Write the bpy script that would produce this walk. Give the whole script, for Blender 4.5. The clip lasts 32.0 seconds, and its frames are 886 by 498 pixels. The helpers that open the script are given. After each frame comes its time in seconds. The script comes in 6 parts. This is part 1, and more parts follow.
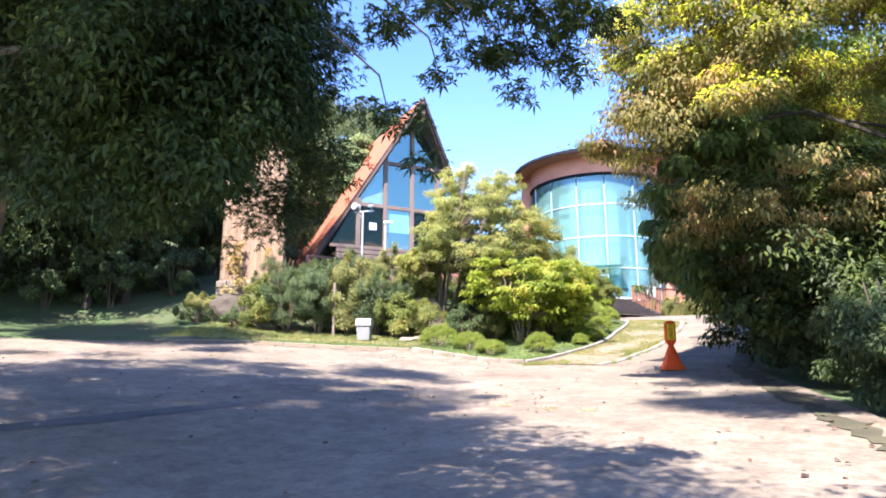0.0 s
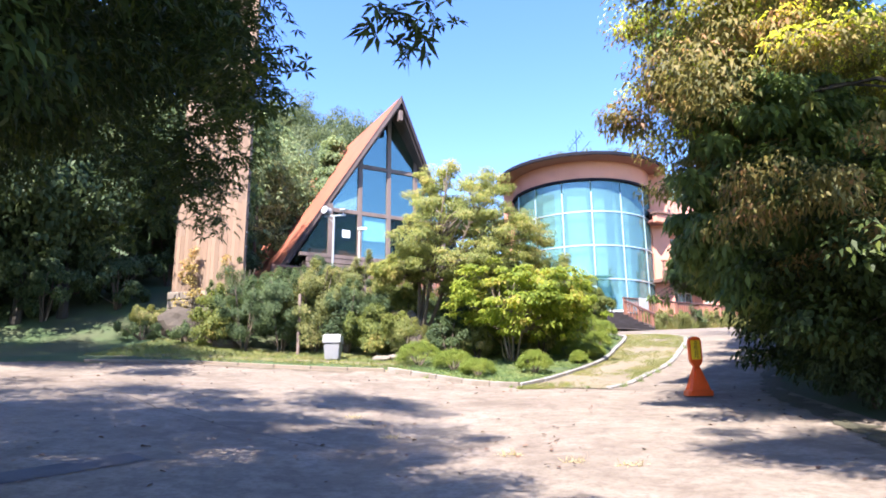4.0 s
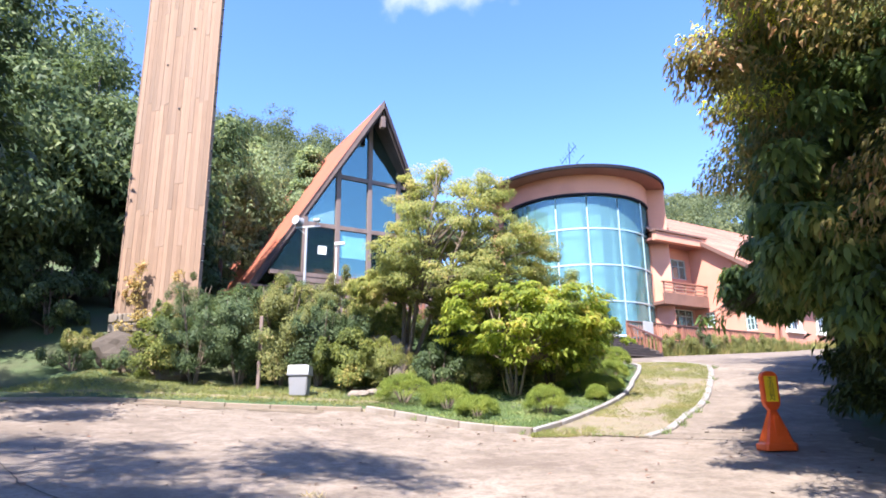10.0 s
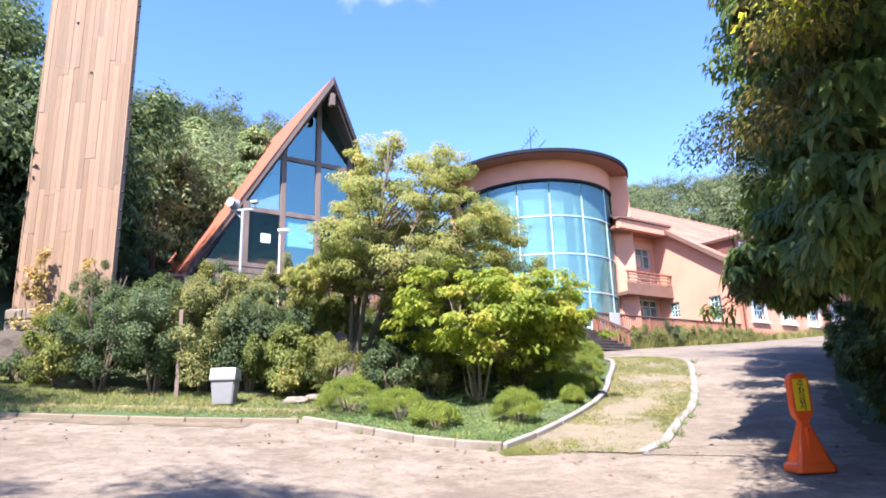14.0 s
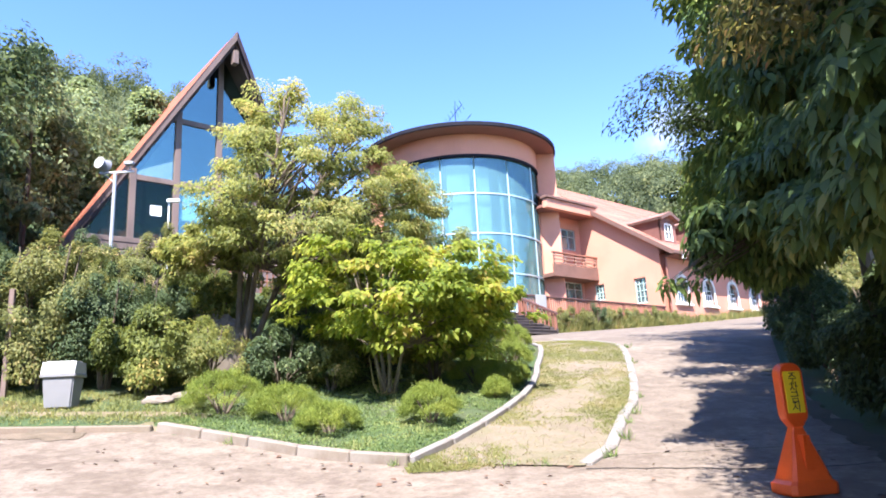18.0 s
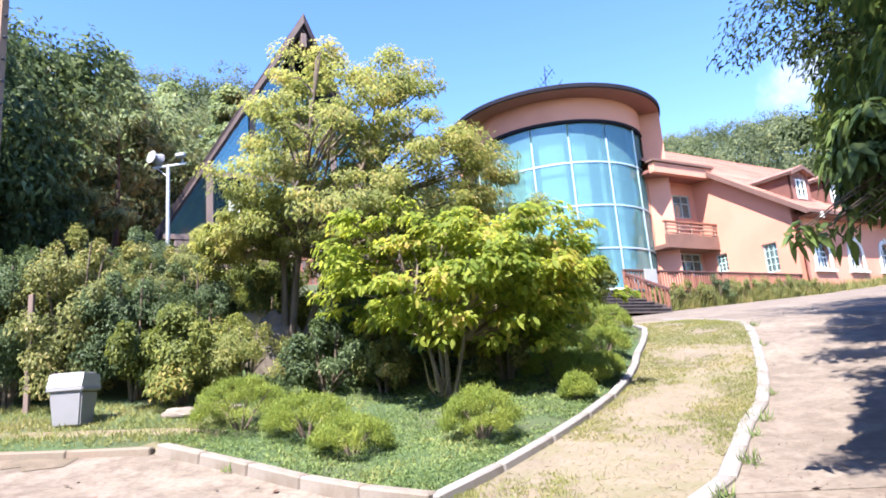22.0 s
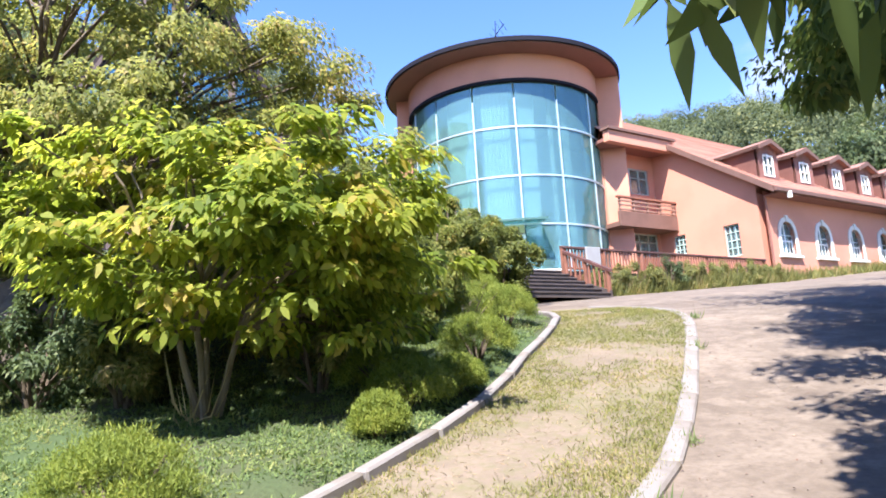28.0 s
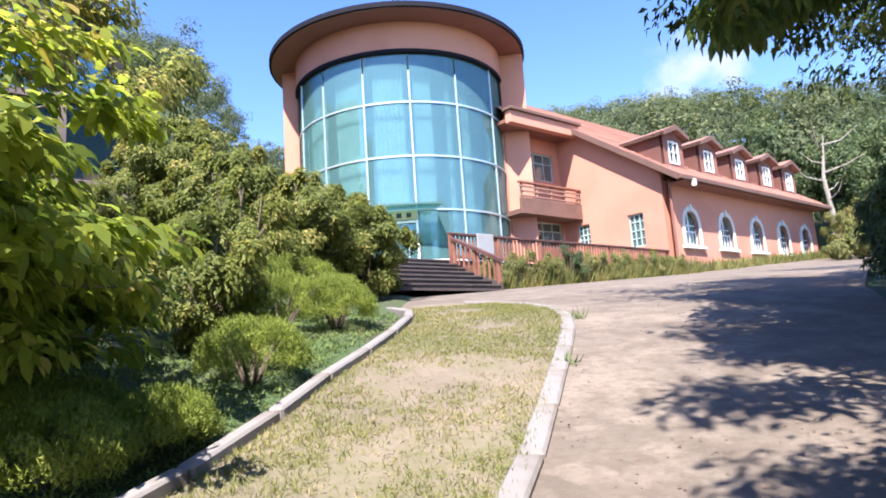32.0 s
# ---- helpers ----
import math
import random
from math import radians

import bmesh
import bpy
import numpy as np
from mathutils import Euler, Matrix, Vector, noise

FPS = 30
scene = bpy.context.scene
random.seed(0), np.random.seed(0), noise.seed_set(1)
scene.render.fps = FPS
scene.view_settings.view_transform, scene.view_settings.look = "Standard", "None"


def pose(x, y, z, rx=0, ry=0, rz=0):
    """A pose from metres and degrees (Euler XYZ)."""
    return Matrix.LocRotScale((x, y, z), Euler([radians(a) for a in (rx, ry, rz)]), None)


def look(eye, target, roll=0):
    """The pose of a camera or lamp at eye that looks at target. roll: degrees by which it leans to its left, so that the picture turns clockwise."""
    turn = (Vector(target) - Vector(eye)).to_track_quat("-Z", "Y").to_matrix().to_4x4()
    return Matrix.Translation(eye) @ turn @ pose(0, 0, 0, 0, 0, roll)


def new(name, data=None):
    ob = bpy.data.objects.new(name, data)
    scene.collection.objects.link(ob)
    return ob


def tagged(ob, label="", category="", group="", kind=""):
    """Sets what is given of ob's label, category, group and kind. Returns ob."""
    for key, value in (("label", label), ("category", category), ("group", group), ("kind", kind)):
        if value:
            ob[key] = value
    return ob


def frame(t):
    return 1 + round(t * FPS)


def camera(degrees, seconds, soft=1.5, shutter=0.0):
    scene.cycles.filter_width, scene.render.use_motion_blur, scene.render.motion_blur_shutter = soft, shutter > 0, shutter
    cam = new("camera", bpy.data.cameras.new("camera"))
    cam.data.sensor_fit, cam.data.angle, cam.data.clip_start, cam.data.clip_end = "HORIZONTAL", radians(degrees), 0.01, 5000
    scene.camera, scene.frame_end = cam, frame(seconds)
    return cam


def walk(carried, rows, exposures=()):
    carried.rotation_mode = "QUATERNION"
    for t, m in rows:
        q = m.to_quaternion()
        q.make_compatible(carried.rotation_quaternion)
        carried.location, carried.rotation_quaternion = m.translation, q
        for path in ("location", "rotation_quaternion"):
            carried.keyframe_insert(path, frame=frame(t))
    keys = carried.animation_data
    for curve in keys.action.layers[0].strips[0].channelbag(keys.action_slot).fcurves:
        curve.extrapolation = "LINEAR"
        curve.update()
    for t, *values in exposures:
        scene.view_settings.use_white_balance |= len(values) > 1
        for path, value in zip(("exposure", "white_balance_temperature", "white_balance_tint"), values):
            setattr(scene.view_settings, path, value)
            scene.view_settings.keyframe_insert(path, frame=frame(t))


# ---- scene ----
cam = camera(68.13, 32.0, 1.8)
# seconds, x, y, z, yaw, pitch, roll
PATH = [
    (0, 1.85, -9.661, -1.241, 14.239, 11.47, 0.108),
    (0.5, 1.757, -9.344, -1.182, 14.081, 11.441, 0.068),
    (1, 1.662, -9.025, -1.125, 13.928, 11.516, 0.035),
    (1.5, 1.567, -8.707, -1.069, 13.569, 11.64, 0.41),
    (2, 1.478, -8.395, -1.027, 13.122, 11.81, 0.485),
    (2.5, 1.395, -8.088, -1, 12.957, 11.946, 0.51),
    (3, 1.311, -7.782, -0.985, 12.733, 12.247, 0.402),
    (3.5, 1.219, -7.478, -0.969, 12.451, 12.438, 0.487),
    (5.5, 0.924, -6.415, -0.842, 11.987, 13.692, 0.342),
    (6, 0.866, -6.15, -0.796, 11.861, 14.106, 0.574),
    (6.5, 0.818, -5.882, -0.763, 11.596, 14.346, 1.041),
    (7, 0.772, -5.632, -0.727, 11.245, 14.281, 1.197),
    (7.5, 0.709, -5.403, -0.684, 11.046, 14.332, 1.214),
    (8, 0.625, -5.188, -0.649, 11.003, 14.464, 1.048),
    (8.5, 0.526, -4.969, -0.607, 11.019, 14.541, 1.058),
    (9, 0.431, -4.742, -0.577, 10.982, 14.713, 1.066),
    (9.5, 0.343, -4.487, -0.541, 10.867, 14.724, 0.981),
    (10, 0.262, -4.206, -0.512, 10.643, 14.689, 0.669),
    (10.5, 0.18, -3.906, -0.478, 9.788, 14.568, 0.518),
    (11, 0.114, -3.616, -0.422, 9.014, 14.488, 0.723),
    (11.5, 0.081, -3.355, -0.386, 8.625, 14.59, 0.479),
    (12, 0.063, -3.101, -0.347, 8.609, 14.528, 0.761),
    (12.5, 0.035, -2.836, -0.321, 8.66, 14.559, 0.931),
    (13, 0.003, -2.543, -0.266, 8.194, 14.399, 1.495),
    (13.5, -0.014, -2.269, -0.221, 7.592, 14.304, 1.673),
    (14, -0.035, -2.005, -0.185, 7.076, 14, 1.748),
    (14.5, -0.064, -1.737, -0.154, 6.492, 13.877, 1.789),
    (15, -0.11, -1.455, -0.141, 4.932, 13.788, 1.644),
    (15.5, -0.145, -1.146, -0.099, 2.838, 13.588, 2.246),
    (17.5, 0, 0, -0, 0.618, 12.552, 2.187),
    (18, 0.098, 0.301, 0.03, 0.656, 12.421, 2.791),
    (18.5, 0.219, 0.61, 0.058, 0.994, 12.205, 3.389),
    (19, 0.327, 0.922, 0.083, 1.695, 12.069, 3.975),
    (19.5, 0.418, 1.227, 0.095, 2.82, 11.888, 4.268),
    (20, 0.504, 1.517, 0.135, 4.515, 11.791, 4.608),
    (20.5, 0.607, 1.789, 0.158, 6.854, 11.829, 4.658),
    (21, 0.713, 2.065, 0.198, 9.018, 11.778, 4.409),
    (21.5, 0.795, 2.322, 0.212, 10.318, 11.752, 4.393),
    (22, 0.874, 2.581, 0.235, 11.113, 11.789, 4.496),
    (22.5, 0.984, 2.859, 0.246, 11.661, 11.694, 4.638),
    (23, 1.122, 3.169, 0.254, 11.891, 11.544, 4.619),
    (23.5, 1.232, 3.513, 0.262, 11.947, 11.363, 4.691),
    (24, 1.332, 3.869, 0.268, 11.915, 11.179, 4.623),
    (24.5, 1.439, 4.227, 0.295, 11.68, 11.196, 4.873),
    (25, 1.546, 4.571, 0.324, 11.532, 10.847, 4.781),
    (25.5, 1.653, 4.919, 0.363, 11.253, 10.603, 4.731),
    (27.5, 2.128, 6.228, 0.449, 8.601, 9.991, 3.124),
    (28, 2.272, 6.576, 0.48, 8.501, 9.872, 3.202),
    (28.5, 2.424, 6.928, 0.515, 8.181, 9.897, 3.361),
    (29, 2.550, 7.277, 0.535, 7.720, 10.188, 3.782),
    (29.5, 2.675, 7.618, 0.554, 7.147, 10.134, 4.074),
    (30, 2.793, 7.951, 0.575, 6.635, 9.935, 4.56),
    (30.5, 2.908, 8.283, 0.6, 5.682, 9.57, 4.45),
    (31, 3.023, 8.619, 0.626, 4.465, 9.47, 4.778),
    (31.5, 3.140, 8.958, 0.654, 3.108, 8.841, 4.229),
    (32, 3.257, 9.299, 0.684, 1.521, 8.729, 3.839),
]
walk(cam, [(t, pose(x, y, z, 90 + p, r, w)) for t, x, y, z, w, p, r in PATH], ((0, 2.54, 6750, 10), (3, 2.44, 6600, 10), (8, 2.24, 6500, 10), (15, 2.23, 6500, 10), (19, 2.3, 6450, 10), (24, 2.22, 6450, 10), (29, 2.05, 6550, 10), (32, 1.98, 6550, 10)))

# ---- sky, sun, exposure ----
SUN_ELEV = 54.0
world = bpy.data.worlds.new("sky")
scene.world = world
world.use_nodes = True
wn, wl = world.node_tree.nodes, world.node_tree.links
sky = wn.new("ShaderNodeTexSky")
sky.sky_type = "NISHITA"
sky.sun_disc = False
sky.sun_elevation = radians(SUN_ELEV)
sky.sun_rotation = radians(190.5)
sky.air_density, sky.dust_density, sky.ozone_density = 1.0, 0.2, 2.0
wn["Background"].inputs["Strength"].default_value = 0.114
hue = wn.new("ShaderNodeHueSaturation")
hue.inputs["Saturation"].default_value = 1.24
hue.inputs["Hue"].default_value = 0.517
wl.new(sky.outputs["Color"], hue.inputs["Color"])
# small white clouds: heading, elevation, half width and half height as shares of a radian, strength
tc = wn.new("ShaderNodeTexCoord")
last = hue.outputs["Color"]
for heading, elev, wide, high, strength in ((10.5, 37.6, 0.13, 0.045, 0.62), (-22.2, 21.2, 0.07, 0.042, 0.78), (-1.0, 38.5, 0.08, 0.03, 0.4)):
    h, e = radians(heading), radians(elev)
    off = wn.new("ShaderNodeVectorMath")
    off.operation = "SUBTRACT"
    off.inputs[1].default_value = (-math.sin(h) * math.cos(e), math.cos(h) * math.cos(e), math.sin(e))
    wl.new(tc.outputs["Generated"], off.inputs[0])
    squash = wn.new("ShaderNodeVectorMath")
    squash.operation = "MULTIPLY"
    squash.inputs[1].default_value = (1 / wide, 0.5 / high, 1 / high)
    wl.new(off.outputs[0], squash.inputs[0])
    far = wn.new("ShaderNodeVectorMath")
    far.operation = "LENGTH"
    wl.new(squash.outputs[0], far.inputs[0])
    puff = wn.new("ShaderNodeTexNoise")
    puff.inputs["Scale"].default_value, puff.inputs["Detail"].default_value = 17.0, 7.0
    wl.new(tc.outputs["Generated"], puff.inputs["Vector"])
    ragged = wn.new("ShaderNodeMath")
    ragged.operation = "MULTIPLY_ADD"
    ragged.inputs[1].default_value = 3.2
    wl.new(puff.outputs["Fac"], ragged.inputs[0])
    wl.new(far.outputs["Value"], ragged.inputs[2])
    near = wn.new("ShaderNodeMapRange")
    near.inputs["From Min"].default_value, near.inputs["From Max"].default_value = 2.75, 1.5
    near.inputs["To Max"].default_value = strength
    near.interpolation_type = "SMOOTHSTEP"
    wl.new(ragged.outputs[0], near.inputs["Value"])
    cl_mix = wn.new("ShaderNodeMix")
    cl_mix.data_type = "RGBA"
    cl_mix.inputs[7].default_value = (2.6, 2.7, 2.8, 1)
    wl.new(near.outputs[0], cl_mix.inputs[0])
    wl.new(last, cl_mix.inputs[6])
    last = cl_mix.outputs[2]
wl.new(last, wn["Background"].inputs["Color"])
sun = new("sun", bpy.data.lights.new("sun", "SUN"))
sun.data.energy, sun.data.angle, sun.data.color = 4.15, radians(0.55), (1.0, 0.93, 0.885)
sun.matrix_world = look((-5.9, -31.6, 44.2), (0, 0, 0))
scene.view_settings.exposure = 2.1


# ---- materials ----
def material(name, base, rough=0.8, vary=0.2, scale=6.0, fine=60.0, bump=0.2, bump_dist=0.01, metal=0.0, second=None, mix=(0.45, 0.6), island=0.0, obj=0.0, coord="Object", spec=0.5, stretch=(1, 1, 1)):
    """Painted or mineral surface: two scales of variation, a second colour in patches, fine relief."""
    m = bpy.data.materials.new(name)
    m.use_nodes = True
    n, l = m.node_tree.nodes, m.node_tree.links
    b = n["Principled BSDF"]
    b.inputs["Roughness"].default_value, b.inputs["Metallic"].default_value = rough, metal
    b.inputs["Specular IOR Level"].default_value = spec
    tc = n.new("ShaderNodeTexCoord")
    mp = n.new("ShaderNodeMapping")
    mp.inputs["Scale"].default_value = stretch
    l.new(tc.outputs[coord], mp.inputs[0])
    n1, n2 = n.new("ShaderNodeTexNoise"), n.new("ShaderNodeTexNoise")
    n1.inputs["Scale"].default_value, n2.inputs["Scale"].default_value = scale, fine
    n1.inputs["Detail"].default_value, n2.inputs["Detail"].default_value = 5, 4
    l.new(mp.outputs[0], n1.inputs["Vector"])
    l.new(mp.outputs[0], n2.inputs["Vector"])
    ramp = n.new("ShaderNodeMapRange")
    ramp.inputs["From Min"].default_value, ramp.inputs["From Max"].default_value = mix
    l.new(n1.outputs["Fac"], ramp.inputs["Value"])
    mx = n.new("ShaderNodeMix")
    mx.data_type = "RGBA"
    mx.inputs[6].default_value = (*base, 1)
    mx.inputs[7].default_value = (*(second or [c * (1 - vary) for c in base]), 1)
    l.new(ramp.outputs[0], mx.inputs[0])
    hs = n.new("ShaderNodeHueSaturation")
    l.new(mx.outputs[2], hs.inputs["Color"])
    mul = n.new("ShaderNodeMapRange")
    mul.inputs["To Min"].default_value, mul.inputs["To Max"].default_value = 1 - vary, 1 + vary
    l.new(n2.outputs["Fac"], mul.inputs["Value"])
    val = mul.outputs[0]
    for amount, kind in ((island, "geo"), (obj, "obj")):
        if amount:
            g = n.new("ShaderNodeNewGeometry" if kind == "geo" else "ShaderNodeObjectInfo")
            r = n.new("ShaderNodeMapRange")
            r.inputs["To Min"].default_value, r.inputs["To Max"].default_value = 1 - amount, 1 + amount
            l.new(g.outputs["Random Per Island" if kind == "geo" else "Random"], r.inputs["Value"])
            mm = n.new("ShaderNodeMath")
            mm.operation = "MULTIPLY"
            l.new(val, mm.inputs[0])
            l.new(r.outputs[0], mm.inputs[1])
            val = mm.outputs[0]
    l.new(val, hs.inputs["Value"])
    l.new(hs.outputs[0], b.inputs["Base Color"])
    if bump:
        bp = n.new("ShaderNodeBump")
        bp.inputs["Strength"].default_value, bp.inputs["Distance"].default_value = bump, bump_dist
        l.new(n2.outputs["Fac"], bp.inputs["Height"])
        l.new(bp.outputs[0], b.inputs["Normal"])
    return m


def leafy(name, a, b, c=None, trans=0.35, rough=0.5, grain=0.9):
    """Leaves: colours vary leaf by leaf, light shines through."""
    a, b, c = (tuple(f * v + d for v, f, d in zip(k, (1.52, 1.37, 1.55), (0.010, 0.008, 0.014))) if k else None for k in (a, b, c))
    m = bpy.data.materials.new(name)
    m.use_nodes = True
    n, l = m.node_tree.nodes, m.node_tree.links
    p = n["Principled BSDF"]
    out = n["Material Output"]
    g = n.new("ShaderNodeNewGeometry")
    tc = n.new("ShaderNodeTexCoord")
    no = n.new("ShaderNodeTexNoise")
    no.inputs["Scale"].default_value = grain
    l.new(tc.outputs["Object"], no.inputs["Vector"])
    add = n.new("ShaderNodeMath")
    add.operation = "MULTIPLY_ADD"
    l.new(g.outputs["Random Per Island"], add.inputs[0])
    add.inputs[1].default_value = 0.7
    sub = n.new("ShaderNodeMath")
    sub.operation = "MULTIPLY_ADD"
    l.new(no.outputs["Fac"], sub.inputs[0])
    sub.inputs[1].default_value, sub.inputs[2].default_value = 1.4, -0.55
    l.new(sub.outputs[0], add.inputs[2])
    cr = n.new("ShaderNodeValToRGB")
    cr.color_ramp.elements[0].color, cr.color_ramp.elements[1].color = (*a, 1), (*b, 1)
    cr.color_ramp.elements[0].position, cr.color_ramp.elements[1].position = 0.15, 0.75
    if c:
        e = cr.color_ramp.elements.new(0.97)
        e.color = (*c, 1)
    l.new(add.outputs[0], cr.inputs[0])
    p.inputs["Roughness"].default_value = rough
    p.inputs["Specular IOR Level"].default_value = 0.14
    l.new(cr.outputs[0], p.inputs["Base Color"])
    t = n.new("ShaderNodeBsdfTranslucent")
    thin = n.new("ShaderNodeMix")
    thin.data_type, thin.blend_type = "RGBA", "MULTIPLY"
    thin.inputs[0].default_value = 1.0
    thin.inputs[7].default_value = (1.5, 1.5, 1.1, 1)
    l.new(cr.outputs[0], thin.inputs[6])
    l.new(thin.outputs[2], t.inputs["Color"])
    mx = n.new("ShaderNodeMixShader")
    mx.inputs[0].default_value = trans
    l.new(p.outputs[0], mx.inputs[1])
    l.new(t.outputs[0], mx.inputs[2])
    l.new(mx.outputs[0], out.inputs["Surface"])
    return m


def pane_glass(name, tint, gloss=0.4, refl=(0.9, 0.95, 1.0), rough=0.02, film=None):
    """Tinted window glass: see-through in its colour, with a mirror sheen."""
    m = bpy.data.materials.new(name)
    m.use_nodes = True
    n, l = m.node_tree.nodes, m.node_tree.links
    n.remove(n["Principled BSDF"])
    t, g, mx = n.new("ShaderNodeBsdfTransparent"), n.new("ShaderNodeBsdfGlossy"), n.new("ShaderNodeMixShader")
    t.inputs["Color"].default_value = (*tint, 1)
    g.inputs["Color"].default_value, g.inputs["Roughness"].default_value = (*refl, 1), rough
    tc, no, bp = n.new("ShaderNodeTexCoord"), n.new("ShaderNodeTexNoise"), n.new("ShaderNodeBump")
    no.inputs["Scale"].default_value = 0.7
    bp.inputs["Strength"].default_value, bp.inputs["Distance"].default_value = 0.15, 0.05
    l.new(tc.outputs["Object"], no.inputs["Vector"])
    l.new(no.outputs["Fac"], bp.inputs["Height"])
    l.new(bp.outputs[0], g.inputs["Normal"])
    mx.inputs[0].default_value = gloss
    l.new(t.outputs[0], mx.inputs[1])
    l.new(g.outputs[0], mx.inputs[2])
    last = mx.outputs[0]
    if film:
        d, mf = n.new("ShaderNodeBsdfDiffuse"), n.new("ShaderNodeMixShader")
        d.inputs["Color"].default_value = (*film[:3], 1)
        mf.inputs[0].default_value = film[3]
        l.new(last, mf.inputs[1])
        l.new(d.outputs[0], mf.inputs[2])
        last = mf.outputs[0]
    l.new(last, n["Material Output"].inputs["Surface"])
    return m


STUCCO = material("salmon_stucco", (0.55, 0.25, 0.178), 0.9, 0.07, 0.5, 40, 0.25, 0.01, second=(0.495, 0.222, 0.156))
BROWN_TRIM = material("brown_trim", (0.145, 0.08, 0.066), 0.8, 0.12, 2, 40, 0.2)
BARGE = material("dark_barge_wood", (0.068, 0.042, 0.043), 0.7, 0.2, 2, 30, 0.3)
# brown stucco, deepened so that shade under eaves and soffits sits in the colour
STUCCO_DARK = material("shade_brown_stucco", (0.235, 0.105, 0.085), 0.9, 0.08, 0.8, 40, 0.25)
TILE = material("orange_roof_tile", (0.38, 0.185, 0.135), 0.8, 0.12, 0.7, 25, 0.2, 0.01, second=(0.32, 0.15, 0.11), island=0.18)
# darker tile tone for the dormer roofs
DARKER_TILE = material("darker_roof_tile", (0.27, 0.135, 0.105), 0.85, 0.15, 1.5, 25, 0.25, 0.01, second=(0.19, 0.10, 0.08))
SHINGLE = material("orange_shingle", (0.345, 0.118, 0.075), 0.9, 0.14, 0.5, 30, 0.3, 0.01, second=(0.285, 0.105, 0.07), island=0.15, spec=0.12)
WHITE = material("white_frame", (0.78, 0.79, 0.77), 0.45, 0.05, 3, 50, 0.05)
WHITE_STUCCO = material("white_stucco", (0.62, 0.60, 0.57), 0.85, 0.08, 3, 50, 0.2)
DARK_METAL = material("dark_blue_metal", (0.014, 0.014, 0.022), 0.85, 0.1, 3, 40, 0.1, spec=0.15)
ALU = material("silver_mullion", (0.62, 0.70, 0.72), 0.35, 0.05, 3, 40, 0.05, metal=0.6)
DARK_WOOD = material("dark_stained_wood", (0.085, 0.062, 0.062), 0.7, 0.25, 2, 30, 0.3, stretch=(1, 1, 0.2))
POST_WOOD = material("brown_grey_wood", (0.16, 0.115, 0.105), 0.75, 0.25, 2, 30, 0.3, stretch=(1, 1, 0.2))
TOP_RAIL = material("dark_red_brown_wood", (0.11, 0.05, 0.042), 0.6, 0.25, 3, 40, 0.3, obj=0.1)
RAIL_WOOD = material("red_brown_wood", (0.25, 0.105, 0.07), 0.65, 0.25, 3, 40, 0.3, obj=0.15)
DECK_WOOD = material("dark_deck_wood", (0.075, 0.06, 0.058), 0.8, 0.25, 2, 30, 0.3, obj=0.15)
PLANK = material("weathered_cedar", (0.262, 0.165, 0.112), 0.9, 0.36, 0.9, 22, 0.5, 0.006, second=(0.185, 0.138, 0.108), mix=(0.36, 0.66), obj=0.16, spec=0.25, stretch=(3, 3, 0.25))
TEAL = pane_glass("teal_glass", (0.44, 0.64, 0.64), 0.19, (0.66, 0.88, 0.93), 0.07, (0.118, 0.232, 0.245, 0.40))
BLUE = pane_glass("window_glass", (0.5, 0.60, 0.62), 0.235, (0.7, 0.98, 0.86))
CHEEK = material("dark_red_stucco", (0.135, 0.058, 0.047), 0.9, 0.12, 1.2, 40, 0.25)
BALCONY_WOOD = material("pale_brown_wood", (0.30, 0.175, 0.13), 0.7, 0.25, 3, 40, 0.3, obj=0.1)
ARCH_GLASS = pane_glass("teal_grey_glass", (0.5, 0.62, 0.62), 0.26, (0.85, 0.95, 1.0), 0.03, (0.17, 0.235, 0.23, 0.45))
BAY_FRAME = material("pale_grey_frame", (0.36, 0.41, 0.40), 0.6, 0.08, 3, 50, 0.05)
BALCONY = material("brown_balcony", (0.165, 0.088, 0.068), 0.85, 0.15, 2, 40, 0.25)
# low gloss and a green tint stand in for trees mirrored in the lower panes
DIM = pane_glass("tree_tint_glass", (0.5, 0.55, 0.52), 0.035, (0.62, 0.85, 0.66))
CURTAIN = material("pale_curtain", (0.66, 0.70, 0.70), 0.9, 0.06, 1, 30, 0.1)
INSIDE = material("pale_plaster", (0.62, 0.64, 0.62), 0.9, 0.06, 1, 30, 0.1)
# for boards behind the panes: the rooms' lack of light is put into this colour
INSIDE_DARK = material("unlit_room_tone", (0.12, 0.11, 0.10), 0.9, 0.1, 1, 30, 0.1)


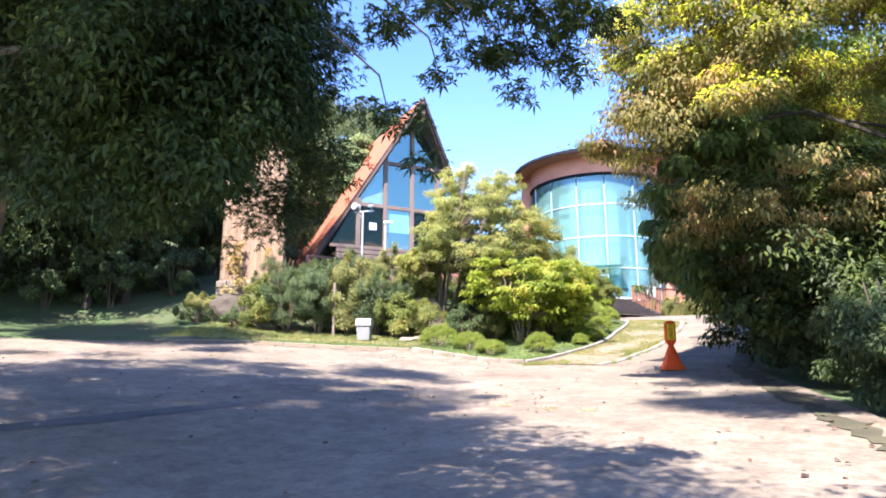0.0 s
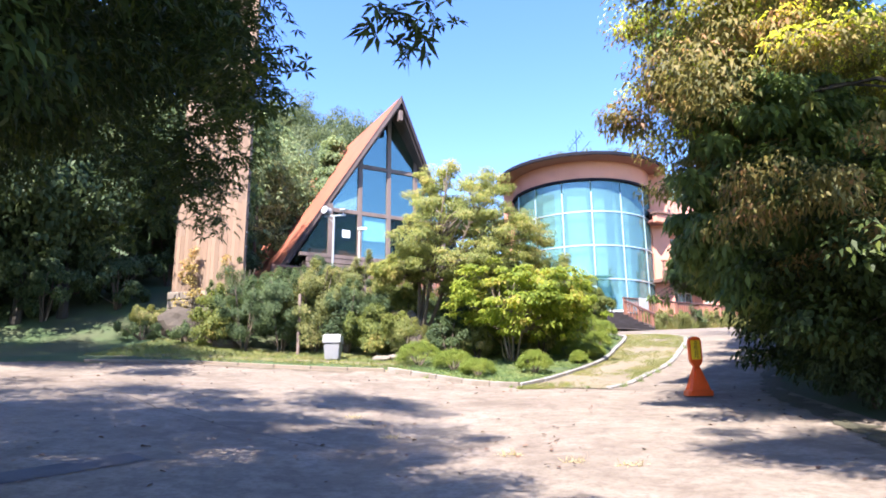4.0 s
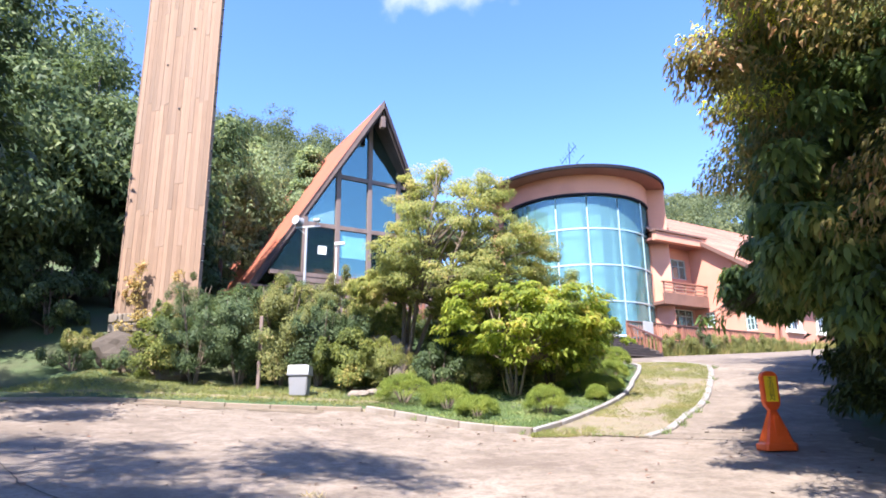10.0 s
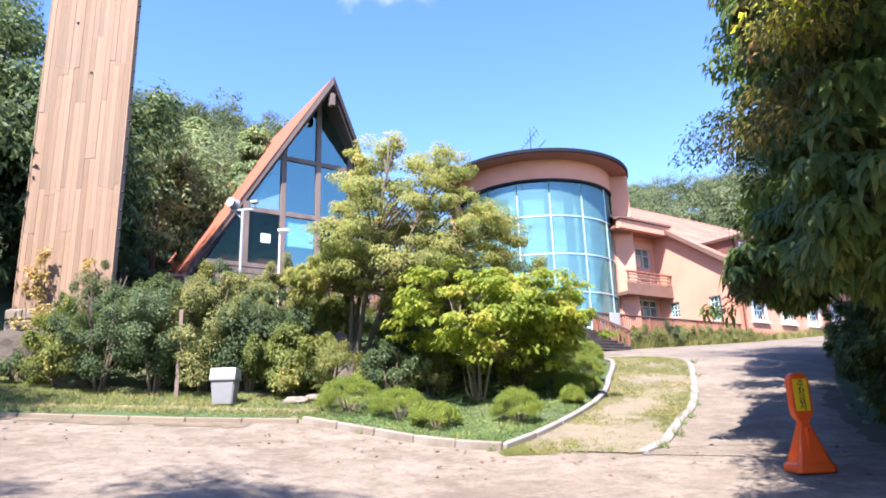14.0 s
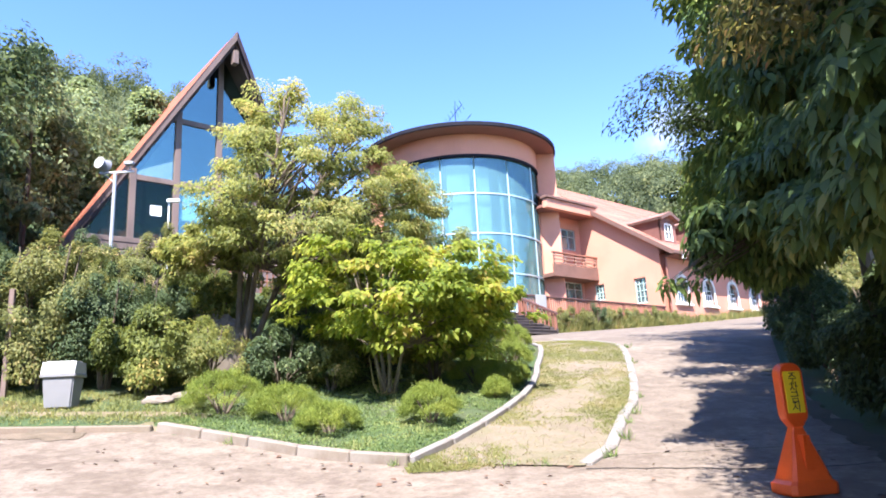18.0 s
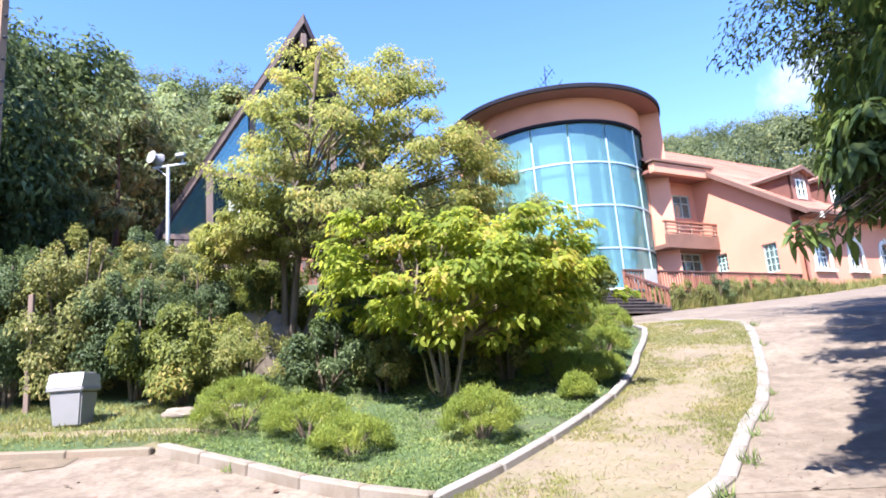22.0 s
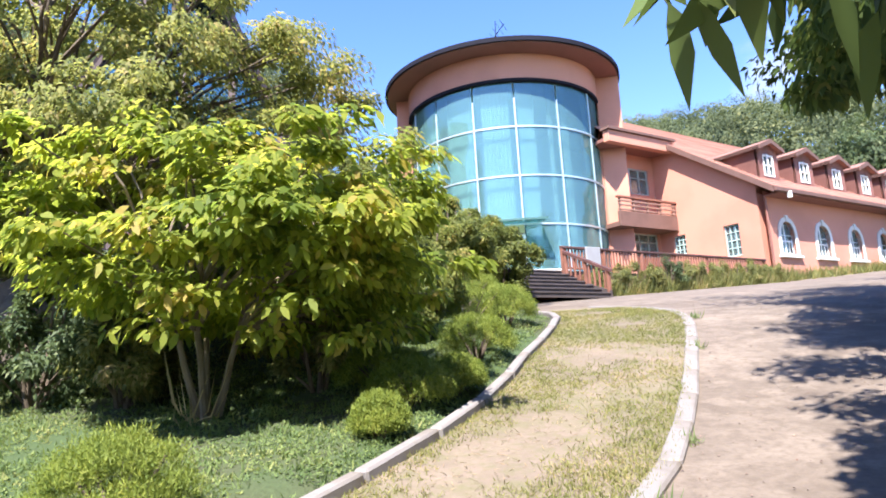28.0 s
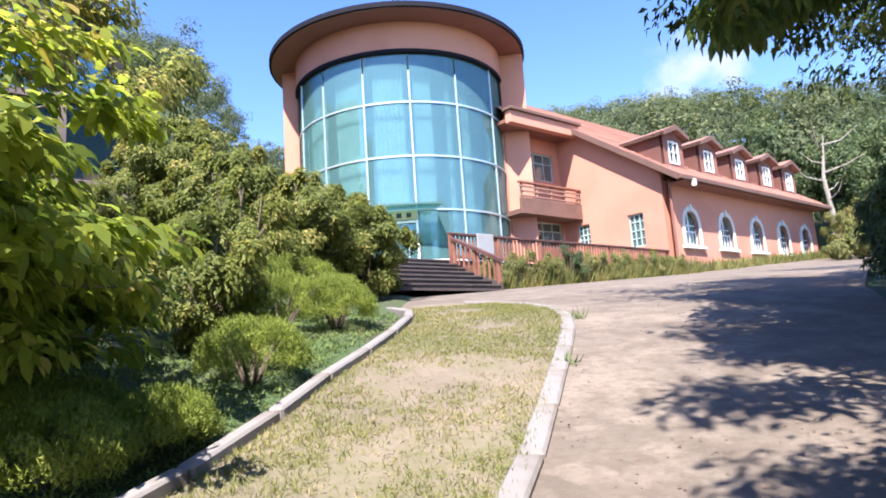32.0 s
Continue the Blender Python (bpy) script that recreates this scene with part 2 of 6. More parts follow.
def paving(name, clean, dirt, pale):
    """Worn poured concrete: dirt in wide drifts, smaller stains, exposed grit."""
    m = material(name, clean, 0.93, 0.2, 1.6, 14, 0.55, 0.012, second=tuple(0.78 * v for v in clean), mix=(0.38, 0.66))
    n, l = m.node_tree.nodes, m.node_tree.links
    b = n["Principled BSDF"]
    col = b.inputs["Base Color"].links[0].from_socket
    tc = n.new("ShaderNodeTexCoord")
    for size, detail, lo, hi, tone, amount in ((0.33, 8, 0.45, 0.62, dirt, 0.8), (0.9, 10, 0.53, 0.64, pale, 0.6), (4.5, 10, 0.49, 0.62, dirt, 0.6), (2.6, 10, 0.5, 0.62, pale, 0.5), (17, 8, 0.49, 0.62, dirt, 0.5), (110, 2, 0.58, 0.72, dirt, 0.6), (90, 2, 0.62, 0.74, pale, 0.6)):
        no, mr, mx = n.new("ShaderNodeTexNoise"), n.new("ShaderNodeMapRange"), n.new("ShaderNodeMix")
        no.inputs["Scale"].default_value, no.inputs["Detail"].default_value = size, detail
        no.inputs["Roughness"].default_value = 0.62
        mr.inputs["From Min"].default_value, mr.inputs["From Max"].default_value, mr.inputs["To Max"].default_value = lo, hi, amount
        mx.data_type = "RGBA"
        mx.inputs[7].default_value = (*tone, 1)
        l.new(tc.outputs["Object"], no.inputs["Vector"])
        l.new(no.outputs["Fac"], mr.inputs["Value"])
        l.new(mr.outputs[0], mx.inputs[0])
        l.new(col, mx.inputs[6])
        col = mx.outputs[2]
    l.new(col, b.inputs["Base Color"])
    return m


CONCRETE = paving("worn_concrete", (0.181, 0.148, 0.117), (0.092, 0.068, 0.051), (0.24, 0.196, 0.161))
DRIVE = paving("sandy_concrete", (0.168, 0.137, 0.110), (0.10, 0.078, 0.06), (0.23, 0.19, 0.153))
GRANITE = material("pale_granite", (0.205, 0.19, 0.183), 0.85, 0.16, 3, 90, 0.5, 0.005, second=(0.14, 0.12, 0.102), mix=(0.46, 0.68), obj=0.05)
OLD_GRANITE = material("old_granite", (0.2, 0.172, 0.148), 0.9, 0.2, 2.5, 70, 0.6, 0.006, second=(0.135, 0.105, 0.08), mix=(0.42, 0.66), obj=0.08)
DIRTY_KERB = material("dirty_kerb", (0.17, 0.13, 0.10), 0.9, 0.2, 3, 40, 0.5, 0.006, second=(0.16, 0.13, 0.10), obj=0.12)
TURF = paving("dry_turf", (0.178, 0.141, 0.108), (0.125, 0.118, 0.06), (0.205, 0.16, 0.128))
GRASS = material("meadow", (0.045, 0.075, 0.026), 0.95, 0.25, 0.6, 20, 0.6, 0.04, second=(0.055, 0.065, 0.03))
SOIL = material("leaf_litter", (0.065, 0.06, 0.036), 0.95, 0.3, 1.5, 40, 0.6, 0.03)
BARK = material("grey_bark", (0.13, 0.10, 0.075), 0.95, 0.3, 4, 30, 0.8, 0.02, stretch=(1, 1, 0.3))
WOOD_BARK = material("dark_bark", (0.05, 0.042, 0.034), 0.95, 0.3, 4, 30, 0.8, 0.02, stretch=(1, 1, 0.3))
PALE_BARK = material("pale_bark", (0.20, 0.16, 0.12), 0.9, 0.25, 4, 30, 0.6, 0.01, stretch=(1, 1, 0.3))
STONE = material("field_stone", (0.17, 0.142, 0.118), 0.9, 0.2, 5, 40, 0.5, 0.01, obj=0.25)
# brown rock, darkened further in place of the shrubs' shade
ROCK = material("brown_boulder", (0.06, 0.047, 0.038), 0.9, 0.25, 2, 20, 0.7, 0.03)
MORTAR = material("mortar", (0.40, 0.36, 0.31), 0.95, 0.1, 5, 60, 0.3)
GALV = material("galvanised_steel", (0.42, 0.43, 0.44), 0.5, 0.08, 4, 60, 0.05, metal=0.5)
GREY_PLASTIC = material("grey_plastic", (0.205, 0.205, 0.22), 0.5, 0.05, 3, 60, 0.05)
LID_GREY = material("light_grey_plastic", (0.32, 0.32, 0.33), 0.5, 0.05, 3, 60, 0.05)
ORANGE = material("orange_plastic", (0.72, 0.085, 0.012), 0.4, 0.08, 4, 60, 0.05)
YELLOW = material("yellow_sheet", (0.80, 0.55, 0.02), 0.5, 0.05, 4, 60, 0.0)
BLACK = material("black_print", (0.012, 0.015, 0.03), 0.5, 0.05, 4, 60, 0.0)
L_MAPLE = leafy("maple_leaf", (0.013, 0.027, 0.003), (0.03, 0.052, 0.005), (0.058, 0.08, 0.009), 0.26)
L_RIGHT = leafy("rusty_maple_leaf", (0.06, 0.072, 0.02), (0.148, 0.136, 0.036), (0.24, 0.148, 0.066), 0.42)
L_SUNLIT_FRESH = leafy("sunlit_fresh_leaf", (0.165, 0.23, 0.024), (0.36, 0.40, 0.038), (0.43, 0.36, 0.065), 0.6)
L_YELLOW = leafy("yellow_green_leaf", (0.095, 0.13, 0.034), (0.19, 0.215, 0.062), (0.275, 0.24, 0.095), 0.52)
L_BRIGHT = leafy("bright_green_leaf", (0.09, 0.145, 0.02), (0.21, 0.26, 0.035), (0.285, 0.25, 0.06), 0.62)
L_SHRUB = leafy("shrub_leaf", (0.052, 0.078, 0.014), (0.12, 0.15, 0.028), (0.24, 0.21, 0.058), 0.38)
L_BOX = leafy("clipped_leaf", (0.07, 0.115, 0.016), (0.148, 0.2, 0.028), (0.21, 0.245, 0.042), 0.35)
L_WOOD = leafy("woodland_leaf", (0.06, 0.10, 0.048), (0.145, 0.20, 0.085), (0.20, 0.245, 0.105), 0.4, 0.6, 0.35)
L_DEEP = leafy("deep_green_leaf", (0.024, 0.048, 0.016), (0.062, 0.098, 0.032), (0.11, 0.15, 0.05), 0.3)
L_OLIVE = leafy("olive_leaf", (0.066, 0.09, 0.025), (0.15, 0.168, 0.046), (0.27, 0.23, 0.10), 0.38)
L_FAR = leafy("far_leaf", (0.03, 0.05, 0.021), (0.072, 0.098, 0.039), (0.118, 0.14, 0.052), 0.34, 0.8, 0.16)
L_STRAW = leafy("straw_leaf", (0.19, 0.18, 0.08), (0.32, 0.28, 0.14), None, 0.35)
L_GRASS = leafy("grass_blade", (0.062, 0.112, 0.034), (0.122, 0.178, 0.05), (0.185, 0.21, 0.07), 0.36, 0.7, 1.6)

# ---- building directions: E1 along the long front, E2 into the buildings ----
E1, E2 = Vector((0.755, 0.656, 0)), Vector((-0.656, 0.755, 0))
UV = Matrix(((0.755, -0.656, 0, 0), (0.656, 0.755, 0, 0), (0, 0, 1, 0), (0, 0, 0, 1)))


def uvp(u, v, z=0.0):
    return E1 * u + E2 * v + Vector((0, 0, z))


# ---- mesh helpers ----
def part(name, bm, mat, parent=None, label="", smooth=False):
    me = bpy.data.meshes.new(name)
    bm.to_mesh(me)
    bm.free()
    me.materials.append(mat)
    if smooth:
        for p in me.polygons:
            p.use_smooth = True
    ob = new(name, me)
    if parent:
        ob.parent = parent
    if label:
        tagged(ob, label)
    return ob


def share(name, me, m, parent=None):
    ob = new(name, me)
    ob.matrix_basis = m
    if parent:
        ob.parent = parent
    return ob


def thing(name, label, category, group="", m=None):
    ob = new(name)
    ob.empty_display_size = 0.2
    if m:
        ob.matrix_basis = m
    return tagged(ob, label, category, group)


def box(x0, x1, y0, y1, z0, z1, bevel=0.0, bm=None, m=None):
    b2 = bmesh.new()
    bmesh.ops.create_cube(b2, size=1)
    for v in b2.verts:
        v.co = Vector(((x0 + x1) / 2 + v.co.x * (x1 - x0), (y0 + y1) / 2 + v.co.y * (y1 - y0), (z0 + z1) / 2 + v.co.z * (z1 - z0)))
    if bevel:
        bmesh.ops.bevel(b2, geom=b2.edges[:], offset=bevel, segments=1, affect="EDGES")
    if m:
        bmesh.ops.transform(b2, matrix=m, verts=b2.verts)
    if bm is None:
        return b2
    me = bpy.data.meshes.new("tmp")
    b2.to_mesh(me)
    b2.free()
    bm.from_mesh(me)
    bpy.data.meshes.remove(me)
    return bm


def prism(points, axis, a, b, bm=None):
    """A flat outline (pairs) swept along an axis from a to b: axis y takes (x, z) pairs, x takes (y, z), z takes (x, y)."""
    bm = bm or bmesh.new()

    def at(p, c):
        return {"y": (p[0], c, p[1]), "x": (c, p[0], p[1]), "z": (p[0], p[1], c)}[axis]

    lo = [bm.verts.new(at(p, a)) for p in points]
    hi = [bm.verts.new(at(p, b)) for p in points]
    fs = [bm.faces.new(lo), bm.faces.new(hi[::-1])]
    for i in range(len(points)):
        j = (i + 1) % len(points)
        fs.append(bm.faces.new((lo[j], lo[i], hi[i], hi[j])))
    bmesh.ops.recalc_face_normals(bm, faces=fs)
    return bm


def tube(points, radii, sides=8, bm=None):
    bm = bm or bmesh.new()
    pts = [Vector(p) for p in points]
    rings = []
    for i, p in enumerate(pts):
        d = (pts[min(i + 1, len(pts) - 1)] - pts[max(i - 1, 0)]).normalized()
        side = d.orthogonal().normalized() if abs(d.z) < 0.99 else Vector((1, 0, 0))
        up = d.cross(side)
        rings.append([bm.verts.new(p + (side * math.cos(a) + up * math.sin(a)) * radii[i]) for a in [k * math.tau / sides for k in range(sides)]])
    for r0, r1 in zip(rings, rings[1:]):
        for k in range(sides):
            bm.faces.new((r0[k], r0[(k + 1) % sides], r1[(k + 1) % sides], r1[k]))
    bm.faces.new(rings[-1])
    bm.faces.new(rings[0][::-1])
    return bm


def ring_band(cx, cy, r0, r1, z0, z1, a0, a1, steps, bm=None):
    """A curved band between two radii and two heights, angles in degrees."""
    bm = bm or bmesh.new()
    rows = []
    for i in range(steps + 1):
        a = radians(a0 + (a1 - a0) * i / steps)
        c, s = math.cos(a), math.sin(a)
        rows.append([bm.verts.new((cx + r * c, cy + r * s, z)) for r, z in ((r1, z0), (r1, z1), (r0, z1), (r0, z0))])
    for p, q in zip(rows, rows[1:]):
        for k in range(4):
            bm.faces.new((p[k], q[k], q[(k + 1) % 4], p[(k + 1) % 4]))
    bm.faces.new(rows[0])
    bm.faces.new(rows[-1][::-1])
    bmesh.ops.recalc_face_normals(bm, faces=bm.faces)
    return bm


# ---- the lie of the land ----
GY = (-60, -30, -10, 0, 6.5, 9, 13, 15, 18.3, 24, 30, 34, 45, 60)
GZ = (-6.5, -4.7, -2.70, -1.65, -1.0, -0.7, 0.0, 0.42, 1.08, 1.85, 2.45, 2.85, 4.2, 6.2)


def road_z(y, x=0.0):
    return float(np.interp(y, GY, GZ)) + 0.085 * max(0.0, -x - 1.5)


def sstep(a, b, x):
    t = min(1.0, max(0.0, (x - a) / (b - a)))
    return t * t * (3 - 2 * t)


# inner kerb: along the lot to the corner, then curving up beside the turf; outer kerb between turf and road
K_IN = [(-4.1, 10.0), (-2.3, 9.25), (-0.42, 8.35), (0.13, 9.4), (0.52, 10.15), (1.06, 11.35), (1.51, 12.55), (1.86, 13.95), (2.08, 15.3), (2.32, 16.4), (2.52, 17.6), (2.62, 18.6), (2.48, 19.5), (2.1, 20.2)]
K_OUT = [(1.55, 7.9), (2.09, 8.8), (2.55, 10.2), (3.1, 11.4), (3.55, 12.9), (4.05, 14.9), (4.45, 16.6), (4.65, 17.8), (4.6, 19.0), (4.2, 20.2), (3.4, 21.1)]
LOT_EDGE = [(-30, -8), (-20, 0.5), (-13, 6.5), (-11.5, 7.5), (-10, 8.8), (-9, 9.1), (-7.5, 9.3), (-6, 9.56), (-4.1, 10.0)]
ROAD_R = [(4.9, -40), (4.75, -8), (4.7, 2), (4.9, 7), (5.6, 10.5), (6.9, 14), (9.2, 19), (12.5, 24), (17, 29), (24, 35.5), (36, 46)]


def polyline_x(line, y):
    return float(np.interp(y, [p[1] for p in line], [p[0] for p in line]))


def far_rise(x, y):
    """The wooded hill behind and beside the buildings."""
    d = max(0.0, (y * 0.82 - x * 0.15) - 40)
    e = max(0.0, -x - 17 + 0.15 * (y - 15)) * 0.5
    f = max(0.0, x - polyline_x(ROAD_R, y) - 1.0 - max(0.0, y - 34))
    way = math.degrees(math.atan2(0.5 - x, y + 5))
    d *= 1 - 0.55 * sstep(0, 4, way) * sstep(19, 14, way)
    return 0.66 * d / (1 + d / 190) + 0.30 * e / (1 + e / 60) + 0.28 * f / (1 + f / 60)


def in_bed(x, y):
    """How far a place lies inside the planted bank, 0 to 1."""
    if y < 8.3 and x > -4.1:
        return 0.0
    if x < -4.1:
        edge = y - float(np.interp(x, [p[0] for p in LOT_EDGE], [p[1] for p in LOT_EDGE]))
        return min(1.0, max(0.0, edge / 0.3))
    a = (y - (8.35 - (x + 0.42) * 0.448)) if x < -0.42 else 9.0
    b = polyline_x(K_IN[2:12], y) - x if y < 18.6 else 2.4 - x
    return min(1.0, max(0.0, min(a, b) / 0.3))


def ground_z(x, y):
    z = road_z(y, x) - 0.03
    k = in_bed(x, y)
    if k:
        rise = 0.13
        bank = sstep(13.2, 19.5, y + 0.35 * max(0, -x - 6)) * sstep(1.5, -3.5, x) * 1.5
        z += k * (min(rise, 0.6) + bank)
    z += far_rise(x, y)
    z += 0.05 * noise.noise(Vector((x * 0.4, y * 0.4, 3))) * (0.3 + k)
    return z


def sheet(name, xs, ys, zf, mat):
    v = [(x, y, zf(x, y)) for y in ys for x in xs]
    n = len(xs)
    f = [(j * n + i, j * n + i + 1, (j + 1) * n + i + 1, (j + 1) * n + i) for j in range(len(ys) - 1) for i in range(n - 1)]
    me = bpy.data.meshes.new(name)
    me.from_pydata(v, [], f)
    me.materials.append(mat)
    for p in me.polygons:
        p.use_smooth = True
    return new(name, me)


def spaced(*spans):
    out = []
    for a, b, step in spans:
        out += list(np.arange(a, b, step))
    return [float(v) for v in out] + [float(spans[-1][1])]


XS = spaced((-900, -100, 100), (-100, -30, 7), (-30, -14, 1.2), (-14, 6, 0.4), (6, 14, 0.8), (14, 50, 3), (50, 120, 10), (120, 920, 100))
YS = spaced((-900, -100, 100), (-100, -20, 8), (-20, 8, 1.0), (8, 24, 0.4), (24, 40, 1.0), (40, 100, 4), (100, 300, 20), (300, 900, 100))
ground = tagged(sheet("ground", XS, YS, ground_z, GRASS), "grassy hillside with bare soil under the trees", "ground", kind="structure")


def ribbon(name, left, right, ys, lift, mat, cols=12):
    """A paved sheet between two edges given as functions of y."""
    v, f = [], []
    for y in ys:
        a, b = left(y), right(y)
        for i in range(cols + 1):
            x = a + (b - a) * i / cols
            v.append((x, y, road_z(y) + lift))
    n = cols + 1
    for j in range(len(ys) - 1):
        for i in range(cols):
            f.append((j * n + i, j * n + i + 1, (j + 1) * n + i + 1, (j + 1) * n + i))
    me = bpy.data.meshes.new(name)
    me.from_pydata(v, [], f)
    me.materials.append(mat)
    for p in me.polygons:
        p.use_smooth = True
    return new(name, me)


def lot_far(x):
    if x < -4.1:
        return float(np.interp(x, [p[0] for p in LOT_EDGE], [p[1] for p in LOT_EDGE]))
    if x < -0.42:
        return 8.35 - (x + 0.42) * 0.448
    return float(np.interp(x, (-0.42, 1.55, 2.1), (8.35, 7.9, 8.8)))


def lot_sheet():
    v, f = [], []
    xs = spaced((-30, -14, 2), (-14, 5, 0.5))
    rows = 40
    for x in xs:
        top = lot_far(x) if x < 1.55 else float(np.interp(x, (1.55, 1.9, 2.2), (7.9, 8.3, 8.3)))
        for j in range(rows + 1):
            t = j / rows
            y = -40 + (top + 40) * (1 - (1 - t) ** 2)
            v.append((x, y, road_z(y, x) + 0.012))
    n = rows + 1
    for i in range(len(xs) - 1):
        for j in range(rows):
            f.append((i * n + j, (i + 1) * n + j, (i + 1) * n + j + 1, i * n + j + 1))
    me = bpy.data.meshes.new("pavement")
    me.from_pydata(v, [], f)
    me.materials.append(CONCRETE)
    for p in me.polygons:
        p.use_smooth = True
    return tagged(new("pavement", me), "worn pale concrete parking lot with cracks", "pavement", kind="structure")


lot_sheet()
YR = spaced((8.3, 22, 0.5), (22, 46, 1.0))


def road_left(y):
    if y < 17.8:
        return polyline_x(K_OUT[:8], y)
    return float(np.interp(y, (17.8, 19.0, 20.2, 21.2, 25.2, 27, 29, 32, 34.5, 46), (4.65, 4.6, 4.2, 1.0, 0.5, 3.2, 6.2, 9.2, 12.0, 25.2)))


road = tagged(ribbon("road", road_left, lambda y: polyline_x(ROAD_R, y), YR, 0.016, DRIVE), "pale concrete drive climbing past the building", "road", kind="structure")
turf = tagged(ribbon("turf_strip", lambda y: float(np.interp(y, (7.82, 8.35), (1.45, -0.4))) if y < 8.35 else (polyline_x(K_IN[2:14], y) + 0.05 if y < 18.6 else 2.5), lambda y: polyline_x(K_OUT[:8], y) - 0.02 if y < 17.8 else float(np.interp(y, (17.8, 19.0, 20.2, 21.1), (4.65, 4.6, 4.2, 3.4))), spaced((7.82, 21.2, 0.2)), 0.03, TURF, 16), "patchy dry grass strip between two kerbs", "grass strip", kind="structure")


# ---- kerbs, stone by stone ----
def kerb_run(name, line, length, width, height, mat, label, stone="kerbstone", lift=0.0):
    root = tagged(new(name), label, "kerb", kind="structure")
    pts = [Vector((*p, 0)) for p in line]
    seg = [0]
    for a, b in zip(pts, pts[1:]):
        seg.append(seg[-1] + (b - a).length)

    def at(s):
        for i in range(len(pts) - 1):
            if s <= seg[i + 1] or i == len(pts) - 2:
                t = (s - seg[i]) / (seg[i + 1] - seg[i])
                return pts[i].lerp(pts[i + 1], t)

    bm = box(-0.5, 0.5, -width / 2, width / 2, -0.2, height, 0.018)
    me = bpy.data.meshes.new(stone)
    for v in bm.verts:
        v.co.x *= length - 0.005
    bm.to_mesh(me)
    bm.free()
    me.materials.append(mat)
    n = max(1, int(round(seg[-1] / length)))
    for i in range(n):
        a, b = at(i * seg[-1] / n), at((i + 1) * seg[-1] / n)
        c = (a + b) / 2
        za, zb = road_z(a.y, a.x), road_z(b.y, b.x)
        d = b - a
        yaw = math.degrees(math.atan2(d.y, d.x))
        m = pose(c.x, c.y, (za + zb) / 2 + lift + random.uniform(-0.003, 0.003), 0, -math.degrees(math.atan2(zb - za, d.length)), yaw + random.uniform(-0.4, 0.4))
        share(stone, me, m @ Matrix.Diagonal((d.length / length, 1, 1, 1)), root)
    return root


kerb_run("kerb_1", K_IN[:3], 0.8, 0.16, 0.13, OLD_GRANITE, "pale granite kerb along the parking lot")
kerb_run("kerb_2", K_IN[2:], 1.0, 0.125, 0.11, GRANITE, "pale granite kerb curving beside the planted bank")
kerb_run("kerb_3", K_OUT, 0.95, 0.165, 0.055, GRANITE, "low granite kerb between grass strip and drive")
kerb_run("kerb_4", [(-11.5, 7.5), (-10, 8.8), (-9, 9.1), (-7.5, 9.3), (-6, 9.56), (-4.2, 9.98)], 1.0, 0.17, 0.085, DIRTY_KERB, "low dirt-stained kerb along the parking lot")


# ---- entrance hall: the round glass front ----
CX, CY, RG = 1.26, 38.45, 4.62
DECK_Z = 3.2
aerial = thing("roof_aerial", "thin metal television aerial on the round roof", "aerial", m=pose(1.2, 38.0, 13.895))
part("mast", tube([(0, 0, 0), (0.02, 0, 2.0), (0.06, 0, 3.75)], [0.03, 0.025, 0.018], 6), DARK_METAL, aerial)
part("boom", tube([(-0.55, 0.1, 2.3), (0.5, -0.1, 3.5)], [0.02, 0.02], 6), DARK_METAL, aerial)
part("lower_boom", tube([(0.0, 0, 1.7), (1.0, -0.15, 2.75)], [0.018, 0.018], 6), DARK_METAL, aerial)
for k in range(6):
    c = Vector((-0.45 + 0.18 * k, 0.08 - 0.034 * k, 2.42 + 0.205 * k))
    part("element", tube([c + Vector((-0.16, -0.35, 0.14)), c + Vector((0.16, 0.35, -0.14))], [0.01, 0.01], 5), DARK_METAL, aerial)
hall = thing("entrance_hall", "round salmon entrance hall with a curved teal glass front", "building")
GLASS_A = (-176.5, -153, -128.8, -104.2, -81.4, -56.8, -29.6, -3.5)
RINGS = (3.2, 6.05, 8.19, 10.39, 12.46)
part("fascia", ring_band(CX, CY, RG - 0.2, RG + 0.12, 12.54, 13.78, -185, 5, 64), STUCCO, hall, "salmon stucco band")
part("trim", ring_band(CX, CY, RG - 0.1, RG + 0.16, 12.43, 12.56, -185, 5, 64), DARK_METAL, hall, "dark blue metal trim")
part("soffit", ring_band(CX, CY, 0.05, 5.78, 13.72, 13.82, 0, 360, 96), STUCCO_DARK, hall, "brown soffit, tone deepened for shade")
part("roof", ring_band(CX, CY, 0.02, 5.84, 13.82, 13.90, 0, 360, 96), DARK_METAL, hall)
part("roof_rim", ring_band(CX, CY, 5.7, 5.89, 13.76, 13.96, 0, 360, 96), DARK_METAL, hall, "dark blue metal roof rim")
part("back_wall", ring_band(CX, CY, RG - 0.2, RG + 0.1, 2.0, 13.76, 4, 176, 40), STUCCO, hall)
part("floor_slab", ring_band(CX, CY, 0.02, RG - 0.1, 2.9, 3.19, 0, 360, 48), INSIDE, hall)
part("upper_floor", ring_band(CX, CY, 2.4, RG - 0.35, 7.7, 7.95, 10, 170, 40), INSIDE, hall)
part("inner_wall", ring_band(CX, CY, RG - 0.5, RG - 0.3, 3.2, 13.4, 4, 176, 40), INSIDE, hall)
part("ceiling_disc", ring_band(CX, CY, 0.02, RG - 0.25, 12.6, 12.7, 0, 360, 48), INSIDE, hall)
part("pier", box(5.86, 6.98, 37.5, 39.3, 2.4, 13.74, 0.03), STUCCO, hall)
part("pier", box(-4.06, -3.36, 37.7, 39.3, 2.4, 13.74, 0.03), STUCCO, hall)
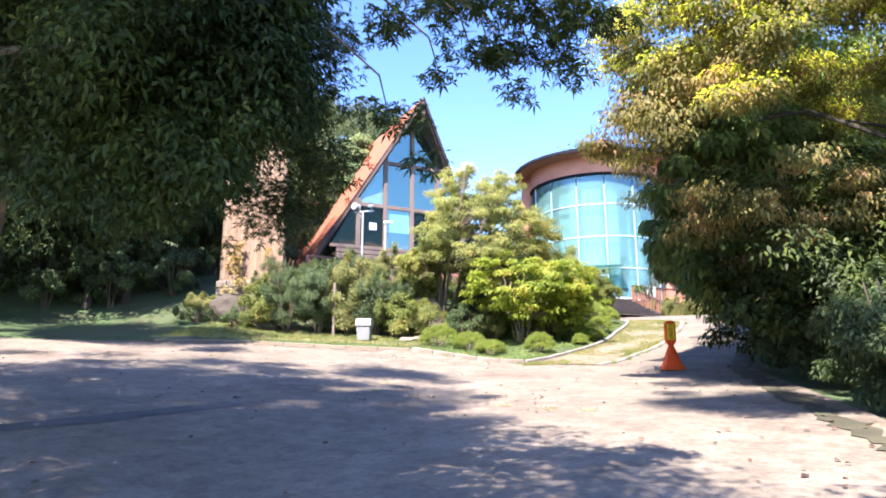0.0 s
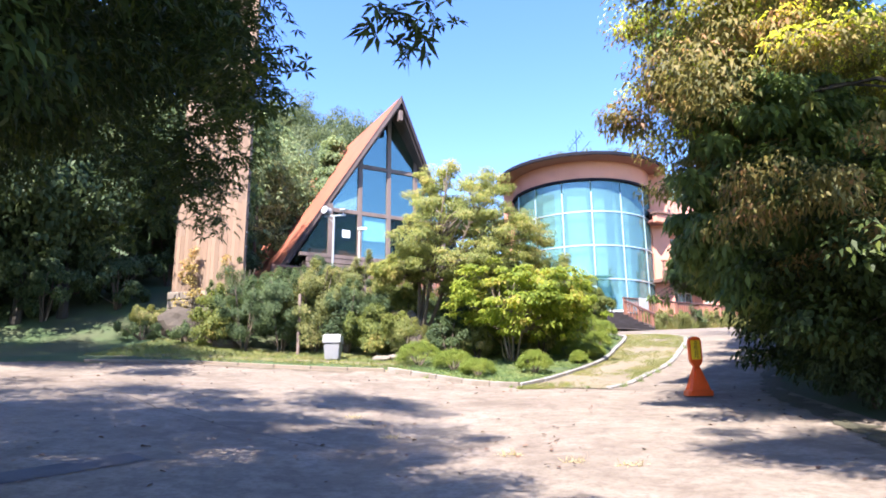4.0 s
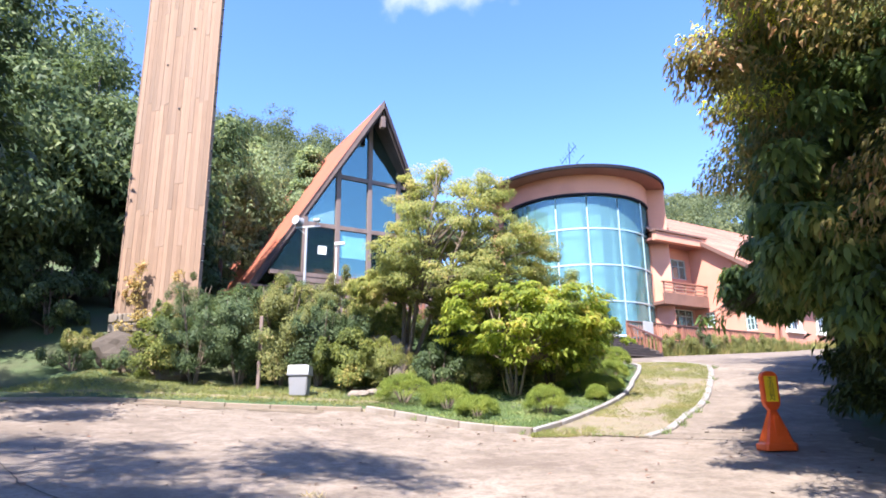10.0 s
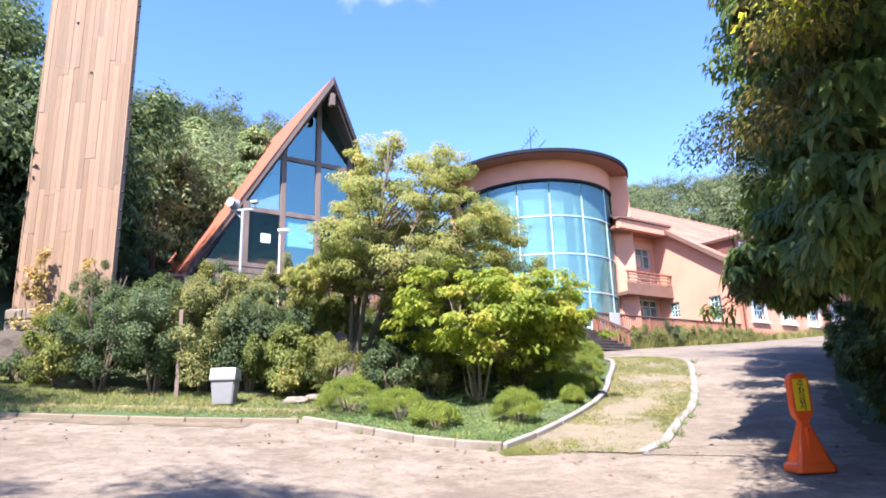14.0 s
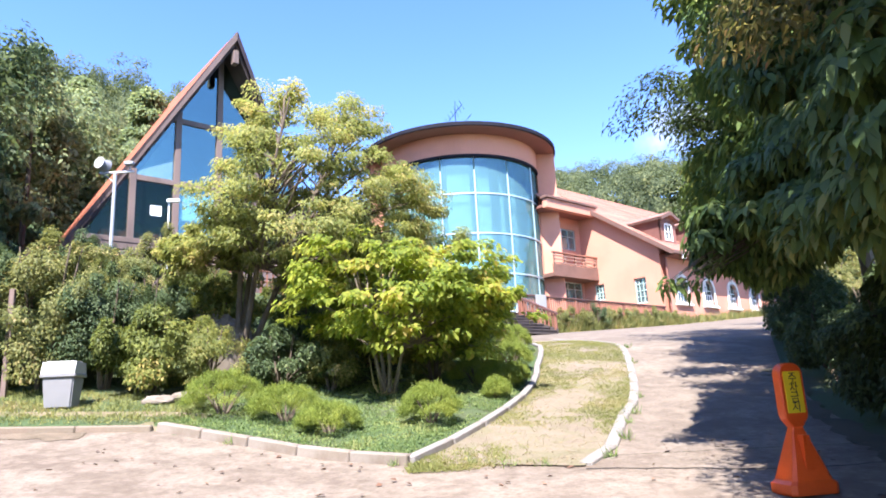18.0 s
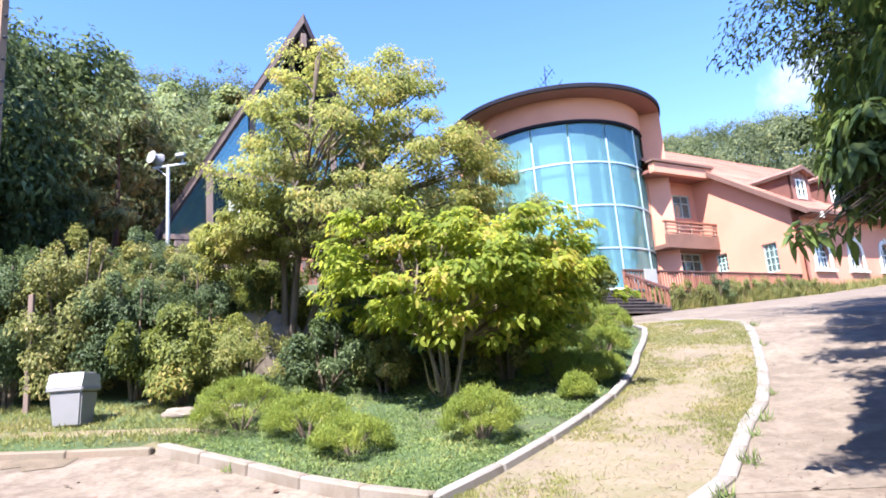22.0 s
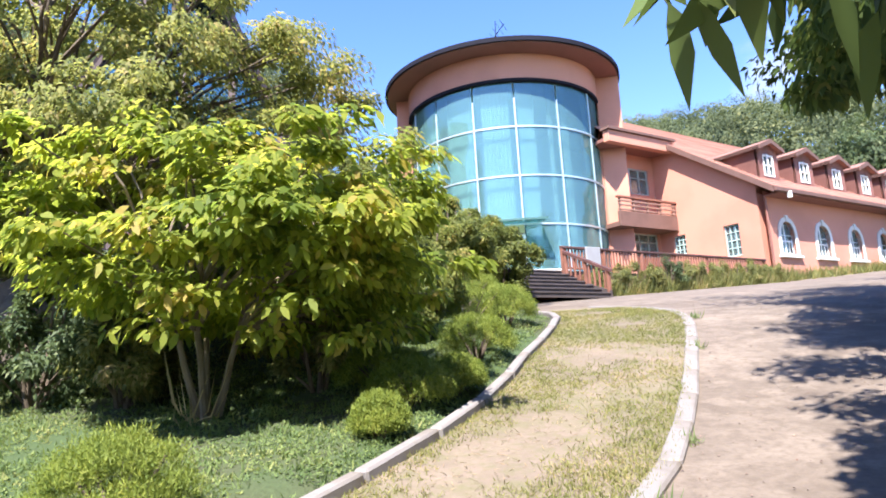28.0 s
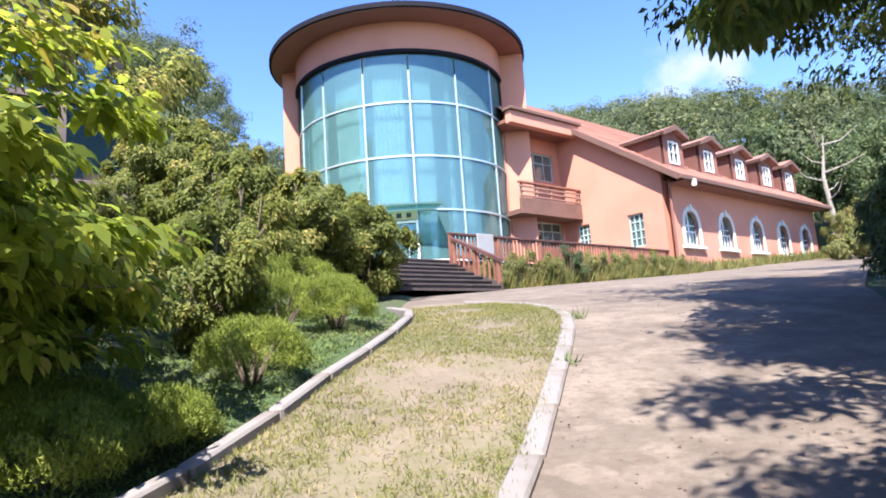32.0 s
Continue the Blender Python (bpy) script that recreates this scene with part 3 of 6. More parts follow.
part("plinth", ring_band(CX, CY, RG - 0.25, RG + 0.1, 2.0, 3.2, -185, 5, 64), STUCCO, hall)
for a in GLASS_A:
    m = pose(CX, CY, 0, 0, 0, a)
    b = box(RG - 0.06, RG + 0.045, -0.032, 0.032, 3.2, 11.7 if -140 < a < -40 else 12.46, 0.006, m=m)
    part("mullion", b, ALU, hall)
for z in RINGS[1:4]:
    part("transom", ring_band(CX, CY, RG - 0.05, RG + 0.04, z - 0.035, z + 0.035, -176.5, -3.5, 60), ALU, hall)
for i, (a0, a1) in enumerate(zip(GLASS_A, GLASS_A[1:])):
    for j, (z0, z1) in enumerate(zip(RINGS, RINGS[1:])):
        if i == 3 and j == 0:
            continue
        p = part("pane", ring_band(CX, CY, RG - 0.02, RG, z0, z1, a0 + 0.4, a1 - 0.4, 8), TEAL, hall)
        p.visible_shadow = False
# long pale curtains inside, drawn part of the way across each bay
for k, (a0, a1, z0) in enumerate(((-172, -158, 3.3), (-150, -131, 6.2), (-124, -107, 6.2), (-101, -84, 6.2), (-79, -69, 3.3), (-61, -58, 3.3), (-52, -46, 3.3), (-30, -24, 3.3), (-13, -5, 3.3))):
    cb = bmesh.new()
    n = 24
    lo, hi = [], []
    for i in range(n + 1):
        a = radians(a0 + (a1 - a0) * i / n)
        r = RG - 0.36 + 0.05 * math.sin(i * 1.9 + k) + 0.02 * math.sin(i * 4.1)
        lo.append(cb.verts.new((CX + r * math.cos(a), CY + r * math.sin(a), z0)))
        hi.append(cb.verts.new((CX + r * math.cos(a), CY + r * math.sin(a), 12.55)))
    for i in range(n):
        cb.faces.new((lo[i], lo[i + 1], hi[i + 1], hi[i]))
    part("curtain", cb, CURTAIN, hall, "pale curtain in folds", True)
# door bay
door_m = pose(CX, CY, 0, 0, 0, -92.8 + 90)
door = thing("glass_entrance_door", "glass entrance door in a white frame under a sign", "door", m=door_m)
HW = 0.96
for x0, x1, z0, z1 in ((-HW, -HW + 0.09, 3.2, 5.62), (HW - 0.09, HW, 3.2, 5.62), (-HW + 0.09, HW - 0.09, 5.52, 5.62)):
    part("door_frame", box(x0, x1, -RG - 0.05, -RG + 0.06, z0, z1, 0.008), WHITE, door)
pp = part("door_pane", box(-HW + 0.1, HW - 0.1, -RG + 0.0, -RG + 0.02, 3.26, 5.5), TEAL, door)
pp.visible_shadow = False
part("door_handle", box(0.55, 0.58, -RG - 0.09, -RG - 0.05, 4.0, 4.7, 0.005), ALU, door)
part("threshold", box(-HW, HW, -RG - 0.05, -RG + 0.06, 3.18, 3.25, 0.005), WHITE, door)
sign = thing("entrance_sign", "dull gold sign board with dark lettering over the door", "sign", m=door_m)
part("board", box(-0.95, 0.95, -RG - 0.09, -RG - 0.04, 5.64, 6.0, 0.01), material("dull_gold", (0.40, 0.36, 0.20), 0.6, 0.08), sign)
for i in range(4):
    x = -0.62 + i * 0.38
    part("character", box(x, x + 0.2, -RG - 0.1, -RG - 0.09, 5.73, 5.91, 0.0), BLACK, sign)
low = thing("low_white_frame", "white low frame panel beside the entrance door", "window frame", m=pose(CX, CY, 0, 0, 0, -69 + 90))
for x0, x1, z0, z1 in ((-0.93, 0.93, 4.02, 4.1), (-0.93, 0.93, 3.62, 3.7), (-0.93, -0.85, 3.2, 4.02), (0.85, 0.93, 3.2, 4.02), (-0.05, 0.05, 3.2, 4.02)):
    part("bar", box(x0, x1, -RG - 0.06, -RG - 0.01, z0, z1, 0.006), WHITE, low)
canopy = thing("glass_canopy", "thin green glass canopy over the entrance", "canopy")
part("glass_sheet", ring_band(CX, CY, RG + 0.05, RG + 0.95, 6.08, 6.11, -112, -72, 16), pane_glass("canopy_glass", (0.42, 0.6, 0.56), 0.2), canopy)
part("edge_rail", ring_band(CX, CY, RG + 0.93, RG + 0.97, 6.04, 6.12, -112, -72, 16), material("green_metal", (0.06, 0.15, 0.135), 0.5), canopy)
mast = thing("lightning_mast", "thin grey lightning rod mast on the round roof", "mast", m=pose(CX + 0.3, CY - 1.5, 13.9))
part("pole", tube([(0, 0, 0), (0, 0, 1.7)], [0.03, 0.012], 6), GALV, mast)
for k in range(4):
    a = k * 1.6 + 0.4
    part("arm", tube([(0, 0, 0.5 + 0.25 * k), (0.28 * math.cos(a), 0.2 * math.sin(a), 0.85 + 0.25 * k)], [0.014, 0.008], 5), GALV, mast)

# ---- long wing with arched windows ----
U0, U1, V0, VR = 32.63, 47.1, 18.95, 28.0
ROOF_S = 0.68


def roof_h(v):
    return 7.0 + ROOF_S * (v - 18.25)


wing = thing("long_wing", "salmon stucco wing with orange roof, dormers and arched windows", "building", m=UV)


def pierced(u0, u1, z0, z1, outline, depth, axis="y", at=0.0, top=None):
    """Wall bay with one opening right through it; outline runs counter-clockwise from the lower left corner. top: heights at both ends."""
    bm = bmesh.new()
    za, zb = top or (z1, z1)

    def v(p, c):
        return bm.verts.new((p[0], at + c, p[1]) if axis == "y" else (at + c, p[0], p[1]))

    k = max(range(len(outline)), key=lambda i: outline[i][1])
    um = outline[k][0]
    zm = za + (zb - za) * (um - u0) / (u1 - u0)
    mid = (outline[0][0] + outline[1][0]) / 2
    for c in (0.0, depth):
        fl = [v(p, c) for p in ((u0, z0), (mid, z0), (mid, outline[0][1]), outline[0])]
        fl += [v(p, c) for p in reversed(outline[k:])] + [v((um, zm), c), v((u0, za), c)]
        bm.faces.new(fl)
        fr = [v(p, c) for p in ((mid, z0), (u1, z0), (u1, zb), (um, zm))]
        fr += [v(p, c) for p in reversed(outline[1:k + 1])] + [v((mid, outline[0][1]), c)]
        bm.faces.new(fr)
    for i in range(len(outline)):
        a, b = outline[i], outline[(i + 1) % len(outline)]
        bm.faces.new([v(a, 0), v(b, 0), v(b, depth), v(a, depth)])
    bmesh.ops.remove_doubles(bm, verts=bm.verts, dist=0.0005)
    bmesh.ops.recalc_face_normals(bm, faces=bm.faces)
    return bm


def arch(c, hw, z0, zs, zt, n=8):
    """Pointed arch outline, counter-clockwise from the lower left."""
    pts = [(c - hw, z0), (c + hw, z0)]
    for i in range(n + 1):
        t = i / n
        pts.append((c + hw * math.cos(t * math.pi / 2) ** 0.8, zs + (zt - zs) * math.sin(t * math.pi / 2) ** 0.9))
    for i in range(1, n + 1):
        t = 1 - i / n
        pts.append((c - hw * math.cos(t * math.pi / 2) ** 0.8, zs + (zt - zs) * math.sin(t * math.pi / 2) ** 0.9))
    return pts


ARCHES = (34.08, 37.05, 40.02, 42.9, 45.6)
edges = [U0] + [(a + b) / 2 for a, b in zip(ARCHES, ARCHES[1:])] + [U1]
for i, c in enumerate(ARCHES):
    o = arch(c, 0.56, 4.3, 5.0, 5.74)
    part("front_wall", pierced(edges[i], edges[i + 1], 1.5, 7.0, o, 0.3, "y", V0), STUCCO, wing)
    w = part("arched_window", prism(o, "y", V0 + 0.16, V0 + 0.175), ARCH_GLASS, wing)
    sur = bmesh.new()
    oo = arch(c, 0.74, 4.22, 5.02, 5.93)
    n = len(o)
    fr = [[sur.verts.new((p[0], y, p[1])) for p in q] for q, y in ((o, V0 - 0.05), (oo, V0 - 0.05), (oo, V0 + 0.02), (o, V0 + 0.16))]
    for a in range(3):
        for k in range(n):
            sur.faces.new((fr[a][k], fr[a][(k + 1) % n], fr[a + 1][(k + 1) % n], fr[a + 1][k]))
    for k in range(n):
        sur.faces.new((fr[0][k], fr[3][k], fr[3][(k + 1) % n], fr[0][(k + 1) % n]))
    bmesh.ops.recalc_face_normals(sur, faces=sur.faces)
    part("surround", sur, WHITE_STUCCO, w, "white moulded surround")
    part("sill", box(c - 0.86, c + 0.86, V0 - 0.14, V0 + 0.02, 4.12, 4.24, 0.012), WHITE_STUCCO, w)
    part("keystone", box(c - 0.09, c + 0.09, V0 - 0.09, V0 + 0.0, 5.72, 6.02, 0.012), WHITE_STUCCO, w)
    for x0, x1, z0, z1 in ((-0.03, 0.03, 4.32, 5.7), (-0.54, 0.54, 4.86, 4.92), (-0.5, 0.5, 5.14, 5.17), (-0.56, -0.5, 4.3, 5.0), (0.5, 0.56, 4.3, 5.0), (-0.5, 0.5, 4.3, 4.37), (-0.3, -0.26, 4.3, 4.85), (0.26, 0.3, 4.3, 4.85)):
        part("glazing_bar", box(c + x0, c + x1, V0 + 0.13, V0 + 0.16, z0, z1, 0.004), WHITE, w)
part("net_curtain", box(U0 + 0.4, U1 - 0.35, V0 + 0.45, V0 + 0.47, 4.2, 5.8), CURTAIN, wing, "pale net curtains behind the lower panes")
# dark board in place of the unlit room
part("room_dark_board", box(U0 + 0.35, U1 - 0.3, V0 + 1.8, V0 + 1.9, 2.5, 7.0), INSIDE_DARK, wing)
part("far_end_wall", prism([(V0, 1.5), (V0, 7.2), (VR, roof_h(VR) - 0.25), (36.5, 7.2), (36.5, 1.5)], "x", U1 - 0.3, U1 - 0.002), STUCCO, wing)
# gable-end wall with two square windows
for v0, v1, o in ((V0 + 0.302, 22.0, [(20.26, 4.42), (21.02, 4.42), (21.02, 5.86), (20.26, 5.86)]), (22.0, 24.8, [(23.06, 4.95), (23.75, 4.95), (23.75, 5.9), (23.06, 5.9)])):
    part("end_wall", pierced(v0, v1, 1.5, 9, o, 0.28, "x", U0, (roof_h(v0) - 0.3, roof_h(v1) - 0.3)), STUCCO, wing)
    (a, z0), (b, _), (_, z1) = o[0], o[1], o[2]
    w = part("end_window", box(U0 + 0.14, U0 + 0.155, a, b, z0, z1), ARCH_GLASS, wing)
    for y0, y1, q0, q1 in ((a, a + 0.05, z0, z1), (b - 0.05, b, z0, z1), (a, b, z1 - 0.05, z1), (a, b, z0, z0 + 0.06), (a + (b - a) / 3 - 0.018, a + (b - a) / 3 + 0.018, z0, z1), (a + (b - a) * 2 / 3 - 0.018, a + (b - a) * 2 / 3 + 0.018, z0, z1), (a, b, (z0 + z1) / 2 - 0.02, (z0 + z1) / 2 + 0.02), (a, b, z0 + (z1 - z0) * 0.75, z0 + (z1 - z0) * 0.75 + 0.03), (a, b, z0 + (z1 - z0) * 0.25, z0 + (z1 - z0) * 0.25 + 0.03)):
        part("glazing_bar", box(U0 + 0.1, U0 + 0.14, y0, y1, q0, q1, 0.004), material("pale_teal_paint", (0.45, 0.60, 0.58), 0.5) if "pale_teal_paint" not in bpy.data.materials else bpy.data.materials["pale_teal_paint"], w)
# roof
tiles = bmesh.new()
for u0, u1, va, vb in ((U0 - 0.42, U1 + 0.4, 18.25, VR), (28.3, U0 - 0.42, 23.25, VR)):
    rows = int((vb - va) / 0.34)
    for r in range(rows):
        a = va + (vb - va) * r / rows
        b = va + (vb - va) * (r + 1) / rows
        prism([(a - 0.03, roof_h(a) + 0.05), (b, roof_h(b) + 0.015), (b, roof_h(b) - 0.02), (a - 0.03, roof_h(a) - 0.0)], "x", u0, u1, tiles)
part("roof_tiles", tiles, TILE, wing, "orange-pink roof tiles in courses")
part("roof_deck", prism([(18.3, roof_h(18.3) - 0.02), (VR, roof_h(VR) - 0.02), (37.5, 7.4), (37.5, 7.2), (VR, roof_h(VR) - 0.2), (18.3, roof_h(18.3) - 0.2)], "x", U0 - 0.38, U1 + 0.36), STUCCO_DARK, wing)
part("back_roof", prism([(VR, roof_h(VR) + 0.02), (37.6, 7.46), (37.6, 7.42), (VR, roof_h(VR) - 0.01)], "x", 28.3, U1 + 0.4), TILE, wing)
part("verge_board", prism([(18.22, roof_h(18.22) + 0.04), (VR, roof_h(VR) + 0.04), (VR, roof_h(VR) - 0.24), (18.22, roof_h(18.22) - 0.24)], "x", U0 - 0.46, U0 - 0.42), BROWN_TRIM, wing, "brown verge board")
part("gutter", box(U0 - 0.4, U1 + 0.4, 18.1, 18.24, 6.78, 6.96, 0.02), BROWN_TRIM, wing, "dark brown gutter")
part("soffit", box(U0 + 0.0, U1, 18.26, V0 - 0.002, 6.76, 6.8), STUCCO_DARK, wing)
part("gutter_outlet", box(U0 + 0.5, U0 + 0.66, 18.04, 18.2, 6.55, 6.85, 0.02), WHITE, wing)
part("downpipe", tube([(U0 + 0.04, V0 - 0.05, 6.7), (U0 + 0.04, V0 - 0.05, 2.6)], [0.045, 0.045], 8), STUCCO_DARK, wing, "brown downpipe")
for c in ARCHES:
    dv = 19.35
    d = thing("dormer", "small gabled dormer with white window on the orange roof", "dormer", "dormers on the roof", m=UV)
    hw, ze, zt, zl = 0.78, 9.15, 9.49, 9.17

    def back(z):
        return 18.25 + (z - 7.0) / ROOF_S

    o = arch(c, 0.36, 8.0, 8.75, 8.98)
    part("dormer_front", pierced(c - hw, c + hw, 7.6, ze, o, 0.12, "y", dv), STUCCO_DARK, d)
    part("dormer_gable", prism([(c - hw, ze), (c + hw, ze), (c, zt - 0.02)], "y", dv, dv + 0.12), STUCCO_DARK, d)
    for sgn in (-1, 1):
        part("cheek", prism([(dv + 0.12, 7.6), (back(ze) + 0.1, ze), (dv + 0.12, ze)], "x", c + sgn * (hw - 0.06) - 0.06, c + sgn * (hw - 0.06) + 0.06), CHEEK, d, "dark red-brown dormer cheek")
        ex = hw + 0.2
        rb = bmesh.new()
        q = [(c + sgn * ex, dv - 0.25, zl + 0.05), (c, dv - 0.25, zt + 0.12), (c, back(zt + 0.12) + 0.1, zt + 0.12), (c + sgn * ex, back(zl) + 0.1, zl + 0.05)]
        hi = [rb.verts.new(p) for p in q]
        lo = [rb.verts.new((p[0], p[1], p[2] - 0.13)) for p in q]
        rb.faces.new(hi)
        rb.faces.new(lo[::-1])
        for k in range(4):
            rb.faces.new((hi[k], lo[k], lo[(k + 1) % 4], hi[(k + 1) % 4]))
        bmesh.ops.recalc_face_normals(rb, faces=rb.faces)
        part("dormer_roof", rb, DARKER_TILE, d)
        part("dormer_barge", prism([(c + sgn * ex, zl + 0.035), (c, zt + 0.105), (c, zt - 0.1), (c + sgn * ex, zl - 0.15)], "y", dv - 0.285, dv - 0.252), BROWN_TRIM, d, "brown barge board")
        part("dormer_eave", prism([(dv - 0.25, zl - 0.13), (dv - 0.25, zl + 0.02), (back(zl) - 0.1, zl + 0.02), (back(zl) - 0.1, zl - 0.13)], "x", c + sgn * (ex + 0.005) - 0.02, c + sgn * (ex + 0.025) + 0.0), BROWN_TRIM, d, "brown eave board")
    part("net_curtain", box(c - 0.42, c + 0.42, dv + 0.2, dv + 0.21, 7.9, 9.0), CURTAIN, d)
    w = part("dormer_window", prism(o, "y", dv + 0.07, dv + 0.08), ARCH_GLASS, d)
    for x0, x1, z0, z1 in ((-0.4, -0.33, 7.95, 8.85), (0.33, 0.4, 7.95, 8.85), (-0.4, 0.4, 7.9, 7.97), (-0.025, 0.025, 7.97, 8.95), (-0.33, 0.33, 8.4, 8.43), (-0.38, 0.38, 8.84, 8.91)):
        part("glazing_bar", box(c + x0, c + x1, dv - 0.03, dv + 0.05, z0, z1, 0.005), WHITE, w)

# recessed bay with balcony between the round hall and the wing
bay = thing("balcony_bay", "shaded recessed bay with brown balcony and timber rail", "building bay", m=UV)
VB = 24.5
for z0, z1, o in ((1.5, 6.6, [(30.5, 4.95), (32.45, 4.95), (32.45, 6.15), (30.5, 6.15)]), (6.6, 10.9, [(30.3, 8.1), (32.2, 8.1), (32.2, 9.42), (30.3, 9.42)])):
    part("bay_wall", pierced(28.0, U0 - 0.002, z0, z1, o, 0.25, "y", VB), STUCCO, bay)
    (a, q0), (b, _), (_, q1) = o[0], o[1], o[2]
    w = part("bay_window", box(a, b, VB + 0.12, VB + 0.135, q0, q1), ARCH_GLASS, bay)
    for x0, x1, y0, y1 in ((a, a + 0.07, q0, q1), (b - 0.07, b, q0, q1), (a, b, q1 - 0.07, q1), (a, b, q0, q0 + 0.07), (a + (b - a) / 3 - 0.03, a + (b - a) / 3 + 0.03, q0, q1), (a + (b - a) * 2 / 3 - 0.03, a + (b - a) * 2 / 3 + 0.03, q0, q1), (a, b, q0 + (q1 - q0) * 0.62, q0 + (q1 - q0) * 0.62 + 0.05)):
        part("window_bar", box(x0, x1, VB + 0.06, VB + 0.12, y0, y1, 0.005), BAY_FRAME, w)
part("bay_dark_board", box(28.3, U0 - 0.3, VB + 1.6, VB + 1.7, 3, 10.5), INSIDE_DARK, bay)
part("balcony_slab", box(28.6, U0 - 0.01, 23.42, VB - 0.002, 6.15, 6.35), BALCONY, bay)
part("balcony_front", box(28.6, U0 - 0.01, 23.36, 23.5, 6.13, 6.84, 0.015), BALCONY, bay, "brown balcony front")
for z in (6.92, 7.13, 7.33):
    part("balcony_rail", box(28.6, U0 - 0.02, 23.38, 23.45, z - 0.035, z + 0.04, 0.008), BALCONY_WOOD, bay)
part("balcony_top_rail", box(28.55, U0 - 0.01, 23.33, 23.5, 7.46, 7.55, 0.01), RAIL_WOOD, bay)
for i in range(5):
    u = 28.7 + i * 0.93
    part("balcony_post", box(u, u + 0.09, 23.4, 23.49, 6.84, 7.46, 0.008), BALCONY_WOOD, bay)
part("eave_beam", box(28.2, U0 + 0.1, 23.2, 23.55, 10.03, 10.58, 0.02), STUCCO, bay, "salmon eave beam")
part("eave_fascia", box(28.1, U0 + 0.18, 23.08, 23.6, 10.585, 10.72, 0.01), BROWN_TRIM, bay, "brown eave fascia")
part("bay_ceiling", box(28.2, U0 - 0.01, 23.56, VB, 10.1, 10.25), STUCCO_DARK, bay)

# ---- deck, stairs and rails before the entrance ----
deck = thing("timber_deck", "dark timber deck before the entrance", "deck", m=UV)
part("deck_front", box(20.7, 32.5, 18.98, 19.06, 2.2, DECK_Z - 0.06), RAIL_WOOD, deck)
for i in range(46):
    v = 19.0 + i * 0.148
    part("deck_board", box(17.2 if v > 19.25 else 20.7, 32.5, v, v + 0.138, DECK_Z - 0.05, DECK_Z), DECK_WOOD, deck)
stairs = thing("entrance_stairs", "wide dark timber stairs up to the entrance deck", "stairs", m=UV)
NS, SZ0, SV0, SV1 = 7, 2.1, 16.95, 19.28
for i in range(NS):
    v = SV0 + (SV1 - SV0) * i / NS
    z = SZ0 + (DECK_Z - SZ0) * (i + 1) / NS
    part("tread", box(17.2, 20.6, v, v + (SV1 - SV0) / NS + 0.03, z - 0.05, z - 0.002, 0.006), DECK_WOOD, stairs)
    part("riser", box(17.2, 20.6, v + 0.03, v + 0.05, z - 0.17, z - 0.052), DECK_WOOD, stairs)
part("stringer", prism([(SV0, 1.9), (SV0, 2.3), (SV1, DECK_Z - 0.06), (SV1, 2.2)], "x", 20.602, 20.66), DECK_WOOD, stairs)
rail = thing("deck_railing", "red-brown timber railing with square balusters along the deck", "railing", m=UV)
bal = bpy.data.meshes.new("baluster")
b = box(-0.03, 0.03, -0.02, 0.02, 0, 0.62, 0.004)
b.to_mesh(bal)
b.free()
bal.materials.append(RAIL_WOOD)
part("top_rail", box(20.6, 32.05, 18.86, 19.0, 3.92, 3.99, 0.01), TOP_RAIL, rail)
part("bottom_rail", box(20.6, 32.05, 18.9, 18.96, 3.24, 3.31, 0.008), RAIL_WOOD, rail)
for i in range(7):
    u = 20.66 + i * 1.89
    part("rail_post", box(u - 0.05, u + 0.05, 18.88, 18.98, 2.6, 3.92, 0.008), RAIL_WOOD, rail)
for i in range(75):
    share("baluster", bal, Matrix.Translation((20.8 + i * 0.149, 18.93, 3.3)), rail)
srail = thing("stair_railing", "sloping red-brown timber railing beside the stairs", "railing", m=UV)
slope = math.atan2(DECK_Z - SZ0, SV1 - SV0)
for v, z in ((17.05, 2.1), (17.95, 2.5), (18.78, 2.9)):
    part("rail_post", box(20.6, 20.7, v - 0.05, v + 0.05, z - 0.1, z + 0.84, 0.01), RAIL_WOOD, srail)
part("hand_rail", prism([(16.95, 2.86), (18.84, 3.74), (18.84, 3.83), (16.95, 2.95)], "x", 20.57, 20.73), TOP_RAIL, srail)
for i in range(8):
    v = 17.2 + i * 0.2
    z = SZ0 + (DECK_Z - SZ0) * (v - SV0) / (SV1 - SV0)
    share("baluster", bal, Matrix.Translation((20.65, v, z + 0.1)), srail)
board = thing("notice_board", "pale grey notice board on the deck railing", "notice board", m=UV)
part("panel", box(21.6, 22.25, 18.78, 18.84, 3.38, 4.0, 0.01), LID_GREY, board)

# ---- the steep gabled pavilion ----
AU, AZ, AM, AF, AK, AB = 9.5, 14.16, 1.70, 22.45, 0.25, 39.7
PAV = Matrix.Translation((0.05, -3.1, -0.35)) @ Matrix.Scale(1.08, 4) @ Matrix.Translation((-0.05, 3.1, 0.35)) @ UV
pav = thing("gabled_pavilion", "steep orange-roofed timber pavilion with a glazed gable", "building", m=PAV)


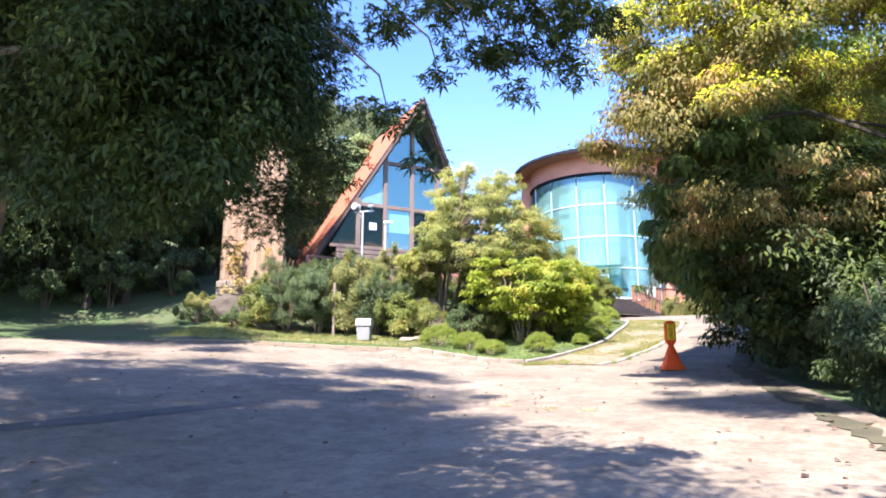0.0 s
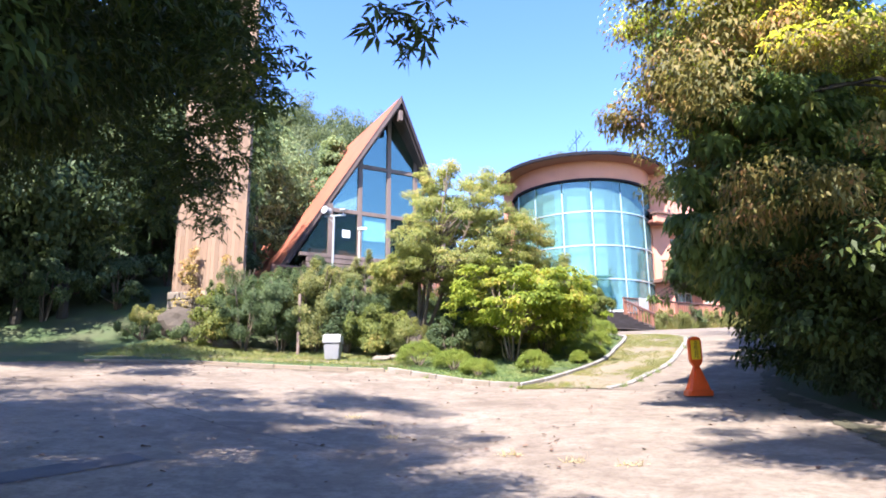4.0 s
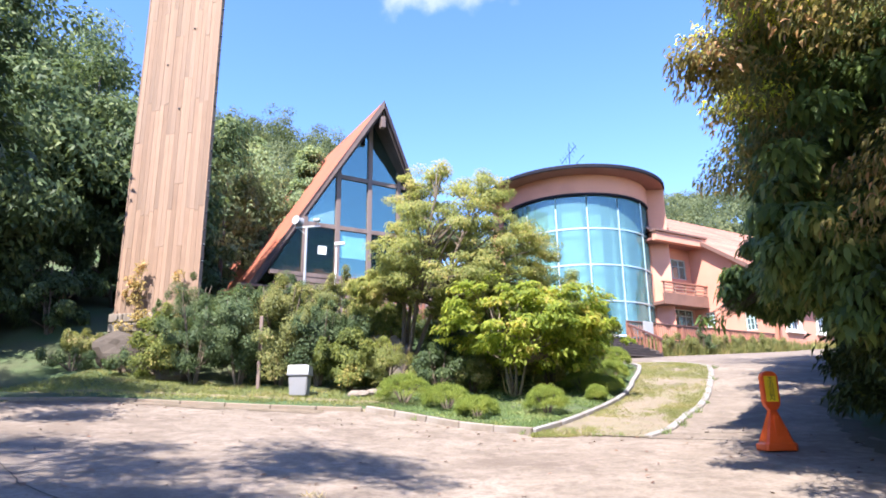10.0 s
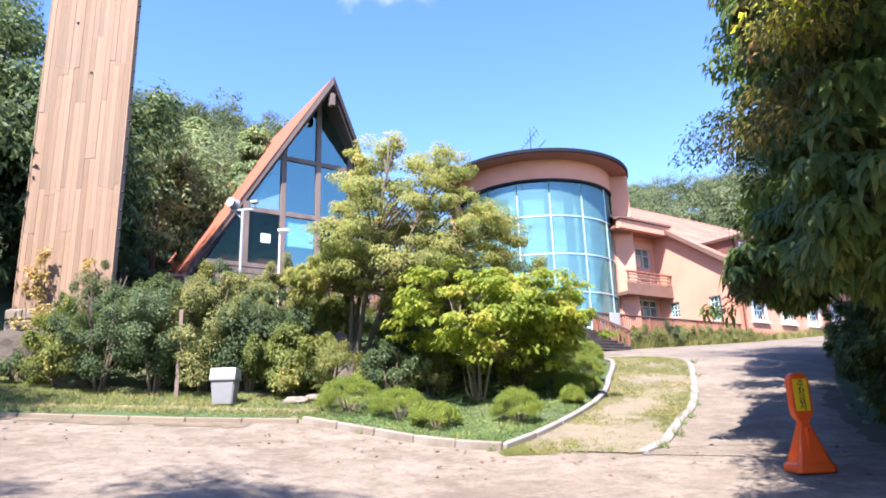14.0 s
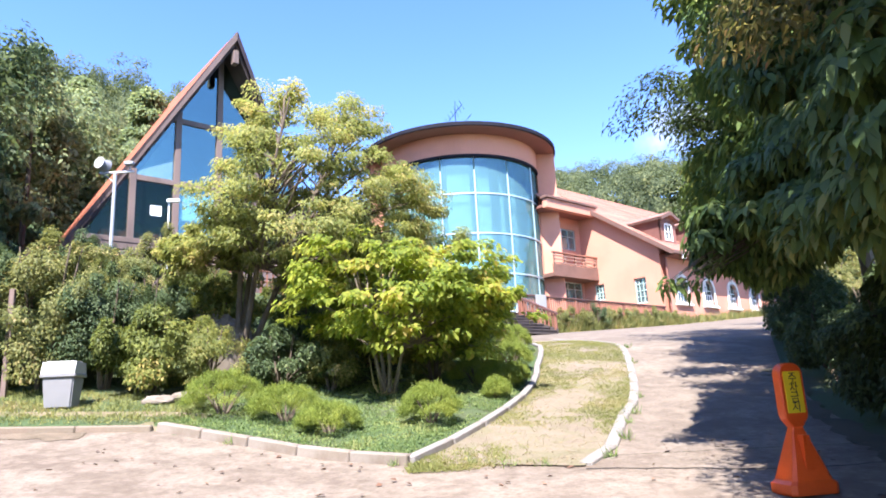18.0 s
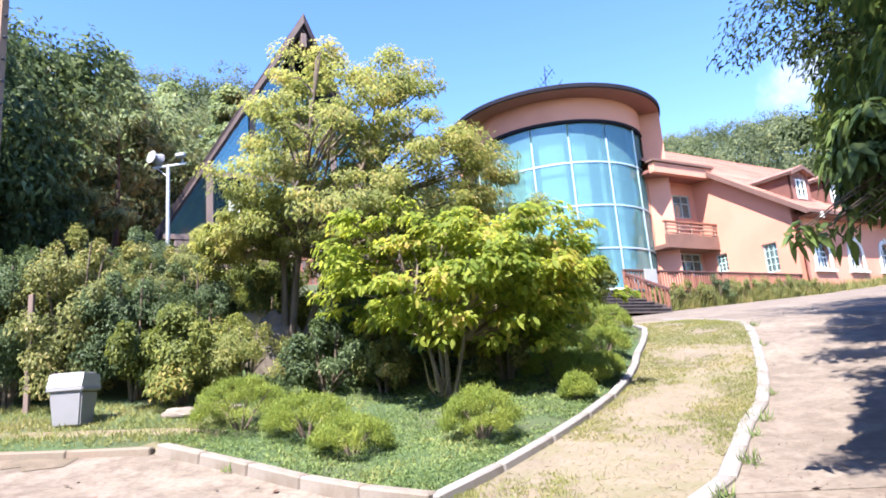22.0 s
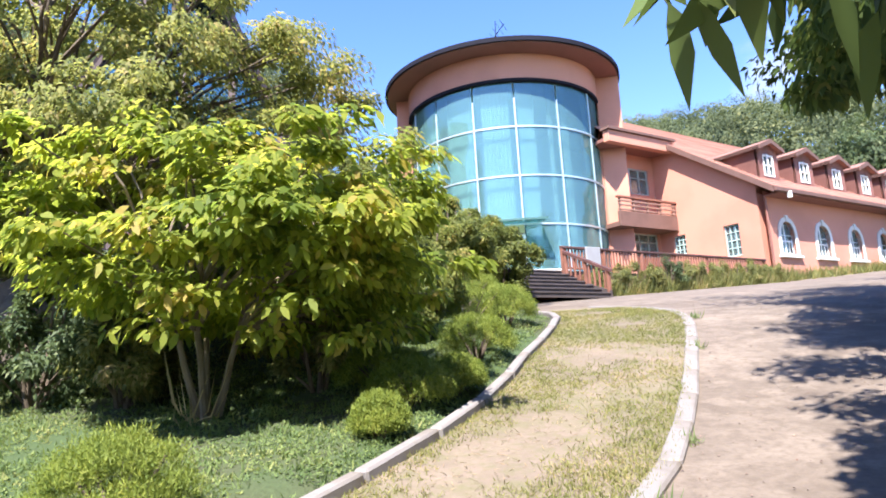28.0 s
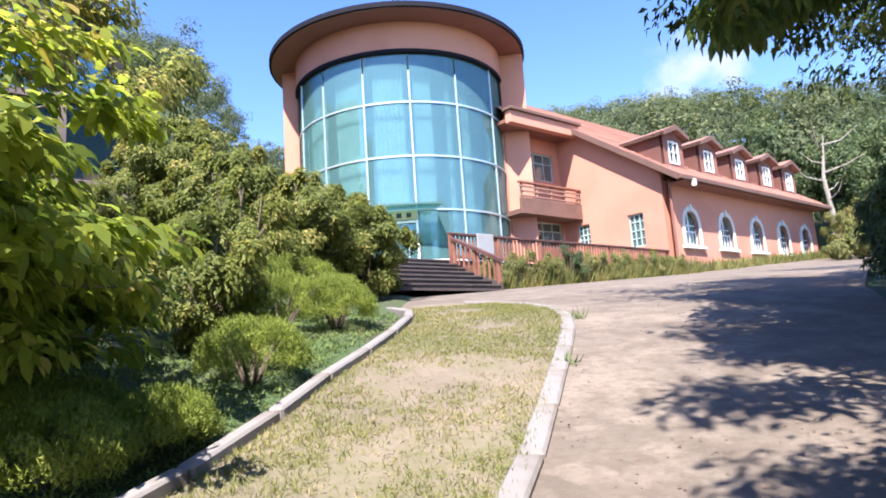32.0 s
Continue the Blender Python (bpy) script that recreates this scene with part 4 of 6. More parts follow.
def slope_slab(sgn, off, thick, front, z_low, name, mat, inset=0.0):
    bm = bmesh.new()
    half = (AZ - z_low) / AM
    q = []
    for v_top, v_low in ((front, front + AK * (AZ - z_low)), (AB - inset, AB - inset)):
        q += [(AU, v_top, AZ + off), (AU + sgn * half, v_low, z_low + off)]
    hi = [bm.verts.new(q[i]) for i in (0, 1, 3, 2)]
    lo = [bm.verts.new((q[i][0], q[i][1], q[i][2] - thick)) for i in (0, 1, 3, 2)]
    bm.faces.new(hi)
    bm.faces.new(lo[::-1])
    for k in range(4):
        bm.faces.new((hi[k], lo[k], lo[(k + 1) % 4], hi[(k + 1) % 4]))
    bmesh.ops.recalc_face_normals(bm, faces=bm.faces)
    return part(name, bm, mat, pav)


for sgn in (-1, 1):
    slope_slab(sgn, -0.12, 0.42, AF + 0.12, 4.0, "roof_soffit", DARK_WOOD)
    slope_slab(sgn, 0.02, 0.12, AF, 3.95, "roof_shingles", SHINGLE)
    vb = bmesh.new()
    half = (AZ - 3.9) / AM
    q = [(AU, AF - 0.06, AZ + 0.05), (AU + sgn * half, AF - 0.06 + AK * (AZ - 3.9), 3.95), (AU + sgn * half - sgn * 0.21, AF - 0.06 + AK * (AZ - 3.9), 3.92), (AU, AF - 0.06, AZ - 0.34)]
    f = [vb.verts.new(p) for p in q]
    k2 = [vb.verts.new((p[0], p[1] + 0.1, p[2])) for p in q]
    vb.faces.new(f)
    vb.faces.new(k2[::-1])
    for k in range(4):
        vb.faces.new((f[k], k2[k], k2[(k + 1) % 4], f[(k + 1) % 4]))
    bmesh.ops.recalc_face_normals(vb, faces=vb.faces)
    part("barge_board", vb, BARGE, pav, "dark brown barge board")
part("ridge_end", box(AU - 0.1, AU + 0.1, AF + 0.0, AF + 0.3, AZ - 1.3, AZ - 0.75, 0.01), POST_WOOD, pav, "grey-brown ridge beam end")
VW = 23.8


def under(u):
    return AZ - 0.55 - AM * abs(u - AU)


POSTS = (6.35, 7.86, 9.42, 10.95, 12.6)
for u in POSTS:
    part("window_post", box(u - 0.11, u + 0.11, VW - 0.1, VW + 0.1, 4.6, under(u) + 0.1, 0.01), POST_WOOD, pav)
for z in (8.05, 10.54):
    hw = (AZ - 0.55 - z) / AM
    part("window_beam", box(AU - hw, AU + hw, VW - 0.08, VW + 0.08, z - 0.1, z + 0.1, 0.01), POST_WOOD, pav)
hw = (AZ - 0.55 - 5.75) / AM
part("window_sill", box(AU - hw, AU + hw, VW - 0.14, VW + 0.12, 5.62, 5.8, 0.01), POST_WOOD, pav)
gl = [-4.6 + AU] + list(POSTS) + [AU + 4.6]
for a, b in zip(gl, gl[1:]):
    for z0, z1 in ((5.8, 7.95), (8.15, 10.44), (10.64, 13.6)):
        def lim(z):
            return (AZ - 0.5 - z) / AM
        pts = [(max(a, AU - lim(z0)), z0), (min(b, AU + lim(z0)), z0)]
        if pts[1][0] - pts[0][0] < 0.15:
            continue
        if a >= AU - 0.1:
            tops = [(min(b, AU + lim(z1)), z1), (a, min(z1, under(a) + 0.02))] if b < AU + lim(z1) else [(b, under(b) + 0.02), (AU + lim(z1), z1), (a, z1)] if AU + lim(z1) > a and b < AU + lim(z0) else ([(AU + lim(z1), z1), (a, z1)] if AU + lim(z1) > a else ([(b, under(b) + 0.02), (a, under(a) + 0.02)] if b < AU + lim(z0) else [(a, under(a) + 0.02)]))
        else:
            tops = [(b, min(z1, under(b) + 0.02)), (max(a, AU - lim(z1)), z1)] if a > AU - lim(z1) else [(b, z1), (AU - lim(z1), z1), (a, under(a) + 0.02)] if AU - lim(z1) < b and a > AU - lim(z0) else ([(b, z1), (AU - lim(z1), z1)] if AU - lim(z1) < b else ([(b, under(b) + 0.02), (a, under(a) + 0.02)] if a > AU - lim(z0) else [(b, under(b) + 0.02)]))
        pane = part("pane", prism(pts + tops, "y", VW - 0.01, VW + 0.005), DIM if z0 < 6 and a != POSTS[1] else BLUE, pav)
        pane.visible_shadow = False
for i in range(6):
    z = 3.75 + i * 0.32
    part("wall_log", box(AU - 4.3, AU + 4.3, VW - 0.12, VW + 0.12, z, z + 0.305, 0.03), POST_WOOD, pav)
part("floor", box(AU - 4.2, AU + 4.2, VW + 0.13, 40, 5.3, 5.5), POST_WOOD, pav)
# dark board closes the view in; its colour stands in for an unlit interior
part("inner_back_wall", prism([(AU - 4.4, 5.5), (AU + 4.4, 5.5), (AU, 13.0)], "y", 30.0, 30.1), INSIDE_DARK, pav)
part("paper_notice", box(6.98, 7.38, VW - 0.03, VW - 0.015, 6.72, 7.1), WHITE, pav)
part("pale_curtain", prism([(6.5, 8.2), (7.72, 8.2), (7.72, 10.35)], "y", VW + 0.05, VW + 0.06), CURTAIN, pav, "pale curtain corner")
part("window_blind", box(7.98, 9.3, VW + 0.03, VW + 0.05, 6.7, 7.93), material("pale_blue_blind", (0.62, 0.94, 0.95), 0.8, 0.05), pav)
part("window_ledge", box(AU - 4.0, AU + 4.0, VW + 0.3, VW + 0.75, 5.85, 6.12, 0.01), RAIL_WOOD, pav, "brown ledge behind the panes")
# terrace before the pavilion
terr = thing("pavilion_terrace", "weathered timber terrace with lattice rail before the pavilion", "terrace", m=PAV)
for i in range(14):
    v = 21.35 + i * 0.165
    part("terrace_board", box(3.0, 17.0, v, v + 0.155, 3.64, 3.7), RAIL_WOOD, terr)
part("rim_beam", box(3.0, 17.0, 21.25, 21.34, 3.4, 3.72, 0.01), RAIL_WOOD, terr)
part("top_rail", box(3.0, 17.0, 21.28, 21.4, 4.5, 4.6, 0.01), RAIL_WOOD, terr)
part("mid_rail", box(3.0, 17.0, 21.31, 21.36, 4.12, 4.18, 0.005), RAIL_WOOD, terr)
for i in range(8):
    u = 3.05 + i * 1.98
    part("terrace_post", box(u - 0.07, u + 0.07, 21.27, 21.41, 1.4, 4.5, 0.01), RAIL_WOOD, terr)
for i in range(60):
    share("slat", bal, Matrix.Translation((3.2 + i * 0.23, 21.34, 3.72)) @ Matrix.Diagonal((1, 1, 1.26, 1)), terr)

# ---- tall plank-clad tower on a stone base ----
TX0, TX1, TY, TZ = -13.53, -10.82, 13.9, 17.0
tower = thing("plank_tower", "tall weathered plank-clad tower with a stone base", "tower")
part("core", box(TX0 + 0.03, TX1 - 0.03, TY + 0.03, TY + 0.15, 1.0, TZ), PLANK, tower)
cols = 17
pw = (TX1 - TX0) / cols
pm = bpy.data.meshes.new("plank")
b = box(-0.5, 0.5, -0.03, 0.0, 0, 1, 0.0)
for vv in b.verts:
    vv.co.x *= pw - 0.006
b.to_mesh(pm)
b.free()
pm.materials.append(PLANK)
rng = random.Random(4)
for c in range(cols):
    z = 2.84
    while z < TZ - 0.1:
        h = min(TZ - z, (3.3 if z < 3 else 3.75) + (rng.choice((-1.2, 0.9)) if rng.random() < 0.3 else rng.uniform(-0.12, 0.12)))
        share("plank", pm, Matrix.Translation((TX0 + (c + 0.5) * pw, TY + 0.028 - rng.uniform(0, 0.012), z)) @ Matrix.Diagonal((1, 1, h - 0.008, 1)), tower)
        z += h
for x0, x1 in ((TX0 - 0.05, TX0 - 0.004), (TX1 + 0.004, TX1 + 0.05)):
    part("edge_strip", box(x0, x1, TY - 0.02, TY + 0.17, 2.4, TZ, 0.004), PLANK, tower, "pale plank edge strip")
knob = bpy.data.meshes.new("bolt")
b = bmesh.new()
bmesh.ops.create_cone(b, cap_ends=True, segments=8, radius1=0.035, radius2=0.03, depth=0.05, matrix=Matrix.Rotation(radians(90), 4, "Y"))
b.to_mesh(knob)
b.free()
knob.materials.append(BLACK)
for i in range(24):
    share("bolt", knob, Matrix.Translation((TX1 + 0.07, TY + 0.08, 4.4 + i * 0.53)), tower)
for x, z in ((-12.6, 11.4), (-12.0, 9.7), (-11.7, 12.7), (-12.3, 14.2)):
    share("bolt", knob, Matrix.Translation((x, TY - 0.03, z)), tower)
part("mortar_core", box(TX0 - 0.1, TX1 + 0.1, TY + 0.0, TY + 0.3, 0.2, 2.87), MORTAR, tower)
rows, z = 8, 0.4
for r in range(rows):
    x = TX0 - 0.15
    h = 0.305
    while x < TX1 + 0.1:
        w = rng.uniform(0.25, 0.5)
        part("stone", box(x + 0.01, min(x + w, TX1 + 0.16) - 0.015, TY - 0.1 - rng.uniform(0, 0.04), TY + 0.1, z + 0.01, z + h - 0.015, 0.03), STONE, tower)
        x += w
    z += h

# ---- small things ----
lamp = thing("floodlight_pole", "galvanised pole with a round floodlight and a camera", "lamp post", m=pose(-8.5, 16.75, 0.12))
part("pole", tube([(0, 0, 1.2), (0, 0, 6.08)], [0.055, 0.045], 10), GALV, lamp)
part("cross_arm", box(-0.42, 0.5, -0.03, 0.03, 6.02, 6.08, 0.006), GALV, lamp)
part("brace", tube([(-0.3, 0, 6.02), (-0.03, 0, 5.78)], [0.015, 0.015], 6), GALV, lamp)
dish = bmesh.new()
bmesh.ops.create_cone(dish, cap_ends=True, segments=20, radius1=0.19, radius2=0.09, depth=0.22, matrix=pose(-0.3, -0.08, 6.26, 80, 0, -15))
part("floodlight", dish, GREY_PLASTIC, lamp, "round grey floodlight")
part("floodlight_lens", tube([(-0.33, -0.2, 6.275), (-0.335, -0.215, 6.277)], [0.165, 0.165], 20), LID_GREY, lamp)
part("security_camera", box(0.28, 0.52, -0.16, -0.02, 6.2, 6.3, 0.02), LID_GREY, lamp)
part("camera_stalk", tube([(0.4, 0, 6.06), (0.4, -0.04, 6.22)], [0.02, 0.02], 6), GALV, lamp)
cctv = thing("wall_camera_pole", "short white pole with a long camera housing", "camera pole", m=pose(-9.22, 21.8, 0))
part("pole", tube([(0, 0, 3.7), (0, 0, 6.9)], [0.035, 0.03], 8), WHITE, cctv)
part("housing", box(-0.05, 0.4, -0.12, 0.0, 6.85, 6.97, 0.02), WHITE, cctv)

bin_ = thing("litter_bin", "grey plastic litter bin with a pale hinged lid", "bin", m=pose(-6.04, 10.85, ground_z(-6.04, 10.85) - 0.01, 0, 0, 8))
bb = bmesh.new()
for z, w, d in ((0.0, 0.195, 0.165), (0.47, 0.235, 0.205)):
    for x, y in ((-w, -d), (w, -d), (w, d), (-w, d)):
        bb.verts.new((x, y, z))
bb.verts.ensure_lookup_table()
vs = bb.verts[:]
bb.faces.new(vs[0:4][::-1])
bb.faces.new(vs[4:8])
for k in range(4):
    bb.faces.new((vs[k], vs[(k + 1) % 4], vs[4 + (k + 1) % 4], vs[4 + k]))
bmesh.ops.bevel(bb, geom=bb.edges[:], offset=0.02, segments=2, affect="EDGES")
part("body", bb, GREY_PLASTIC, bin_)
part("collar", box(-0.265, 0.265, -0.235, 0.235, 0.47, 0.53, 0.015), GREY_PLASTIC, bin_)
part("lid", prism([(-0.235, 0.53), (0.235, 0.53), (0.205, 0.70), (-0.175, 0.72)], "x", -0.25, 0.25), LID_GREY, bin_, "pale grey lid")
part("lid_top", box(-0.21, 0.21, -0.165, 0.19, 0.705, 0.73, 0.01), GREY_PLASTIC, bin_)

cone = thing("parking_sign_stand", "orange plastic no-parking stand with a yellow sign face", "sign stand", m=pose(3.2, 6.48, road_z(6.48) + 0.015, 0, 0, 12))
pts = [(0.235, 0.0), (0.24, 0.02), (0.24, 0.09), (0.205, 0.12), (0.06, 0.55), (0.05, 0.60)]
cb = bmesh.new()
rings = []
for r, z in pts:
    rings.append([cb.verts.new((x * r, y * r * 0.66, z)) for x, y in ((-1, -0.82), (-0.82, -1), (0.82, -1), (1, -0.82), (1, 0.82), (0.82, 1), (-0.82, 1), (-1, 0.82))])
for a, b in zip(rings, rings[1:]):
    for k in range(8):
        cb.faces.new((a[k], a[(k + 1) % 8], b[(k + 1) % 8], b[k]))
cb.faces.new(rings[0][::-1])
cb.faces.new(rings[-1])
part("base", cb, ORANGE, cone)
for sx in (-1, 1):
    part("rib", prism([(sx * 0.02 - 0.03, 0.2), (sx * 0.02 + 0.03, 0.2), (sx * 0.02 + 0.012, 0.5), (sx * 0.02 - 0.012, 0.5)], "y", -0.12, -0.04), ORANGE, cone)
hd = bmesh.new()
outline = [(-0.05, 0.56), (0.05, 0.56), (0.115, 0.64), (0.125, 0.70), (0.125, 1.06), (0.095, 1.11), (0.05, 1.135), (-0.05, 1.135), (-0.095, 1.11), (-0.125, 1.06), (-0.125, 0.70), (-0.115, 0.64)]
prism(outline, "y", -0.05, 0.05, hd)
bmesh.ops.bevel(hd, geom=hd.edges[:], offset=0.012, segments=1, affect="EDGES")
head_ = part("head", hd, ORANGE, cone)
part("sign_face", box(-0.088, 0.088, -0.058, -0.05, 0.69, 1.06, 0.0), YELLOW, head_, "yellow sign face")
curve = bpy.data.curves.new("lettering", "FONT")
curve.body = "\uc8fc\n\ucc28\n\uae08\n\uc9c0"
curve.size, curve.align_x, curve.space_line, curve.extrude = 0.105, "CENTER", 0.82, 0.001
tmp = bpy.data.objects.new("lettering", curve)
scene.collection.objects.link(tmp)
bpy.context.view_layer.update()
me = bpy.data.meshes.new_from_object(tmp.evaluated_get(bpy.context.evaluated_depsgraph_get()))
bpy.data.objects.remove(tmp)
me.name = "lettering"
me.materials.clear()
me.materials.append(BLACK)
lt = new("lettering", me)
lt.parent = head_
lt.matrix_basis = pose(0, -0.0605, 0.965, 90, 0, 0) @ Matrix.Diagonal((0.95, 1, 1, 1))


def boulder(x, y, sx, sy, sz, seed, name="boulder", mat=ROCK, rest=None):
    bm = bmesh.new()
    bmesh.ops.create_icosphere(bm, subdivisions=3, radius=1)
    for v in bm.verts:
        k = 1 + 0.35 * noise.noise(v.co * 1.3 + Vector((seed, 0, 0))) + 0.12 * noise.noise(v.co * 4 + Vector((0, seed, 0)))
        v.co = Vector((v.co.x * sx, v.co.y * sy, v.co.z * sz)) * k
    ob = part(name, bm, mat)
    ob.location = (x, y, (ground_z(x, y) if rest is None else rest) + sz * 0.55)
    return ob


for i, (x, y, sx, sy, sz) in enumerate(((-12.0, 12.35, 0.8, 0.5, 0.62), (-10.85, 12.2, 0.75, 0.45, 0.55), (-10.0, 11.8, 0.45, 0.35, 0.35), (-4.75, 11.45, 0.3, 0.16, 0.09), (-4.35, 11.75, 0.34, 0.16, 0.1), (-4.6, 14.3, 0.5, 0.4, 0.7))):
    tagged(boulder(x, y, sx, sy, sz, i * 3.1, mat=STONE if i > 2 else ROCK), "pale weathered stone among the shrubs" if i > 2 else "brown weathered boulder among the shrubs, darkened for shade", "boulder", "boulders on the bank")


# ---- plants ----
def leaf_cloud(name, clumps, per, size, mat, seed, parent=None, flat=0.6, lobes=1, fine=False, width=0.42, up=0.8, label="", droop=0.25, heart=None, swell=0.6):
    """A crown of single leaves, each a folded blade, scattered through the given clumps (x, y, z, rx, ry, rz)."""
    r = np.random.default_rng(seed)
    c = np.asarray(clumps, float)
    n = len(c) * per
    idx = np.repeat(np.arange(len(c)), per)
    d = r.normal(size=(n, 3))
    d /= np.linalg.norm(d, axis=1)[:, None]
    rad = r.random(n) ** 0.45
    pos = c[idx, :3] + d * rad[:, None] * c[idx, 3:6]
    if heart is None:
        nor = d * 0.5 + r.normal(size=(n, 3)) * 0.55 + np.array([0, 0, up])
        nor /= np.linalg.norm(nor, axis=1)[:, None]
        tip = np.cross(nor, r.normal(size=(n, 3)))
    else:
        mid = np.asarray(heart, float)
        out = (pos - (mid[idx] if mid.ndim == 2 else mid)) * np.array([1, 1, 0.5])
        out /= np.linalg.norm(out, axis=1)[:, None] + 1e-9
        nor = out * swell + d * 0.4 + r.normal(size=(n, 3)) * 0.42 + np.array([0, 0, up])
        nor /= np.linalg.norm(nor, axis=1)[:, None]
        tip = out * 0.55 + d * 0.4 + r.normal(size=(n, 3)) * 0.8 - np.array([0, 0, 0.2])
        tip -= nor * (tip * nor).sum(1)[:, None]
    tip /= np.linalg.norm(tip, axis=1)[:, None] + 1e-9
    side = np.cross(nor, tip)
    s = size * (0.65 + 0.7 * r.random(n))[:, None]
    k4 = 4
    if lobes == 1 and fine:
        k4 = 6
        dn = np.array([0, 0, 1]) * s * droop
        w = side * s * width * 0.5
        v = np.stack([pos, pos + tip * s * 0.28 + w * 0.8 + nor * s * 0.07, pos + tip * s * 0.62 + w - dn * 0.3 + nor * s * 0.06, pos + tip * s - dn, pos + tip * s * 0.62 - w - dn * 0.3 + nor * s * 0.06, pos + tip * s * 0.28 - w * 0.8 + nor * s * 0.07], 1).reshape(-1, 3)
        f = np.arange(n * 6).reshape(-1, 6)
    elif lobes == 1:
        a = pos
        b = pos + tip * s * 0.45 + side * s * width * 0.5 + nor * s * 0.08
        e = pos + tip * s - np.array([0, 0, 1]) * s * droop
        g = pos + tip * s * 0.45 - side * s * width * 0.5 + nor * s * 0.08
        v = np.stack([a, b, e, g], 1).reshape(-1, 3)
        f = np.arange(n * 4).reshape(-1, 4)
    else:
        out = []
        for k in range(lobes):
            an = (k / (lobes - 1) - 0.5) * 3.6
            ln = 1.0 - 0.42 * abs(an) / 1.8
            t2 = tip * math.cos(an) + side * math.sin(an)
            s2 = np.cross(nor, t2)
            out += [pos, pos + t2 * s * 0.45 * ln + s2 * s * 0.11, pos + t2 * s * ln - np.array([0, 0, 1]) * s * droop * ln, pos + t2 * s * 0.45 * ln - s2 * s * 0.11]
        v = np.stack(out, 1).reshape(-1, 3)
        f = np.arange(n * 4 * lobes).reshape(-1, 4)
    me = bpy.data.meshes.new(name)
    me.vertices.add(len(v))
    me.vertices.foreach_set("co", v.astype(np.float32).ravel())
    me.loops.add(len(f) * k4)
    me.loops.foreach_set("vertex_index", f.astype(np.int32).ravel())
    me.polygons.add(len(f))
    me.polygons.foreach_set("loop_start", np.arange(0, len(f) * k4, k4, dtype=np.int32))
    me.update(calc_edges=True)
    me.materials.append(mat)
    ob = new(name, me)
    if parent:
        ob.parent = parent
    if label:
        tagged(ob, label)
    return ob


def crown_clumps(n, centre, radii, clump, seed, hollow=0.5, floor=None, flat=0.6):
    r = np.random.default_rng(seed)
    out = []
    ph = r.random(6) * 6.28
    while len(out) < n:
        d = r.normal(size=3)
        d /= np.linalg.norm(d)
        az = math.atan2(d[1], d[0])
        lump = 1 + 0.16 * math.sin(3 * az + ph[0]) + 0.12 * math.sin(5 * az + ph[1] + 3 * d[2]) + 0.1 * math.sin(7 * d[2] + ph[2])
        q = hollow + (1 - hollow) * r.random() ** 0.6
        p = np.array(centre) + d * np.array(radii) * q * lump
        if floor is not None and p[2] < floor:
            continue
        k = clump * (0.7 + 0.6 * r.random())
        out.append((*p, k, k, k * flat))
    return out


def tree(name, label, x, y, clumps, per, size, leaf, seed, girth=0.16, bark=BARK, fork=0.35, stems=1, lobes=1, width=0.42, up=0.8, limbs=24, z=None, category="tree", group="", lean=(0, 0), droop=0.25, fine=False, tall=0.9):
    z0 = ground_z(x, y) - 0.1 if z is None else z
    root = thing(name, label, category, group, m=pose(x, y, z0))
    loc = [(c[0] - x, c[1] - y, c[2] - z0, c[3], c[4], c[5]) for c in clumps]
    top = max(c[2] for c in loc)
    r = random.Random(seed)
    bm = bmesh.new()
    axes = []
    for s in range(stems):
        an = s * math.tau / max(1, stems) + r.random()
        sp = 0.0 if stems == 1 else 0.05 + 0.1 * girth
        reach = 0.0 if stems == 1 else top * 0.16
        g = girth / math.sqrt(stems)
        axis = []
        for k in range(7):
            t = k / 6
            axis.append(Vector((sp * math.cos(an) + reach * t * math.cos(an) + lean[0] * t + r.uniform(-0.04, 0.04) * top * 0.3 * t, sp * math.sin(an) + reach * t * math.sin(an) + lean[1] * t + r.uniform(-0.04, 0.04) * top * 0.3 * t, top * tall * t)))
        tube(axis, [g * (1.35 if k == 0 else 1) * (1 - 0.85 * k / 6) + 0.008 for k in range(7)], 8, bm)
        axes.append(axis)
    picks = loc[:] if len(loc) <= limbs else r.sample(loc, limbs)
    for c in picks:
        axis = min(axes, key=lambda a: (a[3] - Vector(c[:3])).length)
        e = Vector(c[:3])
        h = max(fork * top, min((tall - 0.1) * top, e.z - 0.35 * math.hypot(e.x, e.y) - 0.2))
        i = min(5, int(h / (top * tall) * 6))
        st = axis[i].lerp(axis[i + 1], max(0.0, min(1.0, h / (top * tall) * 6 - i)))
        mid = st.lerp(e, 0.5) + Vector((r.uniform(-0.1, 0.1), r.uniform(-0.1, 0.1), 0.1)) * (e - st).length
        g = girth * 0.32 * (1 - 0.6 * h / top) + 0.006
        tube([st, mid, e], [g, g * 0.6, 0.006], 5, bm)
    part("trunk", bm, bark, root)
    heart = tuple(np.mean([c[:3] for c in loc], axis=0))
    leaf_cloud("crown", loc, per, size, leaf, seed, root, lobes=lobes, width=width, up=up, droop=droop, fine=fine, heart=heart)
    return root


# maple at the lot's edge, hanging over the start of the walk
cl = crown_clumps(150, (-4.6, -4.5, 3.9), (4.3, 3.7, 3.5), 0.8, 11, 0.4, 0.3)
rm = random.Random(3)
cl += [(rm.uniform(-3.2, -0.6), rm.uniform(-6.2, -5.3), rm.uniform(1.0, 4.8), 0.55, 0.5, 0.4) for _ in range(50)]
